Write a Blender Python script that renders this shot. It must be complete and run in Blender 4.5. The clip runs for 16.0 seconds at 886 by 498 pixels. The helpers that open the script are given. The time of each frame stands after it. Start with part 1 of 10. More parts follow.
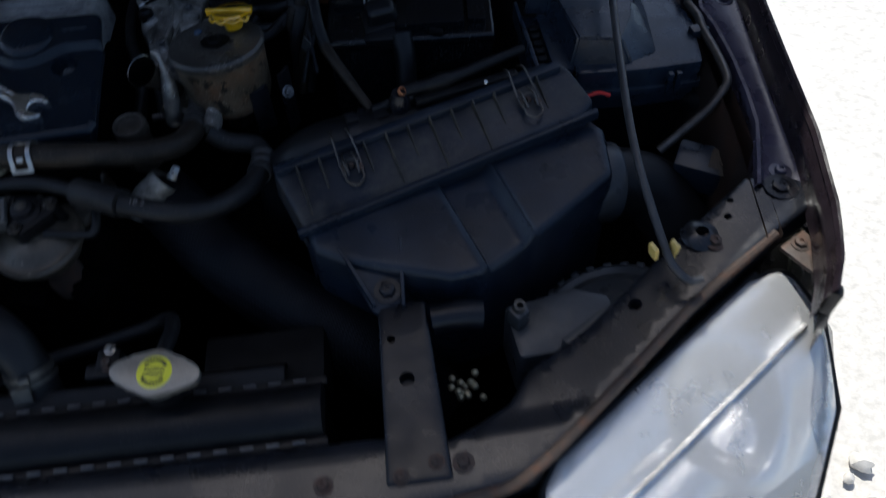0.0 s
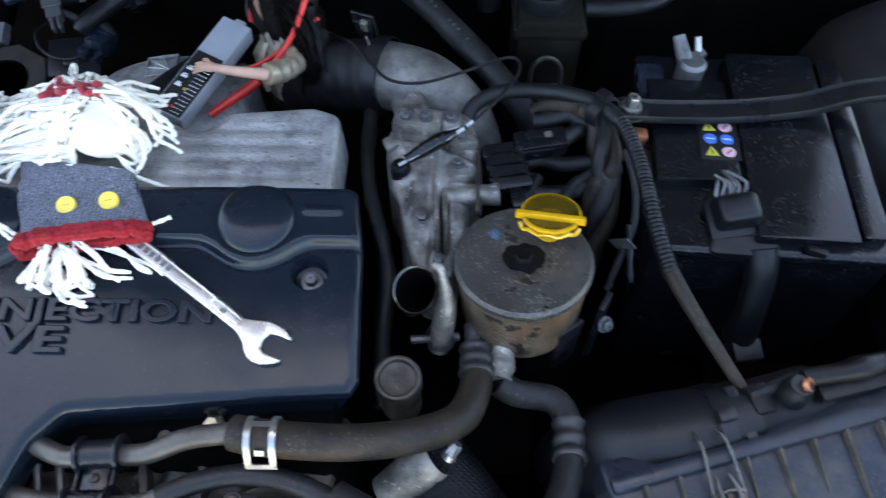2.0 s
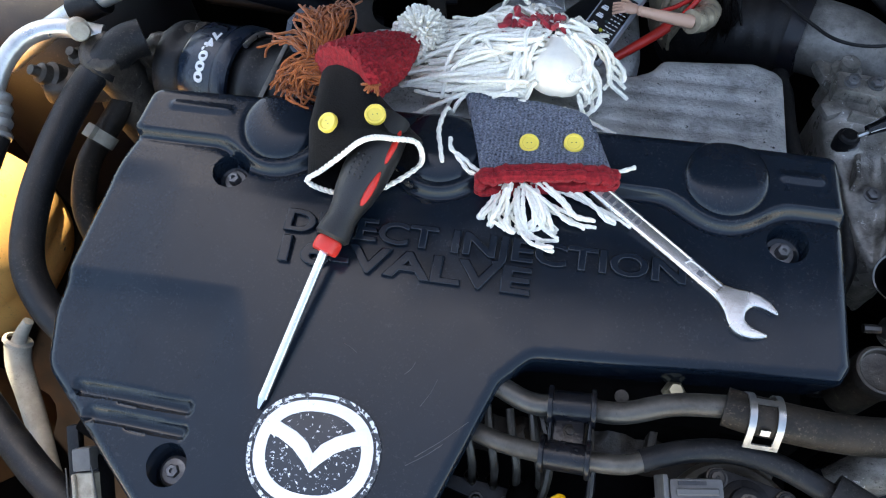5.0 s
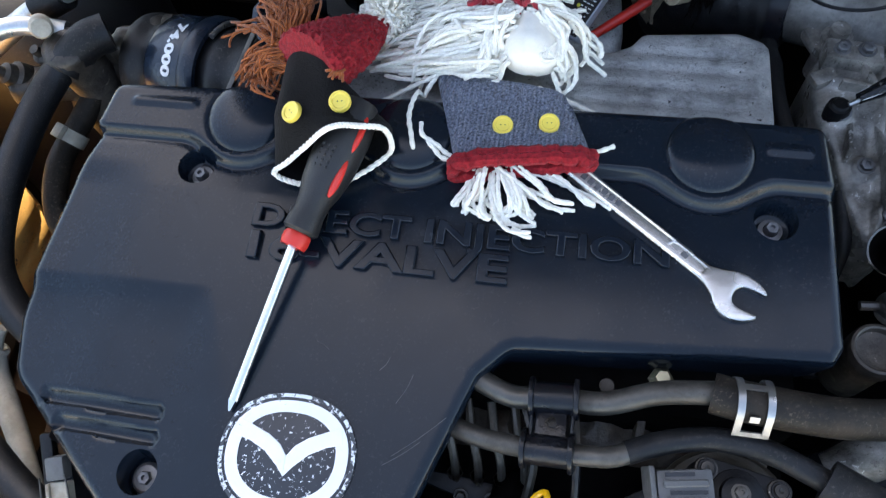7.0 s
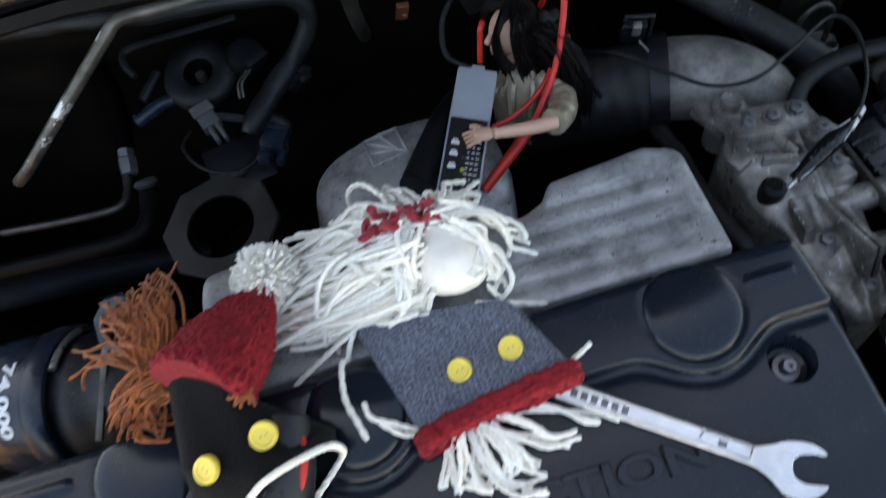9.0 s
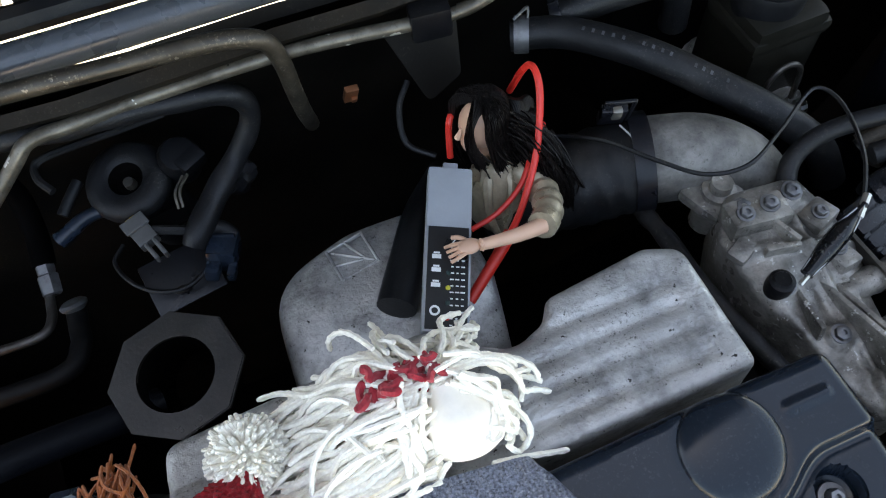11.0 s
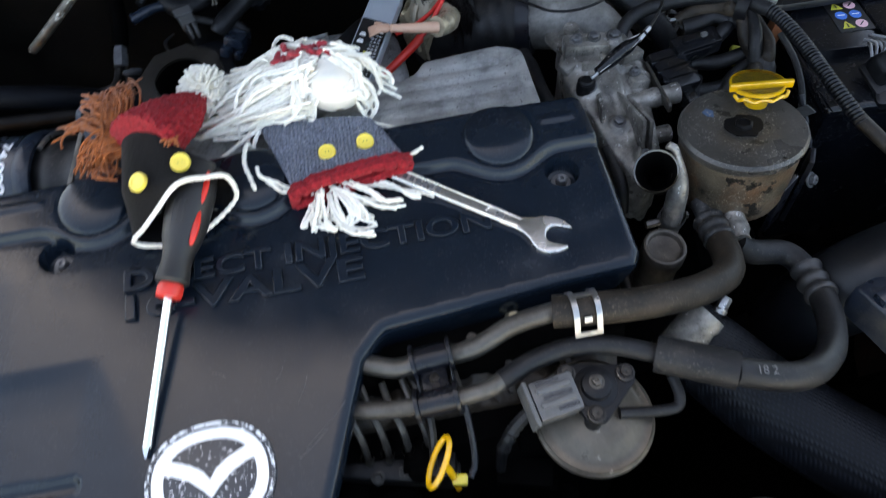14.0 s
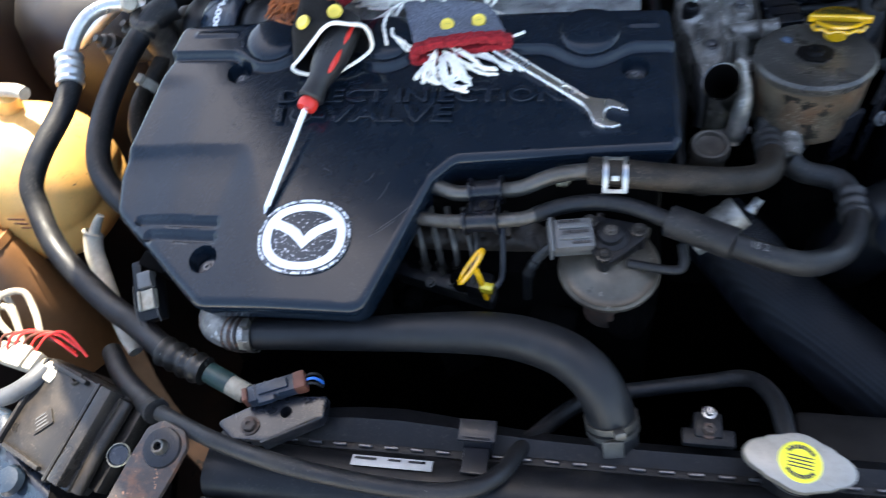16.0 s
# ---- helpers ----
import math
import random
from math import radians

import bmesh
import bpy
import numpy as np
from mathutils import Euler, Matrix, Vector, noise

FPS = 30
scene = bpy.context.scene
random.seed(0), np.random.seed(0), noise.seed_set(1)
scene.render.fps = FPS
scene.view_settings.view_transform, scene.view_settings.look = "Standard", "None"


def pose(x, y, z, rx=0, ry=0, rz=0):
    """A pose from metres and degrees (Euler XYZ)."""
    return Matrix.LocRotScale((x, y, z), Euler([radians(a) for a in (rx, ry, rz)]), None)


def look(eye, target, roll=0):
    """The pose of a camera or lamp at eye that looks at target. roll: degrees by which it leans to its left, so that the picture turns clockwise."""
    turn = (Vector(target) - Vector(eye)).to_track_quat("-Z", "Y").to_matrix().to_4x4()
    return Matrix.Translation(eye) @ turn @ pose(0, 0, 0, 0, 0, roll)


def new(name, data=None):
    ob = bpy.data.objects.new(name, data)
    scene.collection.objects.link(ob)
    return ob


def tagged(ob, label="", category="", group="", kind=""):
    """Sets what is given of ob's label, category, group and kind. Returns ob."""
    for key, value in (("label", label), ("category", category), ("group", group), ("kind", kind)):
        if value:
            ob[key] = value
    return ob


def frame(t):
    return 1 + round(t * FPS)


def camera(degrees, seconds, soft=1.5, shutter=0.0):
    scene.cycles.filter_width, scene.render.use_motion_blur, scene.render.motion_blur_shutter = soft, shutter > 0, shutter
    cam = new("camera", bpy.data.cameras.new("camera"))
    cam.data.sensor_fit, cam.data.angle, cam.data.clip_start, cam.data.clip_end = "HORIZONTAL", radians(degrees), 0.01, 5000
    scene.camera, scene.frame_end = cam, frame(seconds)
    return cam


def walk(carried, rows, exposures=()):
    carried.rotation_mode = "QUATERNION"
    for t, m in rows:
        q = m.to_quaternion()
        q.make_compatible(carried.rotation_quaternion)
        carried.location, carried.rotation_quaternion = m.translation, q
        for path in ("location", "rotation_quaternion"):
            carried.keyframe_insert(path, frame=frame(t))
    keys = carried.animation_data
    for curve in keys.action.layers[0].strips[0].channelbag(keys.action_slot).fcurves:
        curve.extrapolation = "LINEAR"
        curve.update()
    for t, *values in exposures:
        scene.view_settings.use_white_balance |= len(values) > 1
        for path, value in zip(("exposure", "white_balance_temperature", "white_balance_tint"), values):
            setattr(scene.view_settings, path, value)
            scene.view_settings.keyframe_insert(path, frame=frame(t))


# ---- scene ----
cam = camera(62.08, 16.0, soft=1.1, shutter=0.35)
PATH = [
    (0, (0.6402, -0.5751, 0.4218), (0.6608, -0.2731, 0.0239), -3.09),
    (0.5, (0.5960, -0.4237, 0.4569), (0.6502, -0.1423, 0.0471), -1.91),
    (1, (0.5559, -0.3328, 0.4383), (0.6392, -0.0657, 0.0239), 5.32),
    (1.5, (0.4869, -0.2731, 0.4071), (0.5407, -0.0047, -0.0113), 5.73),
    (2, (0.4337, -0.2441, 0.3971), (0.4284, 0.0309, -0.0205), -0.26),
    (2.5, (0.3271, -0.2248, 0.4026), (0.3131, 0.0474, -0.0166), 1.88),
    (3, (0.2417, -0.2348, 0.3969), (0.2129, 0.0182, -0.0335), 1.30),
    (3.5, (0.2300, -0.2587, 0.3812), (0.1601, -0.0217, -0.0534), -5.50),
    (4, (0.2150, -0.2564, 0.3812), (0.1442, -0.0209, -0.0542), -5.51),
    (4.5, (0.2089, -0.2500, 0.3814), (0.1381, -0.0110, -0.0520), -5.68),
    (4.7, (0.2024, -0.2507, 0.3812), (0.1367, -0.0085, -0.0512), -4.76),
    (6.8, (0.2233, -0.2337, 0.3666), (0.1566, 0.0087, -0.0656), -7.53),
    (7, (0.2221, -0.2379, 0.3646), (0.1517, -0.0027, -0.0710), -8.71),
    (7.5, (0.2008, -0.2348, 0.3626), (0.1324, -0.0083, -0.0779), -10.69),
    (8, (0.1509, -0.2306, 0.3576), (0.1046, 0.0054, -0.0807), -18.84),
    (8.5, (0.1375, -0.1741, 0.3561), (0.1324, 0.0590, -0.0862), -19.89),
    (9, (0.1854, -0.0964, 0.3563), (0.2022, 0.1573, -0.0742), -13.06),
    (9.2, (0.1920, -0.0763, 0.3493), (0.2162, 0.1815, -0.0784), -11.03),
    (11.3, (0.1754, -0.0055, 0.3563), (0.2434, 0.2326, -0.0781), -8.02),
    (11.5, (0.1865, -0.0237, 0.3632), (0.2534, 0.2236, -0.0661), -7.74),
    (12, (0.2052, -0.0568, 0.3832), (0.2654, 0.2078, -0.0367), -7.32),
    (12.5, (0.2212, -0.0948, 0.3800), (0.2626, 0.1825, -0.0340), -8.58),
    (13, (0.2405, -0.1415, 0.3937), (0.2679, 0.1449, -0.0152), -9.59),
    (13.5, (0.2383, -0.2168, 0.4136), (0.2765, 0.0811, 0.0138), -7.72),
    (14, (0.2241, -0.3232, 0.3894), (0.2547, -0.0352, -0.0181), -5.07),
    (14.5, (0.2540, -0.3893, 0.3954), (0.2244, -0.1021, -0.0128), -4.64),
    (15, (0.2597, -0.4443, 0.3710), (0.1670, -0.1651, -0.0333), -9.58),
    (15.5, (0.2570, -0.4468, 0.3699), (0.1401, -0.1776, -0.0349), -13.67),
    (16, (0.3119, -0.4772, 0.4137), (0.2156, -0.1944, 0.0128), -13.36),
]
EXPOSURES = [(t, s, k, 8) for t, s, k in ((0.0, 0.34, 6250), (0.25, 1.45, 6450), (0.5, 2.08, 6650), (1.0, 2.58, 6850), (1.5, 2.82, 7150), (2.0, 3.14, 7500), (3.0, 3.44, 7700), (3.7, 3.44, 7700), (4.0, 3.06, 7700), (4.5, 2.68, 7650), (7.0, 2.50, 7450), (8.0, 2.42, 7300), (8.5, 2.34, 7700), (9.0, 2.42, 8400), (10.0, 2.90, 8900), (11.5, 2.93, 9250), (12.5, 3.14, 9350), (13.0, 3.10, 9000), (13.5, 2.88, 8700), (14.0, 2.72, 8400), (15.0, 3.04, 7600), (15.5, 3.14, 7300), (16.0, 2.74, 7000))]
walk(cam, [(t, look(e, g, r)) for t, e, g, r in PATH], EXPOSURES)

# ---- world, sun and daylight ----
world = bpy.data.worlds.new("daylight")
scene.world = world
world.use_nodes = True
_nt = world.node_tree
_sky = _nt.nodes.new("ShaderNodeTexSky")
_sky.sky_type, _sky.sun_disc = "NISHITA", False
_sky.sun_elevation, _sky.sun_rotation = radians(59.6), radians(-13.8)
_sky.air_density, _sky.dust_density, _sky.ozone_density = 0.8, 1.6, 0.8
_nt.links.new(_sky.outputs["Color"], _nt.nodes["Background"].inputs["Color"])
_nt.nodes["Background"].inputs["Strength"].default_value = 0.14
sun = new("sun", bpy.data.lights.new("sun", "SUN"))
sun.data.energy, sun.data.angle, sun.data.color = 4.5, radians(0.6), (1.0, 0.95, 0.87)
# the sun stands behind the car, a little to its right-hand side, so the open bonnet shades the bay
SUN_FROM = Vector((-0.14, 0.57, 1.0))
sun.matrix_world = look(SUN_FROM * 10, (0, 0, 0))

# ---- materials ----
MATS = {}


def material(name, col, rough=0.5, metal=0.0, vary=0.25, grain=60.0, dust=None, dust_amount=0.0, dust_scale=18.0,
             bump=0.15, bump_scale=400.0, coat=0.0, spec=0.5, transmission=0.0, sheen=0.0, rough_vary=0.12, weave=None, chips=None, specks=0.0, speck_colour=(0.16, 0.14, 0.115)):
    """A worn surface: a base colour varied at two scales, a blotchy film of dirt, uneven gloss and fine relief."""
    m = bpy.data.materials.new(name)
    m.use_nodes = True
    nt, nodes = m.node_tree, m.node_tree.nodes
    b = nodes["Principled BSDF"]
    link = nt.links.new
    coord = nodes.new("ShaderNodeTexCoord").outputs["Object"]

    def noise_node(scale, detail=5.0, rgh=0.6):
        n = nodes.new("ShaderNodeTexNoise")
        n.inputs["Scale"].default_value, n.inputs["Detail"].default_value, n.inputs["Roughness"].default_value = scale, detail, rgh
        link(coord, n.inputs["Vector"])
        return n.outputs["Fac"]

    def ramp(fac, lo, hi, a=0.0, z=1.0):
        r = nodes.new("ShaderNodeMapRange")
        r.inputs["From Min"].default_value, r.inputs["From Max"].default_value = lo, hi
        r.inputs["To Min"].default_value, r.inputs["To Max"].default_value = a, z
        link(fac, r.inputs["Value"])
        return r.outputs["Result"]

    def mix(fac, a, c):
        x = nodes.new("ShaderNodeMix")
        x.data_type = "RGBA"
        if isinstance(fac, float):
            x.inputs["Factor"].default_value = fac
        else:
            link(fac, x.inputs["Factor"])
        for sock, v in ((x.inputs[6], a), (x.inputs[7], c)):
            if isinstance(v, tuple):
                sock.default_value = (*v[:3], 1)
            else:
                link(v, sock)
        return x.outputs[2]

    dark = tuple(c * (1 - vary) for c in col)
    light = tuple(min(1, c * (1 + vary)) for c in col)
    colour = mix(ramp(noise_node(grain), 0.3, 0.7), dark, light)
    rough_out = ramp(noise_node(grain * 0.6, 3), 0.3, 0.7, max(0.03, rough - rough_vary), min(1, rough + rough_vary))
    if dust is not None:
        f = ramp(noise_node(dust_scale, 8, 0.68), 0.62 - 0.35 * dust_amount, 0.78 - 0.2 * dust_amount, 0.0, min(1.0, 0.25 + dust_amount))
        colour = mix(f, colour, dust)
        rr = nodes.new("ShaderNodeMath")
        rr.operation, rr.use_clamp = "MULTIPLY_ADD", True
        link(f, rr.inputs[0])
        rr.inputs[1].default_value = 0.3
        link(rough_out, rr.inputs[2])
        rough_out = rr.outputs[0]
    if specks:
        patchy = ramp(noise_node(38, 6, 0.7), 0.42, 0.66, 0.0, specks)
        fine = ramp(noise_node(520, 3, 0.75), 0.56, 0.68)
        both = nodes.new("ShaderNodeMath")
        both.operation = "MULTIPLY"
        link(patchy, both.inputs[0])
        link(fine, both.inputs[1])
        colour = mix(both.outputs[0], colour, speck_colour)
    if chips is not None:
        chip_colour, threshold, chip_scale = chips
        colour = mix(ramp(noise_node(chip_scale, 4, 0.7), threshold, threshold + 0.015), colour, chip_colour)
    link(colour, b.inputs["Base Color"])
    link(rough_out, b.inputs["Roughness"])
    b.inputs["Metallic"].default_value = metal
    b.inputs["Specular IOR Level"].default_value = spec
    b.inputs["Coat Weight"].default_value = coat
    b.inputs["Coat Roughness"].default_value = 0.08
    b.inputs["Transmission Weight"].default_value = transmission
    b.inputs["Sheen Weight"].default_value = sheen
    if bump:
        bp = nodes.new("ShaderNodeBump")
        bp.inputs["Strength"].default_value, bp.inputs["Distance"].default_value = bump, 0.001
        if weave:
            w = nodes.new("ShaderNodeTexWave")
            w.inputs["Scale"].default_value, w.inputs["Distortion"].default_value = weave, 2.0
            w.inputs["Detail"].default_value = 2.0
            link(coord, w.inputs["Vector"])
            link(w.outputs["Fac"], bp.inputs["Height"])
        else:
            link(noise_node(bump_scale, 4), bp.inputs["Height"])
        link(bp.outputs["Normal"], b.inputs["Normal"])
    MATS[name] = m
    return m


def woven(name, col, thread, rough, scale, spec, relief):
    """Rubber hose with a fine criss-cross fabric in its skin."""
    m = material(name, col, rough, vary=0.3, dust=(0.030, 0.029, 0.028), dust_amount=0.16, dust_scale=26, spec=spec, bump=0.0)
    nt, nodes, link = m.node_tree, m.node_tree.nodes, m.node_tree.links.new
    b = nodes["Principled BSDF"]
    coord = nodes.new("ShaderNodeTexCoord").outputs["Object"]
    waves = []
    for turn in (35, -55):
        mp = nodes.new("ShaderNodeMapping")
        mp.inputs["Rotation"].default_value = (0.3, 0.2, radians(turn))
        link(coord, mp.inputs["Vector"])
        w = nodes.new("ShaderNodeTexWave")
        w.inputs["Scale"].default_value, w.inputs["Distortion"].default_value = scale, 0.6
        link(mp.outputs["Vector"], w.inputs["Vector"])
        waves.append(w.outputs["Fac"])
    both = nodes.new("ShaderNodeMath")
    both.operation = "MULTIPLY"
    link(waves[0], both.inputs[0])
    link(waves[1], both.inputs[1])
    bp = nodes.new("ShaderNodeBump")
    bp.inputs["Strength"].default_value, bp.inputs["Distance"].default_value = relief, 0.0008
    link(both.outputs[0], bp.inputs["Height"])
    link(bp.outputs["Normal"], b.inputs["Normal"])
    tint = nodes.new("ShaderNodeMix")
    tint.data_type = "RGBA"
    link(both.outputs[0], tint.inputs["Factor"])
    link(b.inputs["Base Color"].links[0].from_socket, tint.inputs[6])
    tint.inputs[7].default_value = (*thread, 1)
    link(tint.outputs[2], b.inputs["Base Color"])
    return m


material("cover_plastic", (0.0047, 0.0090, 0.0152), 0.18, vary=0.08, dust=(0.0262, 0.0336, 0.0435), dust_amount=0.06, dust_scale=9, bump=0.02, bump_scale=1500, rough_vary=0.05, spec=0.31, specks=0.25, speck_colour=(0.10, 0.105, 0.11))
material("black_plastic", (0.0046, 0.0049, 0.0061), 0.42, dust=(0.0410, 0.0344, 0.0279), dust_amount=0.22, dust_scale=22, spec=0.21, specks=0.5, speck_colour=(0.06, 0.053, 0.045))
material("dusty_plastic", (0.0074, 0.0126, 0.0222), 0.33, vary=0.35, dust=(0.034, 0.037, 0.043), dust_amount=0.30, dust_scale=13, grain=30, spec=0.36, specks=0.45, speck_colour=(0.12, 0.11, 0.095), rough_vary=0.15)
material("fuse_plastic", (0.0102, 0.0170, 0.0285), 0.28, vary=0.35, dust=(0.045, 0.046, 0.048), dust_amount=0.28, dust_scale=16, spec=0.42, specks=0.45, speck_colour=(0.15, 0.135, 0.115), rough_vary=0.16)
material("rubber", (0.0061, 0.0064, 0.0076), 0.50, vary=0.35, dust=(0.0394, 0.0344, 0.0295), dust_amount=0.26, dust_scale=26, bump=0.25, bump_scale=700, spec=0.31, specks=0.7, speck_colour=(0.085, 0.075, 0.062), rough_vary=0.16, chips=((0.14, 0.13, 0.115), 0.74, 120))
material("dusty_rubber", (0.0160, 0.0125, 0.0096), 0.52, vary=0.35, dust=(0.066, 0.047, 0.031), dust_amount=0.42, dust_scale=20, bump=0.3, bump_scale=500, spec=0.21, specks=0.8, speck_colour=(0.15, 0.115, 0.08))
material("ribbed_rubber", (0.0024, 0.0029, 0.0044), 0.5, dust=(0.0082, 0.0082, 0.0090), dust_amount=0.2, bump=0.2, spec=0.09)
woven("woven_hose", (0.0030, 0.0034, 0.0046), (0.0080, 0.0095, 0.0135), 0.48, 105.0, 0.14, 0.5)
woven("braided_rubber", (0.0080, 0.0084, 0.0095), (0.0096, 0.0100, 0.0110), 0.46, 240.0, 0.28, 0.10)
material("dark_steel", (0.0054, 0.0060, 0.0088), 0.36, vary=0.35, dust=(0.0410, 0.0221, 0.0148), dust_amount=0.13, dust_scale=26, coat=0.1, spec=0.30, specks=0.4, speck_colour=(0.06, 0.053, 0.045), rough_vary=0.16)
material("body_paint", (0.0091, 0.0068, 0.0114), 0.22, vary=0.15, dust=(0.0410, 0.0295, 0.0246), dust_amount=0.08, dust_scale=14, coat=0.4, specks=0.3, speck_colour=(0.06, 0.053, 0.045))
# lighter copy of the purple body paint, sky light put into the colour
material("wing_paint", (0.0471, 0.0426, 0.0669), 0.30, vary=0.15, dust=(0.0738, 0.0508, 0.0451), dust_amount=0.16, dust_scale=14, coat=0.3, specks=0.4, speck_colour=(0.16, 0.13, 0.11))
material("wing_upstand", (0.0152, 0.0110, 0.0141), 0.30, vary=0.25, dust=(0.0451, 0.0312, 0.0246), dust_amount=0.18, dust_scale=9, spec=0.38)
material("tower_paint", (0.0115, 0.0098, 0.0095), 0.5, vary=0.3, grain=18, dust=(0.026, 0.018, 0.013), dust_amount=0.36, dust_scale=9, specks=0.4, speck_colour=(0.10, 0.08, 0.065))
material("rust_wall", (0.0304, 0.0198, 0.0167), 0.62, vary=0.35, grain=24, dust=(0.50, 0.15, 0.024), dust_amount=0.55, dust_scale=10, bump=0.4, bump_scale=200)
material("pipe_grime", (0.0798, 0.0714, 0.0654), 0.36, metal=0.6, vary=0.4, dust=(0.0410, 0.0312, 0.0246), dust_amount=0.38, dust_scale=40, specks=0.5, speck_colour=(0.02, 0.016, 0.014))
material("wire_dark", (0.0798, 0.0722, 0.0646), 0.36, metal=0.7, vary=0.4, dust=(0.12, 0.065, 0.035), dust_amount=0.25, dust_scale=60)
material("worn_connector", (0.0167, 0.0175, 0.0190), 0.42, vary=0.35, grain=90, dust=(0.0451, 0.0402, 0.0336), dust_amount=0.4, dust_scale=70, specks=0.9, speck_colour=(0.18, 0.16, 0.135))
material("housing_plastic", (0.0135, 0.0118, 0.0105), 0.36, vary=0.4, grain=40, dust=(0.050, 0.038, 0.028), dust_amount=0.30, dust_scale=22, spec=0.36, specks=0.8, speck_colour=(0.12, 0.10, 0.08), rough_vary=0.16)
material("smooth_rubber", (0.0044, 0.0052, 0.0068), 0.40, vary=0.3, dust=(0.0180, 0.0172, 0.0164), dust_amount=0.15, dust_scale=20, spec=0.30, specks=0.3, speck_colour=(0.06, 0.053, 0.045))
material("clamp_black", (0.0049, 0.0057, 0.0084), 0.30, vary=0.4, dust=(0.0451, 0.0328, 0.0246), dust_amount=0.16, dust_scale=40, spec=0.34, specks=0.4, speck_colour=(0.10, 0.08, 0.06))
material("amber_plastic", (0.72, 0.36, 0.010), 0.18, vary=0.15, dust=(0.25, 0.12, 0.015), dust_amount=0.2, dust_scale=60, coat=0.5)
material("dish_metal", (0.090, 0.074, 0.056), 0.42, metal=0.4, vary=0.35, grain=40, dust=(0.0492, 0.0344, 0.0221), dust_amount=0.42, dust_scale=28, specks=0.7, speck_colour=(0.018, 0.014, 0.011), chips=((0.21, 0.185, 0.15), 0.67, 160), rough_vary=0.16)
material("dirty_white", (0.34, 0.30, 0.23), 0.5, vary=0.3, grain=90, dust=(0.12, 0.085, 0.055), dust_amount=0.45, dust_scale=50, specks=0.6, speck_colour=(0.04, 0.03, 0.022))
material("fin_dust", (0.034, 0.031, 0.027), 0.55, vary=0.5, grain=80, dust=(0.11, 0.092, 0.068), dust_amount=0.42, dust_scale=60, spec=0.26)
material("slam_steel", (0.0064, 0.0080, 0.0122), 0.28, vary=0.4, grain=30, dust=(0.028, 0.022, 0.019), dust_amount=0.08, dust_scale=22, coat=0.25, spec=0.36, specks=0.6, speck_colour=(0.12, 0.10, 0.085), rough_vary=0.14, chips=((0.10, 0.045, 0.022), 0.735, 80))
material("cover_grime", (0.0304, 0.0334, 0.0380), 0.34, vary=0.4, grain=40, dust=(0.0902, 0.0804, 0.0672), dust_amount=0.36, dust_scale=28, spec=0.42, specks=0.7, speck_colour=(0.02, 0.018, 0.016))
material("body_blue", (0.0076, 0.0144, 0.0243), 0.28, vary=0.25, dust=(0.0574, 0.0492, 0.0410), dust_amount=0.2, dust_scale=14, coat=0.4, specks=0.5, speck_colour=(0.16, 0.14, 0.12))
material("rusty_steel", (0.0494, 0.0342, 0.0266), 0.6, metal=0.2, vary=0.4, dust=(0.12, 0.042, 0.017), dust_amount=0.4, dust_scale=60, bump=0.5, bump_scale=300, specks=0.4, speck_colour=(0.06, 0.053, 0.045))
material("bay_metal", (0.0190, 0.0135, 0.0115), 0.5, vary=0.4, dust=(0.075, 0.034, 0.018), dust_amount=0.34, dust_scale=9, grain=16, spec=0.26, specks=0.6, speck_colour=(0.012, 0.009, 0.008), chips=((0.010, 0.008, 0.008), 0.66, 40))
# base held near black so the shade behind the engine sits in the colour
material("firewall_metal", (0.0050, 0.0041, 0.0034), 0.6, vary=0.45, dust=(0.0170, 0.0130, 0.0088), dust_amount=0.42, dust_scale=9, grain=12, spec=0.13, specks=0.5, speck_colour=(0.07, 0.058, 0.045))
# near-black base: deep shade between and under parts is put into it
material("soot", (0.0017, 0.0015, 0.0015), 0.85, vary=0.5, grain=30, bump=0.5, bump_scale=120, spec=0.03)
material("aluminium", (0.44, 0.437, 0.43), 0.42, metal=0.55, vary=0.25, grain=30, dust=(0.085, 0.082, 0.080), dust_amount=0.42, dust_scale=52, bump=0.9, bump_scale=300, specks=1.0, speck_colour=(0.02, 0.019, 0.018), chips=((0.020, 0.019, 0.018), 0.655, 210), rough_vary=0.16)
material("cast_metal", (0.27, 0.252, 0.228), 0.36, metal=0.5, vary=0.5, grain=55, dust=(0.016, 0.012, 0.009), dust_amount=0.50, dust_scale=30, bump=0.8, bump_scale=240, rough_vary=0.2, specks=1.0, speck_colour=(0.010, 0.008, 0.007), chips=((0.50, 0.485, 0.46), 0.63, 150))
material("filter_metal", (0.050, 0.047, 0.043), 0.36, metal=0.3, vary=0.45, grain=26, dust=(0.092, 0.066, 0.044), dust_amount=0.30, dust_scale=32, bump=0.3, rough_vary=0.18, chips=((0.016, 0.014, 0.012), 0.625, 75), specks=1.0, speck_colour=(0.34, 0.32, 0.28))
material("filter_side", (0.085, 0.066, 0.046), 0.38, metal=0.25, vary=0.6, grain=30, dust=(0.16, 0.058, 0.018), dust_amount=0.40, dust_scale=26, bump=0.5, chips=((0.012, 0.010, 0.008), 0.585, 62), specks=1.0, speck_colour=(0.36, 0.31, 0.23))
material("steel_pipe", (0.105, 0.097, 0.086), 0.44, metal=0.75, vary=0.3, dust=(0.040, 0.033, 0.027), dust_amount=0.48, dust_scale=40, specks=0.5, speck_colour=(0.02, 0.018, 0.016))
material("alu_pipe", (0.52, 0.525, 0.52), 0.36, metal=0.8, vary=0.15, dust=(0.20, 0.19, 0.17), dust_amount=0.25, dust_scale=40, specks=0.5, speck_colour=(0.05, 0.045, 0.04))
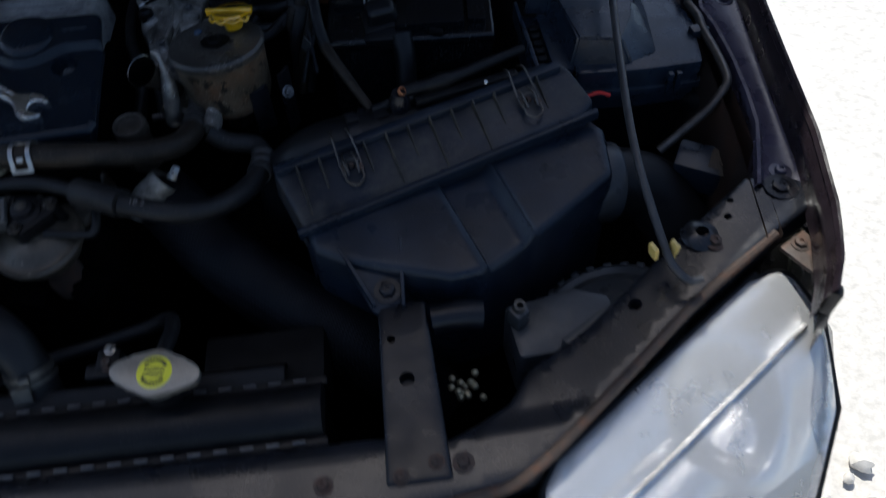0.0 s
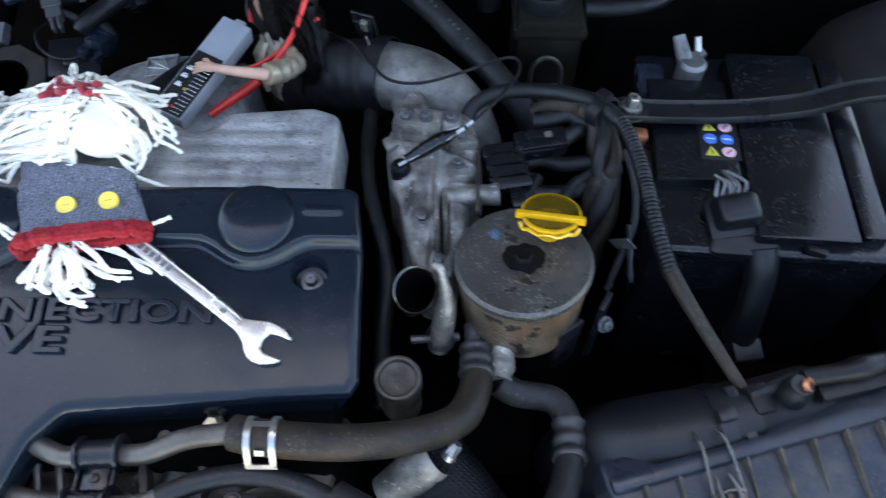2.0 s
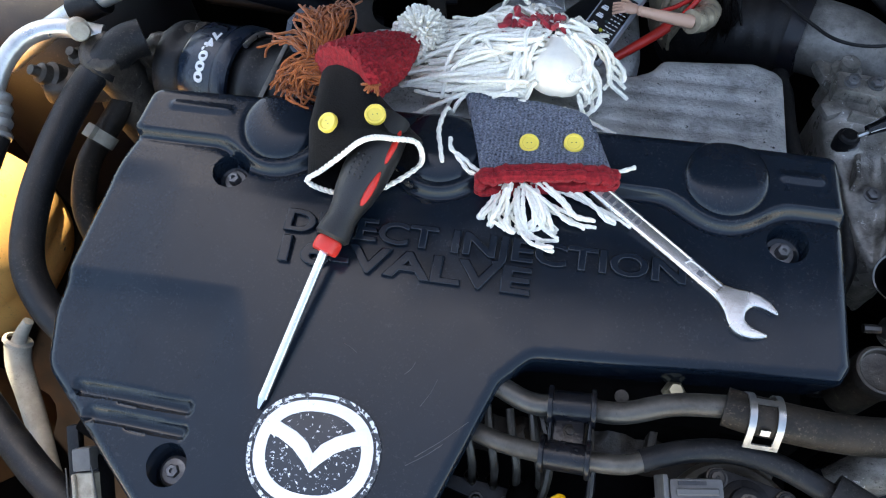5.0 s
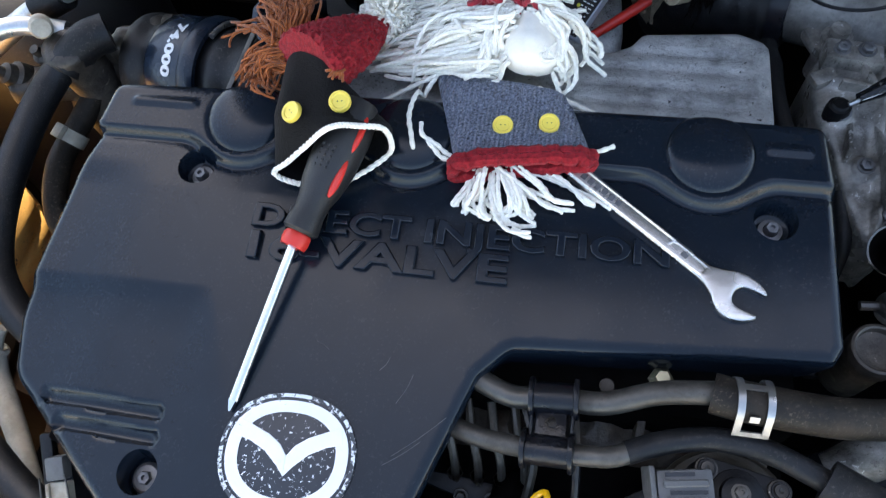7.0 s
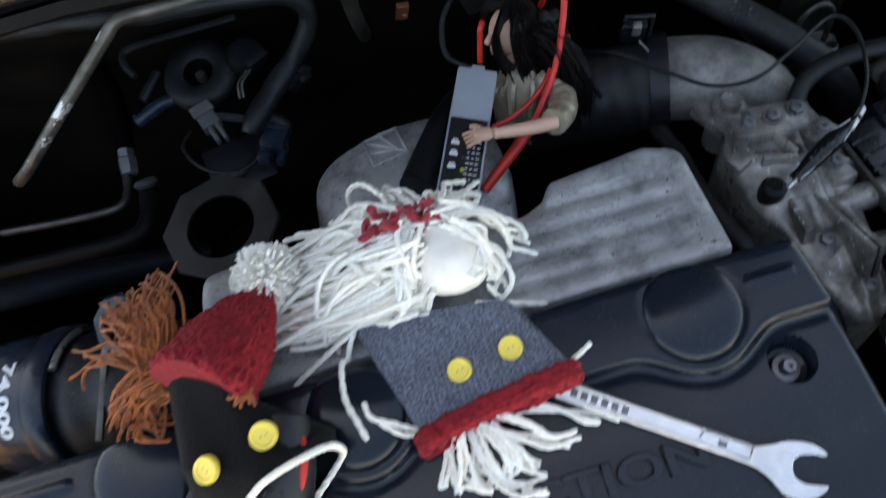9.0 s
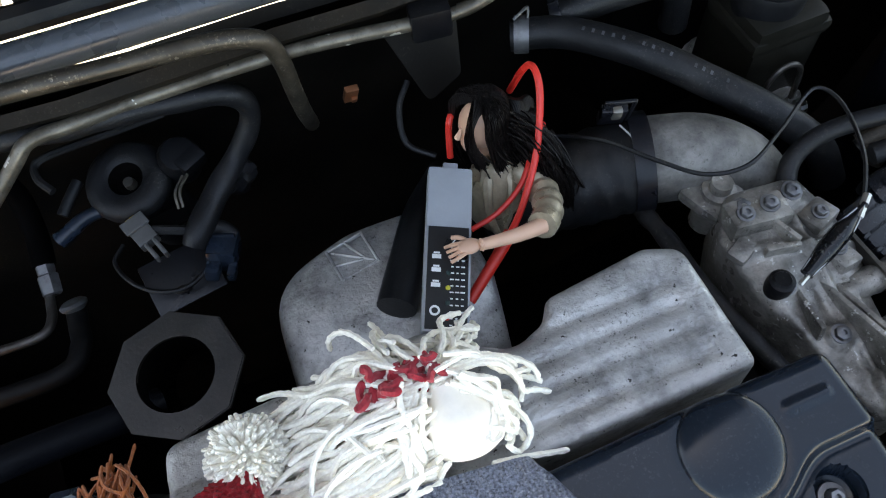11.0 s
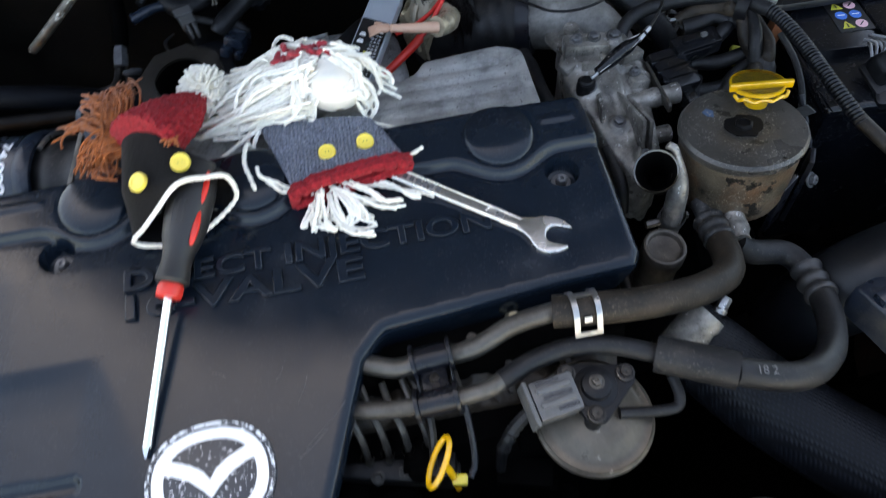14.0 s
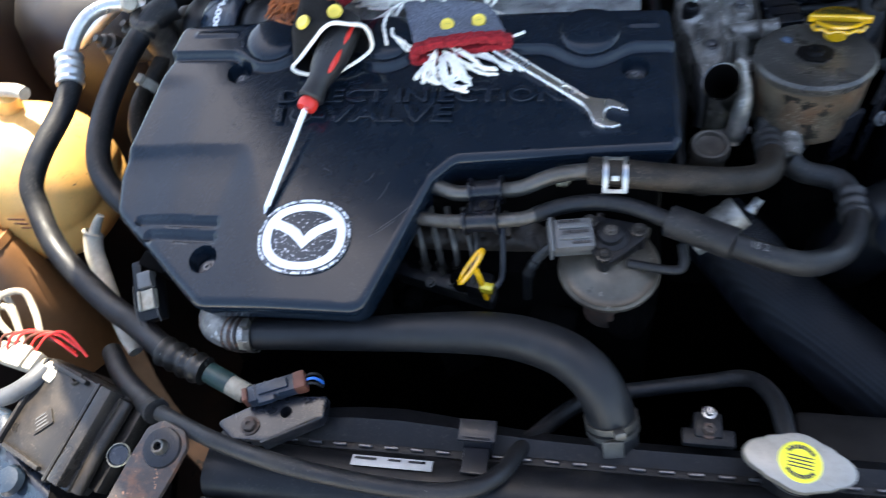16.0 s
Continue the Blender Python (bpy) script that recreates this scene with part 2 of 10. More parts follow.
material("bright_steel", (0.40, 0.395, 0.385), 0.30, metal=0.9, vary=0.2, dust=(0.10, 0.085, 0.07), dust_amount=0.28, dust_scale=60)
material("dull_steel", (0.16, 0.16, 0.165), 0.45, metal=0.7, vary=0.3, dust=(0.05, 0.045, 0.04), dust_amount=0.3, dust_scale=90)
material("gloss_black", (0.0028, 0.0036, 0.0056), 0.20, vary=0.3, dust=(0.0150, 0.0165, 0.0190), dust_amount=0.10, dust_scale=30, spec=0.34, rough_vary=0.08, specks=0.6, speck_colour=(0.12, 0.12, 0.11))
material("olive_pipe", (0.034, 0.029, 0.022), 0.42, metal=0.35, vary=0.5, dust=(0.0120, 0.0090, 0.0062), dust_amount=0.35, dust_scale=50, specks=0.9, speck_colour=(0.20, 0.17, 0.13), chips=((0.20, 0.17, 0.13), 0.645, 110))
material("rod_steel", (0.0228, 0.0243, 0.0281), 0.45, vary=0.3, dust=(0.0492, 0.0410, 0.0344), dust_amount=0.3, dust_scale=60)
material("cap_steel", (0.27, 0.256, 0.226), 0.38, metal=0.75, vary=0.2, dust=(0.14, 0.12, 0.09), dust_amount=0.3, dust_scale=60, specks=0.5, speck_colour=(0.05, 0.04, 0.03))
material("conn_grey", (0.088, 0.086, 0.084), 0.40, vary=0.25, dust=(0.0328, 0.0279, 0.0230), dust_amount=0.4, dust_scale=60, specks=0.5, speck_colour=(0.03, 0.028, 0.025))
material("lid_plastic", (0.0085, 0.0130, 0.0215), 0.34, vary=0.35, dust=(0.088, 0.076, 0.060), dust_amount=0.36, dust_scale=17, grain=30, spec=0.34, specks=0.35, speck_colour=(0.16, 0.14, 0.11))
material("clip_yellow", (0.55, 0.40, 0.12), 0.35, vary=0.2)
# cream plastic with the corner's shade mixed in as brown
material("dirty_cream", (0.19, 0.085, 0.030), 0.5, vary=0.25, grain=16, dust=(0.16, 0.07, 0.025), dust_amount=0.4, dust_scale=18)
material("reservoir_plastic", (0.0085, 0.0077, 0.0056), 0.45, vary=0.3, dust=(0.0180, 0.0155, 0.0108), dust_amount=0.35, dust_scale=24, spec=0.22, specks=0.5, speck_colour=(0.08, 0.07, 0.055))
material("flange_steel", (0.0046, 0.0044, 0.0046), 0.5, vary=0.3, dust=(0.0115, 0.0098, 0.0082), dust_amount=0.3, dust_scale=30, spec=0.10)
material("octagon_steel", (0.0130, 0.0118, 0.0105), 0.36, metal=0.4, vary=0.35, dust=(0.022, 0.017, 0.013), dust_amount=0.3, dust_scale=30, specks=0.5, speck_colour=(0.05, 0.045, 0.04))
material("rust_strap", (0.0228, 0.0167, 0.0144), 0.5, vary=0.35, dust=(0.19, 0.075, 0.032), dust_amount=0.36, dust_scale=48, bump=0.5, bump_scale=300, chips=((0.21, 0.10, 0.055), 0.60, 120))
material("chrome", (0.60, 0.595, 0.585), 0.25, metal=1.0, vary=0.12, bump=0.05, rough_vary=0.07)
material("worn_pipe", (0.125, 0.110, 0.088), 0.36, metal=0.55, vary=0.45, dust=(0.030, 0.022, 0.015), dust_amount=0.42, dust_scale=55, specks=0.9, speck_colour=(0.02, 0.014, 0.010), chips=((0.66, 0.64, 0.58), 0.605, 42))
material("polished_steel", (0.74, 0.735, 0.72), 0.22, metal=1.0, vary=0.08, bump=0.03, rough_vary=0.06)
material("sooty_metal", (0.0456, 0.0418, 0.0372), 0.38, metal=0.7, vary=0.5, grain=60, dust=(0.0082, 0.0066, 0.0057), dust_amount=0.5, dust_scale=40, chips=((0.30, 0.28, 0.25), 0.66, 110), rough_vary=0.2)
material("sooty_cast", (0.060, 0.050, 0.041), 0.42, metal=0.45, vary=0.5, grain=55, dust=(0.016, 0.012, 0.009), dust_amount=0.45, dust_scale=34, bump=0.6, bump_scale=260, chips=((0.17, 0.145, 0.115), 0.645, 110), specks=0.8, speck_colour=(0.012, 0.010, 0.008))
material("grimy_cast", (0.040, 0.030, 0.022), 0.5, metal=0.2, vary=0.6, grain=70, dust=(0.085, 0.055, 0.034), dust_amount=0.36, dust_scale=60, bump=0.8, bump_scale=300, specks=0.8, speck_colour=(0.008, 0.007, 0.006), rough_vary=0.2)
material("lip_metal", (0.10, 0.095, 0.088), 0.22, metal=1.0, vary=0.3, bump=0.1)
material("plated", (0.34, 0.30, 0.20), 0.38, metal=0.8, vary=0.3, dust=(0.06, 0.05, 0.04), dust_amount=0.35, dust_scale=90)
material("yellow_plastic", (0.50, 0.28, 0.005), 0.14, vary=0.25, dust=(0.13, 0.08, 0.010), dust_amount=0.28, dust_scale=60, coat=0.6)
material("yellow_label", (0.78, 0.72, 0.02), 0.4, vary=0.06)
material("button_yellow", (0.90, 0.66, 0.10), 0.4, vary=0.06, coat=0.1)
material("bottle_plastic", (0.80, 0.44, 0.13), 0.36, vary=0.14, grain=14, dust=(0.50, 0.24, 0.07), dust_amount=0.40, dust_scale=15, transmission=0.08, chips=((0.10, 0.05, 0.03), 0.675, 34), specks=0.7, speck_colour=(0.16, 0.08, 0.04))
material("pale_plastic", (0.42, 0.385, 0.31), 0.5, vary=0.2, dust=(0.14, 0.11, 0.08), dust_amount=0.35, specks=0.5, speck_colour=(0.02, 0.018, 0.016))
material("grey_plastic", (0.0646, 0.0669, 0.0722), 0.5, vary=0.15, dust=(0.0287, 0.0246, 0.0205), dust_amount=0.35, dust_scale=50, specks=0.5, speck_colour=(0.02, 0.018, 0.016))
material("tester_grey", (0.30, 0.32, 0.345), 0.45, vary=0.06)
material("panel_black", (0.0091, 0.0091, 0.0106), 0.35, vary=0.1)
material("white_print", (0.75, 0.75, 0.74), 0.5, vary=0.1)
material("emblem_white", (0.80, 0.81, 0.83), 0.35, vary=0.05, chips=((0.03, 0.036, 0.045), 0.70, 330))
material("emblem_rim", (0.72, 0.74, 0.76), 0.4, vary=0.05, chips=((0.03, 0.036, 0.045), 0.50, 240))
material("emblem_dark", (0.0182, 0.0220, 0.0289), 0.4, vary=0.2, chips=((0.75, 0.76, 0.78), 0.605, 430))
material("red_plastic", (0.62, 0.028, 0.018), 0.4, vary=0.1)
material("red_wire", (0.66, 0.03, 0.022), 0.35, vary=0.08)
material("grip_black", (0.0099, 0.0099, 0.0106), 0.5, vary=0.2, bump=0.3, bump_scale=900)
material("black_knit", (0.0064, 0.0056, 0.0054), 0.95, vary=0.45, grain=900, bump=0.7, bump_scale=750, sheen=0.05, spec=0.09)
material("grey_knit", (0.135, 0.146, 0.180), 0.95, vary=0.85, grain=800, bump=1.0, weave=120, sheen=0.12, spec=0.2, specks=1.0, speck_colour=(0.42, 0.43, 0.46))
material("red_knit", (0.255, 0.012, 0.017), 0.95, vary=0.45, grain=420, bump=1.0, bump_scale=420, sheen=0.06, spec=0.2)
material("white_yarn", (0.93, 0.86, 0.75), 0.9, vary=0.12, grain=500, bump=0.5, bump_scale=1400, sheen=0.25)
material("cream_felt", (0.90, 0.83, 0.72), 0.95, vary=0.05, grain=150, bump=0.2, bump_scale=900, sheen=0.2)
material("orange_yarn", (0.30, 0.072, 0.010), 0.9, vary=0.4, grain=200, bump=0.15, weave=230, sheen=0.2)
material("red_yarn", (0.30, 0.010, 0.020), 0.9, vary=0.3, grain=200, bump=0.15, weave=230, sheen=0.3)
material("doll_hair", (0.0046, 0.0032, 0.0032), 0.42, vary=0.4, grain=200, bump=0.3, weave=260, spec=0.19)
material("doll_skin", (0.62, 0.36, 0.25), 0.45, vary=0.05)
material("doll_jacket", (0.33, 0.27, 0.19), 0.35, metal=0.25, vary=0.3, grain=120, bump=0.6, bump_scale=150)
material("rust_copper", (0.40, 0.15, 0.07), 0.4, metal=0.6, vary=0.3)
material("orange_brown", (0.0874, 0.0243, 0.0106), 0.55, vary=0.35)
material("green_tape", (0.0152, 0.0418, 0.0380), 0.5, vary=0.3)
material("blue_print", (0.03, 0.16, 0.55), 0.45, vary=0.1)
material("blue_smear", (0.045, 0.085, 0.15), 0.5, vary=0.4, chips=((0.2, 0.2, 0.2), 0.6, 200))
material("elbow_alu", (0.165, 0.155, 0.142), 0.5, metal=0.35, vary=0.45, grain=60, dust=(0.040, 0.035, 0.031), dust_amount=0.42, dust_scale=34, bump=0.6, bump_scale=260, specks=0.8, speck_colour=(0.02, 0.019, 0.018))
material("pink_print", (0.72, 0.42, 0.46), 0.5, vary=0.1)
material("warn_yellow", (0.50, 0.46, 0.05), 0.5, vary=0.1)
material("foil_label", (0.40, 0.40, 0.39), 0.4, metal=0.3, vary=0.15)
material("cowl_grey", (0.0570, 0.0646, 0.0745), 0.32, vary=0.1, coat=0.2, dust=(0.0410, 0.0344, 0.0279), dust_amount=0.2, specks=0.3, speck_colour=(0.2, 0.19, 0.17))
material("lamp_lens", (0.90, 0.91, 0.92), 0.14, vary=0.06, grain=9, bump=0.0, transmission=0.72, coat=0.3, rough_vary=0.10, dust=(0.62, 0.60, 0.56), dust_amount=0.25, dust_scale=12)
material("lamp_reflector", (0.55, 0.555, 0.565), 0.24, metal=1.0, vary=0.25, grain=14)
material("bonnet_paint", (0.0060, 0.0075, 0.0105), 0.5, vary=0.2, dust=(0.0140, 0.0165, 0.0205), dust_amount=0.2, dust_scale=4)
material("ground_gravel", (0.52, 0.50, 0.465), 0.9, vary=0.18, grain=55, dust=(0.56, 0.54, 0.51), dust_amount=0.4, dust_scale=3, bump=0.7, bump_scale=120)
material("cap_glass", (0.58, 0.38, 0.03), 0.10, vary=0.1, transmission=0.88, dust=(0.10, 0.08, 0.02), dust_amount=0.25, dust_scale=70, bump=0.0)
material("clear_yellow", (0.80, 0.62, 0.04), 0.15, vary=0.05, transmission=0.35, coat=0.5)


# ---- shape helpers ----
def rounded(poly, r, n=5):
    """The polygon with its corners rounded; r is one radius or one per corner."""
    out, k = [], len(poly)
    for i in range(k):
        p, a, c = Vector(poly[i]), Vector(poly[i - 1]), Vector(poly[(i + 1) % k])
        rad = r[i] if isinstance(r, (list, tuple)) else r
        u, v = (a - p), (c - p)
        lu, lv = u.length, v.length
        u.normalize(), v.normalize()
        half = math.acos(max(-0.9999, min(0.9999, u.dot(v)))) / 2
        d = min(rad / max(1e-4, math.tan(half)), lu * 0.49, lv * 0.49)
        if rad <= 0 or half > 1.55:
            out.append(tuple(p))
            continue
        s, e = p + u * d, p + v * d
        for j in range(n + 1):
            t = j / n
            q = s.lerp(p, t).lerp(p.lerp(e, t), t)
            out.append(tuple(q))
    return out


def resample(poly, step):
    pts = []
    for i in range(len(poly)):
        a, b = Vector(poly[i]), Vector(poly[(i + 1) % len(poly)])
        n = max(1, int((b - a).length / step + 0.5))
        pts += [tuple(a.lerp(b, j / n)) for j in range(n)]
    return pts


def catmull(pts, per=8):
    pts = [Vector(p) for p in pts]
    if len(pts) == 2:
        return [pts[0].lerp(pts[1], i / per) for i in range(per + 1)]
    ext = [pts[0] * 2 - pts[1]] + pts + [pts[-1] * 2 - pts[-2]]
    out = []
    for i in range(1, len(ext) - 2):
        a, b, c, d = ext[i - 1:i + 3]
        for j in range(per):
            t = j / per
            out.append(0.5 * ((2 * b) + (c - a) * t + (2 * a - 5 * b + 4 * c - d) * t * t + (3 * b - a - 3 * c + d) * t ** 3))
    out.append(pts[-1])
    return out


def aim(p, d, up=(0, 0, 1)):
    """A pose at p whose z axis points along d."""
    z = Vector(d).normalized()
    x = Vector(up).cross(z)
    if x.length < 1e-4:
        x = Vector((1, 0, 0))
    x.normalize()
    y = z.cross(x)
    m = Matrix((x, y, z)).transposed().to_4x4()
    m.translation = Vector(p)
    return m


class Shape:
    """Vertices and faces gathered for one mesh."""

    def __init__(self):
        self.v, self.f, self.mi = [], [], []

    def add(self, verts, faces, m=None, mi=0):
        o = len(self.v)
        self.v += [tuple((m @ Vector(p)) if m is not None else p) for p in verts]
        self.f += [tuple(i + o for i in f) for f in faces]
        self.mi += [mi] * len(faces)
        return self

    def from_bm(self, bm, m=None, mi=0):
        bm.verts.index_update()
        self.add([tuple(v.co) for v in bm.verts], [[v.index for v in f.verts] for f in bm.faces], m, mi)
        bm.free()
        return self

    def box(self, size, m=None, bevel=0.002, segs=2, mi=0, taper=1.0):
        bm = bmesh.new()
        bmesh.ops.create_cube(bm, size=1.0)
        for v in bm.verts:
            k = taper if v.co.z > 0 else 1.0
            v.co = Vector((v.co.x * size[0] * k, v.co.y * size[1] * k, v.co.z * size[2]))
        if bevel:
            bmesh.ops.bevel(bm, geom=bm.edges[:], offset=min(bevel, min(size) * 0.45), segments=segs, affect="EDGES", profile=0.6)
        return self.from_bm(bm, m, mi)

    def prism(self, outline, z0, z1, m=None, bevel=0.0015, segs=2, mi=0):
        bm = bmesh.new()
        low = [bm.verts.new((x, y, z0)) for x, y in outline]
        face = bm.faces.new(low)
        top = bmesh.ops.extrude_face_region(bm, geom=[face])
        for e in top["geom"]:
            if isinstance(e, bmesh.types.BMVert):
                e.co.z = z1
        bmesh.ops.recalc_face_normals(bm, faces=bm.faces[:])
        if bevel:
            edges = [e for e in bm.edges if abs(e.verts[0].co.z - z1) < 1e-7 and abs(e.verts[1].co.z - z1) < 1e-7]
            bmesh.ops.bevel(bm, geom=edges, offset=bevel, segments=segs, affect="EDGES", profile=0.6)
        return self.from_bm(bm, m, mi)

    def lathe(self, profile, m=None, n=24, mi=0):
        verts, faces, rings = [], [], []
        for r, z in profile:
            if r < 1e-6:
                rings.append([len(verts)])
                verts.append((0, 0, z))
            else:
                rings.append(list(range(len(verts), len(verts) + n)))
                verts += [(r * math.cos(2 * math.pi * i / n), r * math.sin(2 * math.pi * i / n), z) for i in range(n)]
        for a, b in zip(rings, rings[1:]):
            for i in range(n):
                j = (i + 1) % n
                if len(a) == 1 and len(b) > 1:
                    faces.append((a[0], b[j], b[i]))
                elif len(b) == 1 and len(a) > 1:
                    faces.append((a[i], a[j], b[0]))
                elif len(a) > 1:
                    faces.append((a[i], a[j], b[j], b[i]))
        return self.add(verts, faces, m, mi)

    def tube(self, pts, r, n=12, per=8, cap=True, mi=0, ripple=None, closed=False):
        line = catmull(pts, per) if per else [Vector(p) for p in pts]
        k = len(line)
        length = [0.0]
        for a, b in zip(line, line[1:]):
            length.append(length[-1] + (b - a).length)
        tang = [(line[min(i + 1, k - 1)] - line[max(i - 1, 0)]).normalized() for i in range(k)]
        if closed:
            tang[0] = tang[-1] = (line[1] - line[-2]).normalized()
        side = tang[0].orthogonal().normalized()
        verts, faces = [], []
        for i in range(k):
            side = (side - tang[i] * side.dot(tang[i])).normalized()
            up = tang[i].cross(side)
            t = length[i] / max(1e-9, length[-1])
            rad = r(t) if callable(r) else r
            if ripple:
                rad += ripple[0] * math.sin(2 * math.pi * length[i] / ripple[1])
            verts += [tuple(line[i] + (side * math.cos(2 * math.pi * j / n) + up * math.sin(2 * math.pi * j / n)) * rad) for j in range(n)]
        for i in range(k - 1):
            for j in range(n):
                faces.append((i * n + j, i * n + (j + 1) % n, (i + 1) * n + (j + 1) % n, (i + 1) * n + j))
        if cap and not closed:
            faces.append(tuple(range(n))[::-1])
            faces.append(tuple(range((k - 1) * n, k * n)))
        return self.add(verts, faces, None, mi)

    def ball(self, size, m=None, n=16, mi=0, rough=0.0, freq=8.0):
        bm = bmesh.new()
        bmesh.ops.create_uvsphere(bm, u_segments=n, v_segments=max(6, n * 2 // 3), radius=1.0)
        for v in bm.verts:
            k = 1.0 + rough * noise.noise(v.co * freq * 0.25)
            v.co = Vector((v.co.x * size[0] * k, v.co.y * size[1] * k, v.co.z * size[2] * k))
        return self.from_bm(bm, m, mi)

    def plate(self, outline, height, step=0.004, depth=0.02, rim=0.004, circles=(), m=None, mi=0, lines=(), flare=0.012):
        """A moulded lid: its outline filled with a fine net that follows height(x, y), a rounded rim and a skirt."""
        from mathutils import geometry
        ring = resample(outline, step)
        P = np.array(ring)
        Q = np.roll(P, -1, 0)
        D = Q - P
        L2 = (D ** 2).sum(1)

        def dist(p):
            p = np.atleast_2d(p)
            out = np.empty(len(p))
            for s in range(0, len(p), 2000):
                q = p[s:s + 2000, None, :]
                t = np.clip(((q - P) * D).sum(2) / L2, 0, 1)
                out[s:s + 2000] = np.sqrt((((P + t[..., None] * D) - q) ** 2).sum(2)).min(1)
            return out

        def inside(p):
            x, y = p[:, 0][:, None], p[:, 1][:, None]
            cross = ((P[:, 1] > y) != (Q[:, 1] > y)) & (x < P[:, 0] + D[:, 0] * (y - P[:, 1]) / np.where(np.abs(D[:, 1]) < 1e-12, 1e-12, D[:, 1]))
            return cross.sum(1) % 2 == 1

        area = (P[:, 0] * Q[:, 1] - Q[:, 0] * P[:, 1]).sum()
        nrm = np.stack([-(np.roll(P, -1, 0) - np.roll(P, 1, 0))[:, 1], (np.roll(P, -1, 0) - np.roll(P, 1, 0))[:, 0]], 1)
        nrm /= np.linalg.norm(nrm, axis=1)[:, None]
        if area < 0:
            nrm = -nrm
        inner = []
        for k in (0.12, 0.4, 1.0):
            q = P + nrm * rim * k
            inner.append(q[inside(q) & (dist(q) > rim * k * 0.93)])
        gx = np.arange(P[:, 0].min(), P[:, 0].max(), step)
        gy = np.arange(P[:, 1].min(), P[:, 1].max(), step)
        G = np.array([(x + (step / 2 if j % 2 else 0), y) for j, y in enumerate(gy) for x in gx])
        G = G[inside(G)]
        G = G[dist(G) > rim + step * 0.45]
        for cx, cy, radii in circles:
            G = G[np.hypot(G[:, 0] - cx, G[:, 1] - cy) > max(radii) + step * 0.4]
            for r in radii:
                a = np.linspace(0, 2 * np.pi, max(28, int(6.3 * r / step)), endpoint=False)
                inner.append(np.stack([cx + r * np.cos(a), cy + r * np.sin(a)], 1))
            inner.append(np.array([[cx, cy]]))
        for line in lines:
            q = np.array(line)
            q = q[inside(q)]
            q = q[dist(q) > rim + step * 0.3]
            for s in range(0, len(q), 100):
                G = G[np.hypot(G[:, None, 0] - q[None, s:s + 100, 0], G[:, None, 1] - q[None, s:s + 100, 1]).min(1) > step * 0.6]
            inner.append(q)
        allp = np.vstack([P] + inner + [G])
        n0 = len(P)
        vs, _, fs, *_ = geometry.delaunay_2d_cdt([Vector(p) for p in allp], [(i, (i + 1) % n0) for i in range(n0)], [], 1, 1e-7)
        co = np.array([tuple(v) for v in vs])
        d = dist(co)
        verts = []
        for (x, y), dd in zip(co, d):
            z = height(x, y)
            if dd < rim:
                z -= rim - math.sqrt(max(0.0, rim * rim - (rim - dd) ** 2))
            verts.append((x, y, z))
        faces = [tuple(f) for f in fs]
        key = {(round(x, 6), round(y, 6)): i for i, (x, y) in enumerate(co)}
        edge = [key.get((round(x, 6), round(y, 6))) for x, y in P]
        edge = [e for e in edge if e is not None]
        base = len(verts)
        c = co.mean(0)
        for e in edge:
            x, y, z = verts[e]
            verts.append((x + (x - c[0]) * flare, y + (y - c[1]) * flare, z - depth))
        k = len(edge)
        for i in range(k):
            j = (i + 1) % k
            faces.append((edge[j], edge[i], base + i, base + j) if area > 0 else (edge[i], edge[j], base + j, base + i))
        return self.add(verts, faces, m, mi)

    def mesh(self, name, mats, sharp=38):
        me = bpy.data.meshes.new(name)
        me.from_pydata(self.v, [], self.f)
        for m in mats:
            me.materials.append(MATS[m])
        if len(mats) > 1:
            me.polygons.foreach_set("material_index", self.mi)
        me.polygons.foreach_set("use_smooth", [True] * len(me.polygons))
        me.update()
        me.set_sharp_from_angle(angle=radians(sharp))
        return me


GROUPS = {"breather_hose": "breather hoses", "coolant_pipe": "coolant pipes", "heater_hose": "heater hoses", "battery_terminal": "battery terminals",
          "front_wing": "front wings", "headlamp": "headlamps", "air_hose": "air hoses", "strut_tower": "strut towers", "aircon_pipe": "aircon pipes"}


def thing(name, label, category, base, group=""):
    group = group or GROUPS.get(name, "")
    ob = new(name)
    ob.empty_display_size = 0.02
    ob.location = base
    return tagged(ob, label, category, group)


def part(name, shape, mats, parent, label="", sharp=38):
    """One mesh object under a thing or a part."""
    mats = (mats,) if isinstance(mats, str) else mats
    ob = new(name, shape.mesh(name, mats, sharp))
    root, at = parent, Vector((0, 0, 0))
    while root is not None:
        at += root.location
        root = root.parent
    top = parent
    while top.parent is not None:
        top = top.parent
    ob.parent = parent
    if parent is top:
        ob.matrix_parent_inverse = Matrix.Translation(-top.location)
    if label:
        ob["label"] = label
    return ob


def solid(name, shape, mats, label, category, kind="", group="", sharp=38):
    """A thing of one mesh."""
    mats = (mats,) if isinstance(mats, str) else mats
    return tagged(new(name, shape.mesh(name, mats, sharp)), label, category, group or GROUPS.get(name, ""), kind)


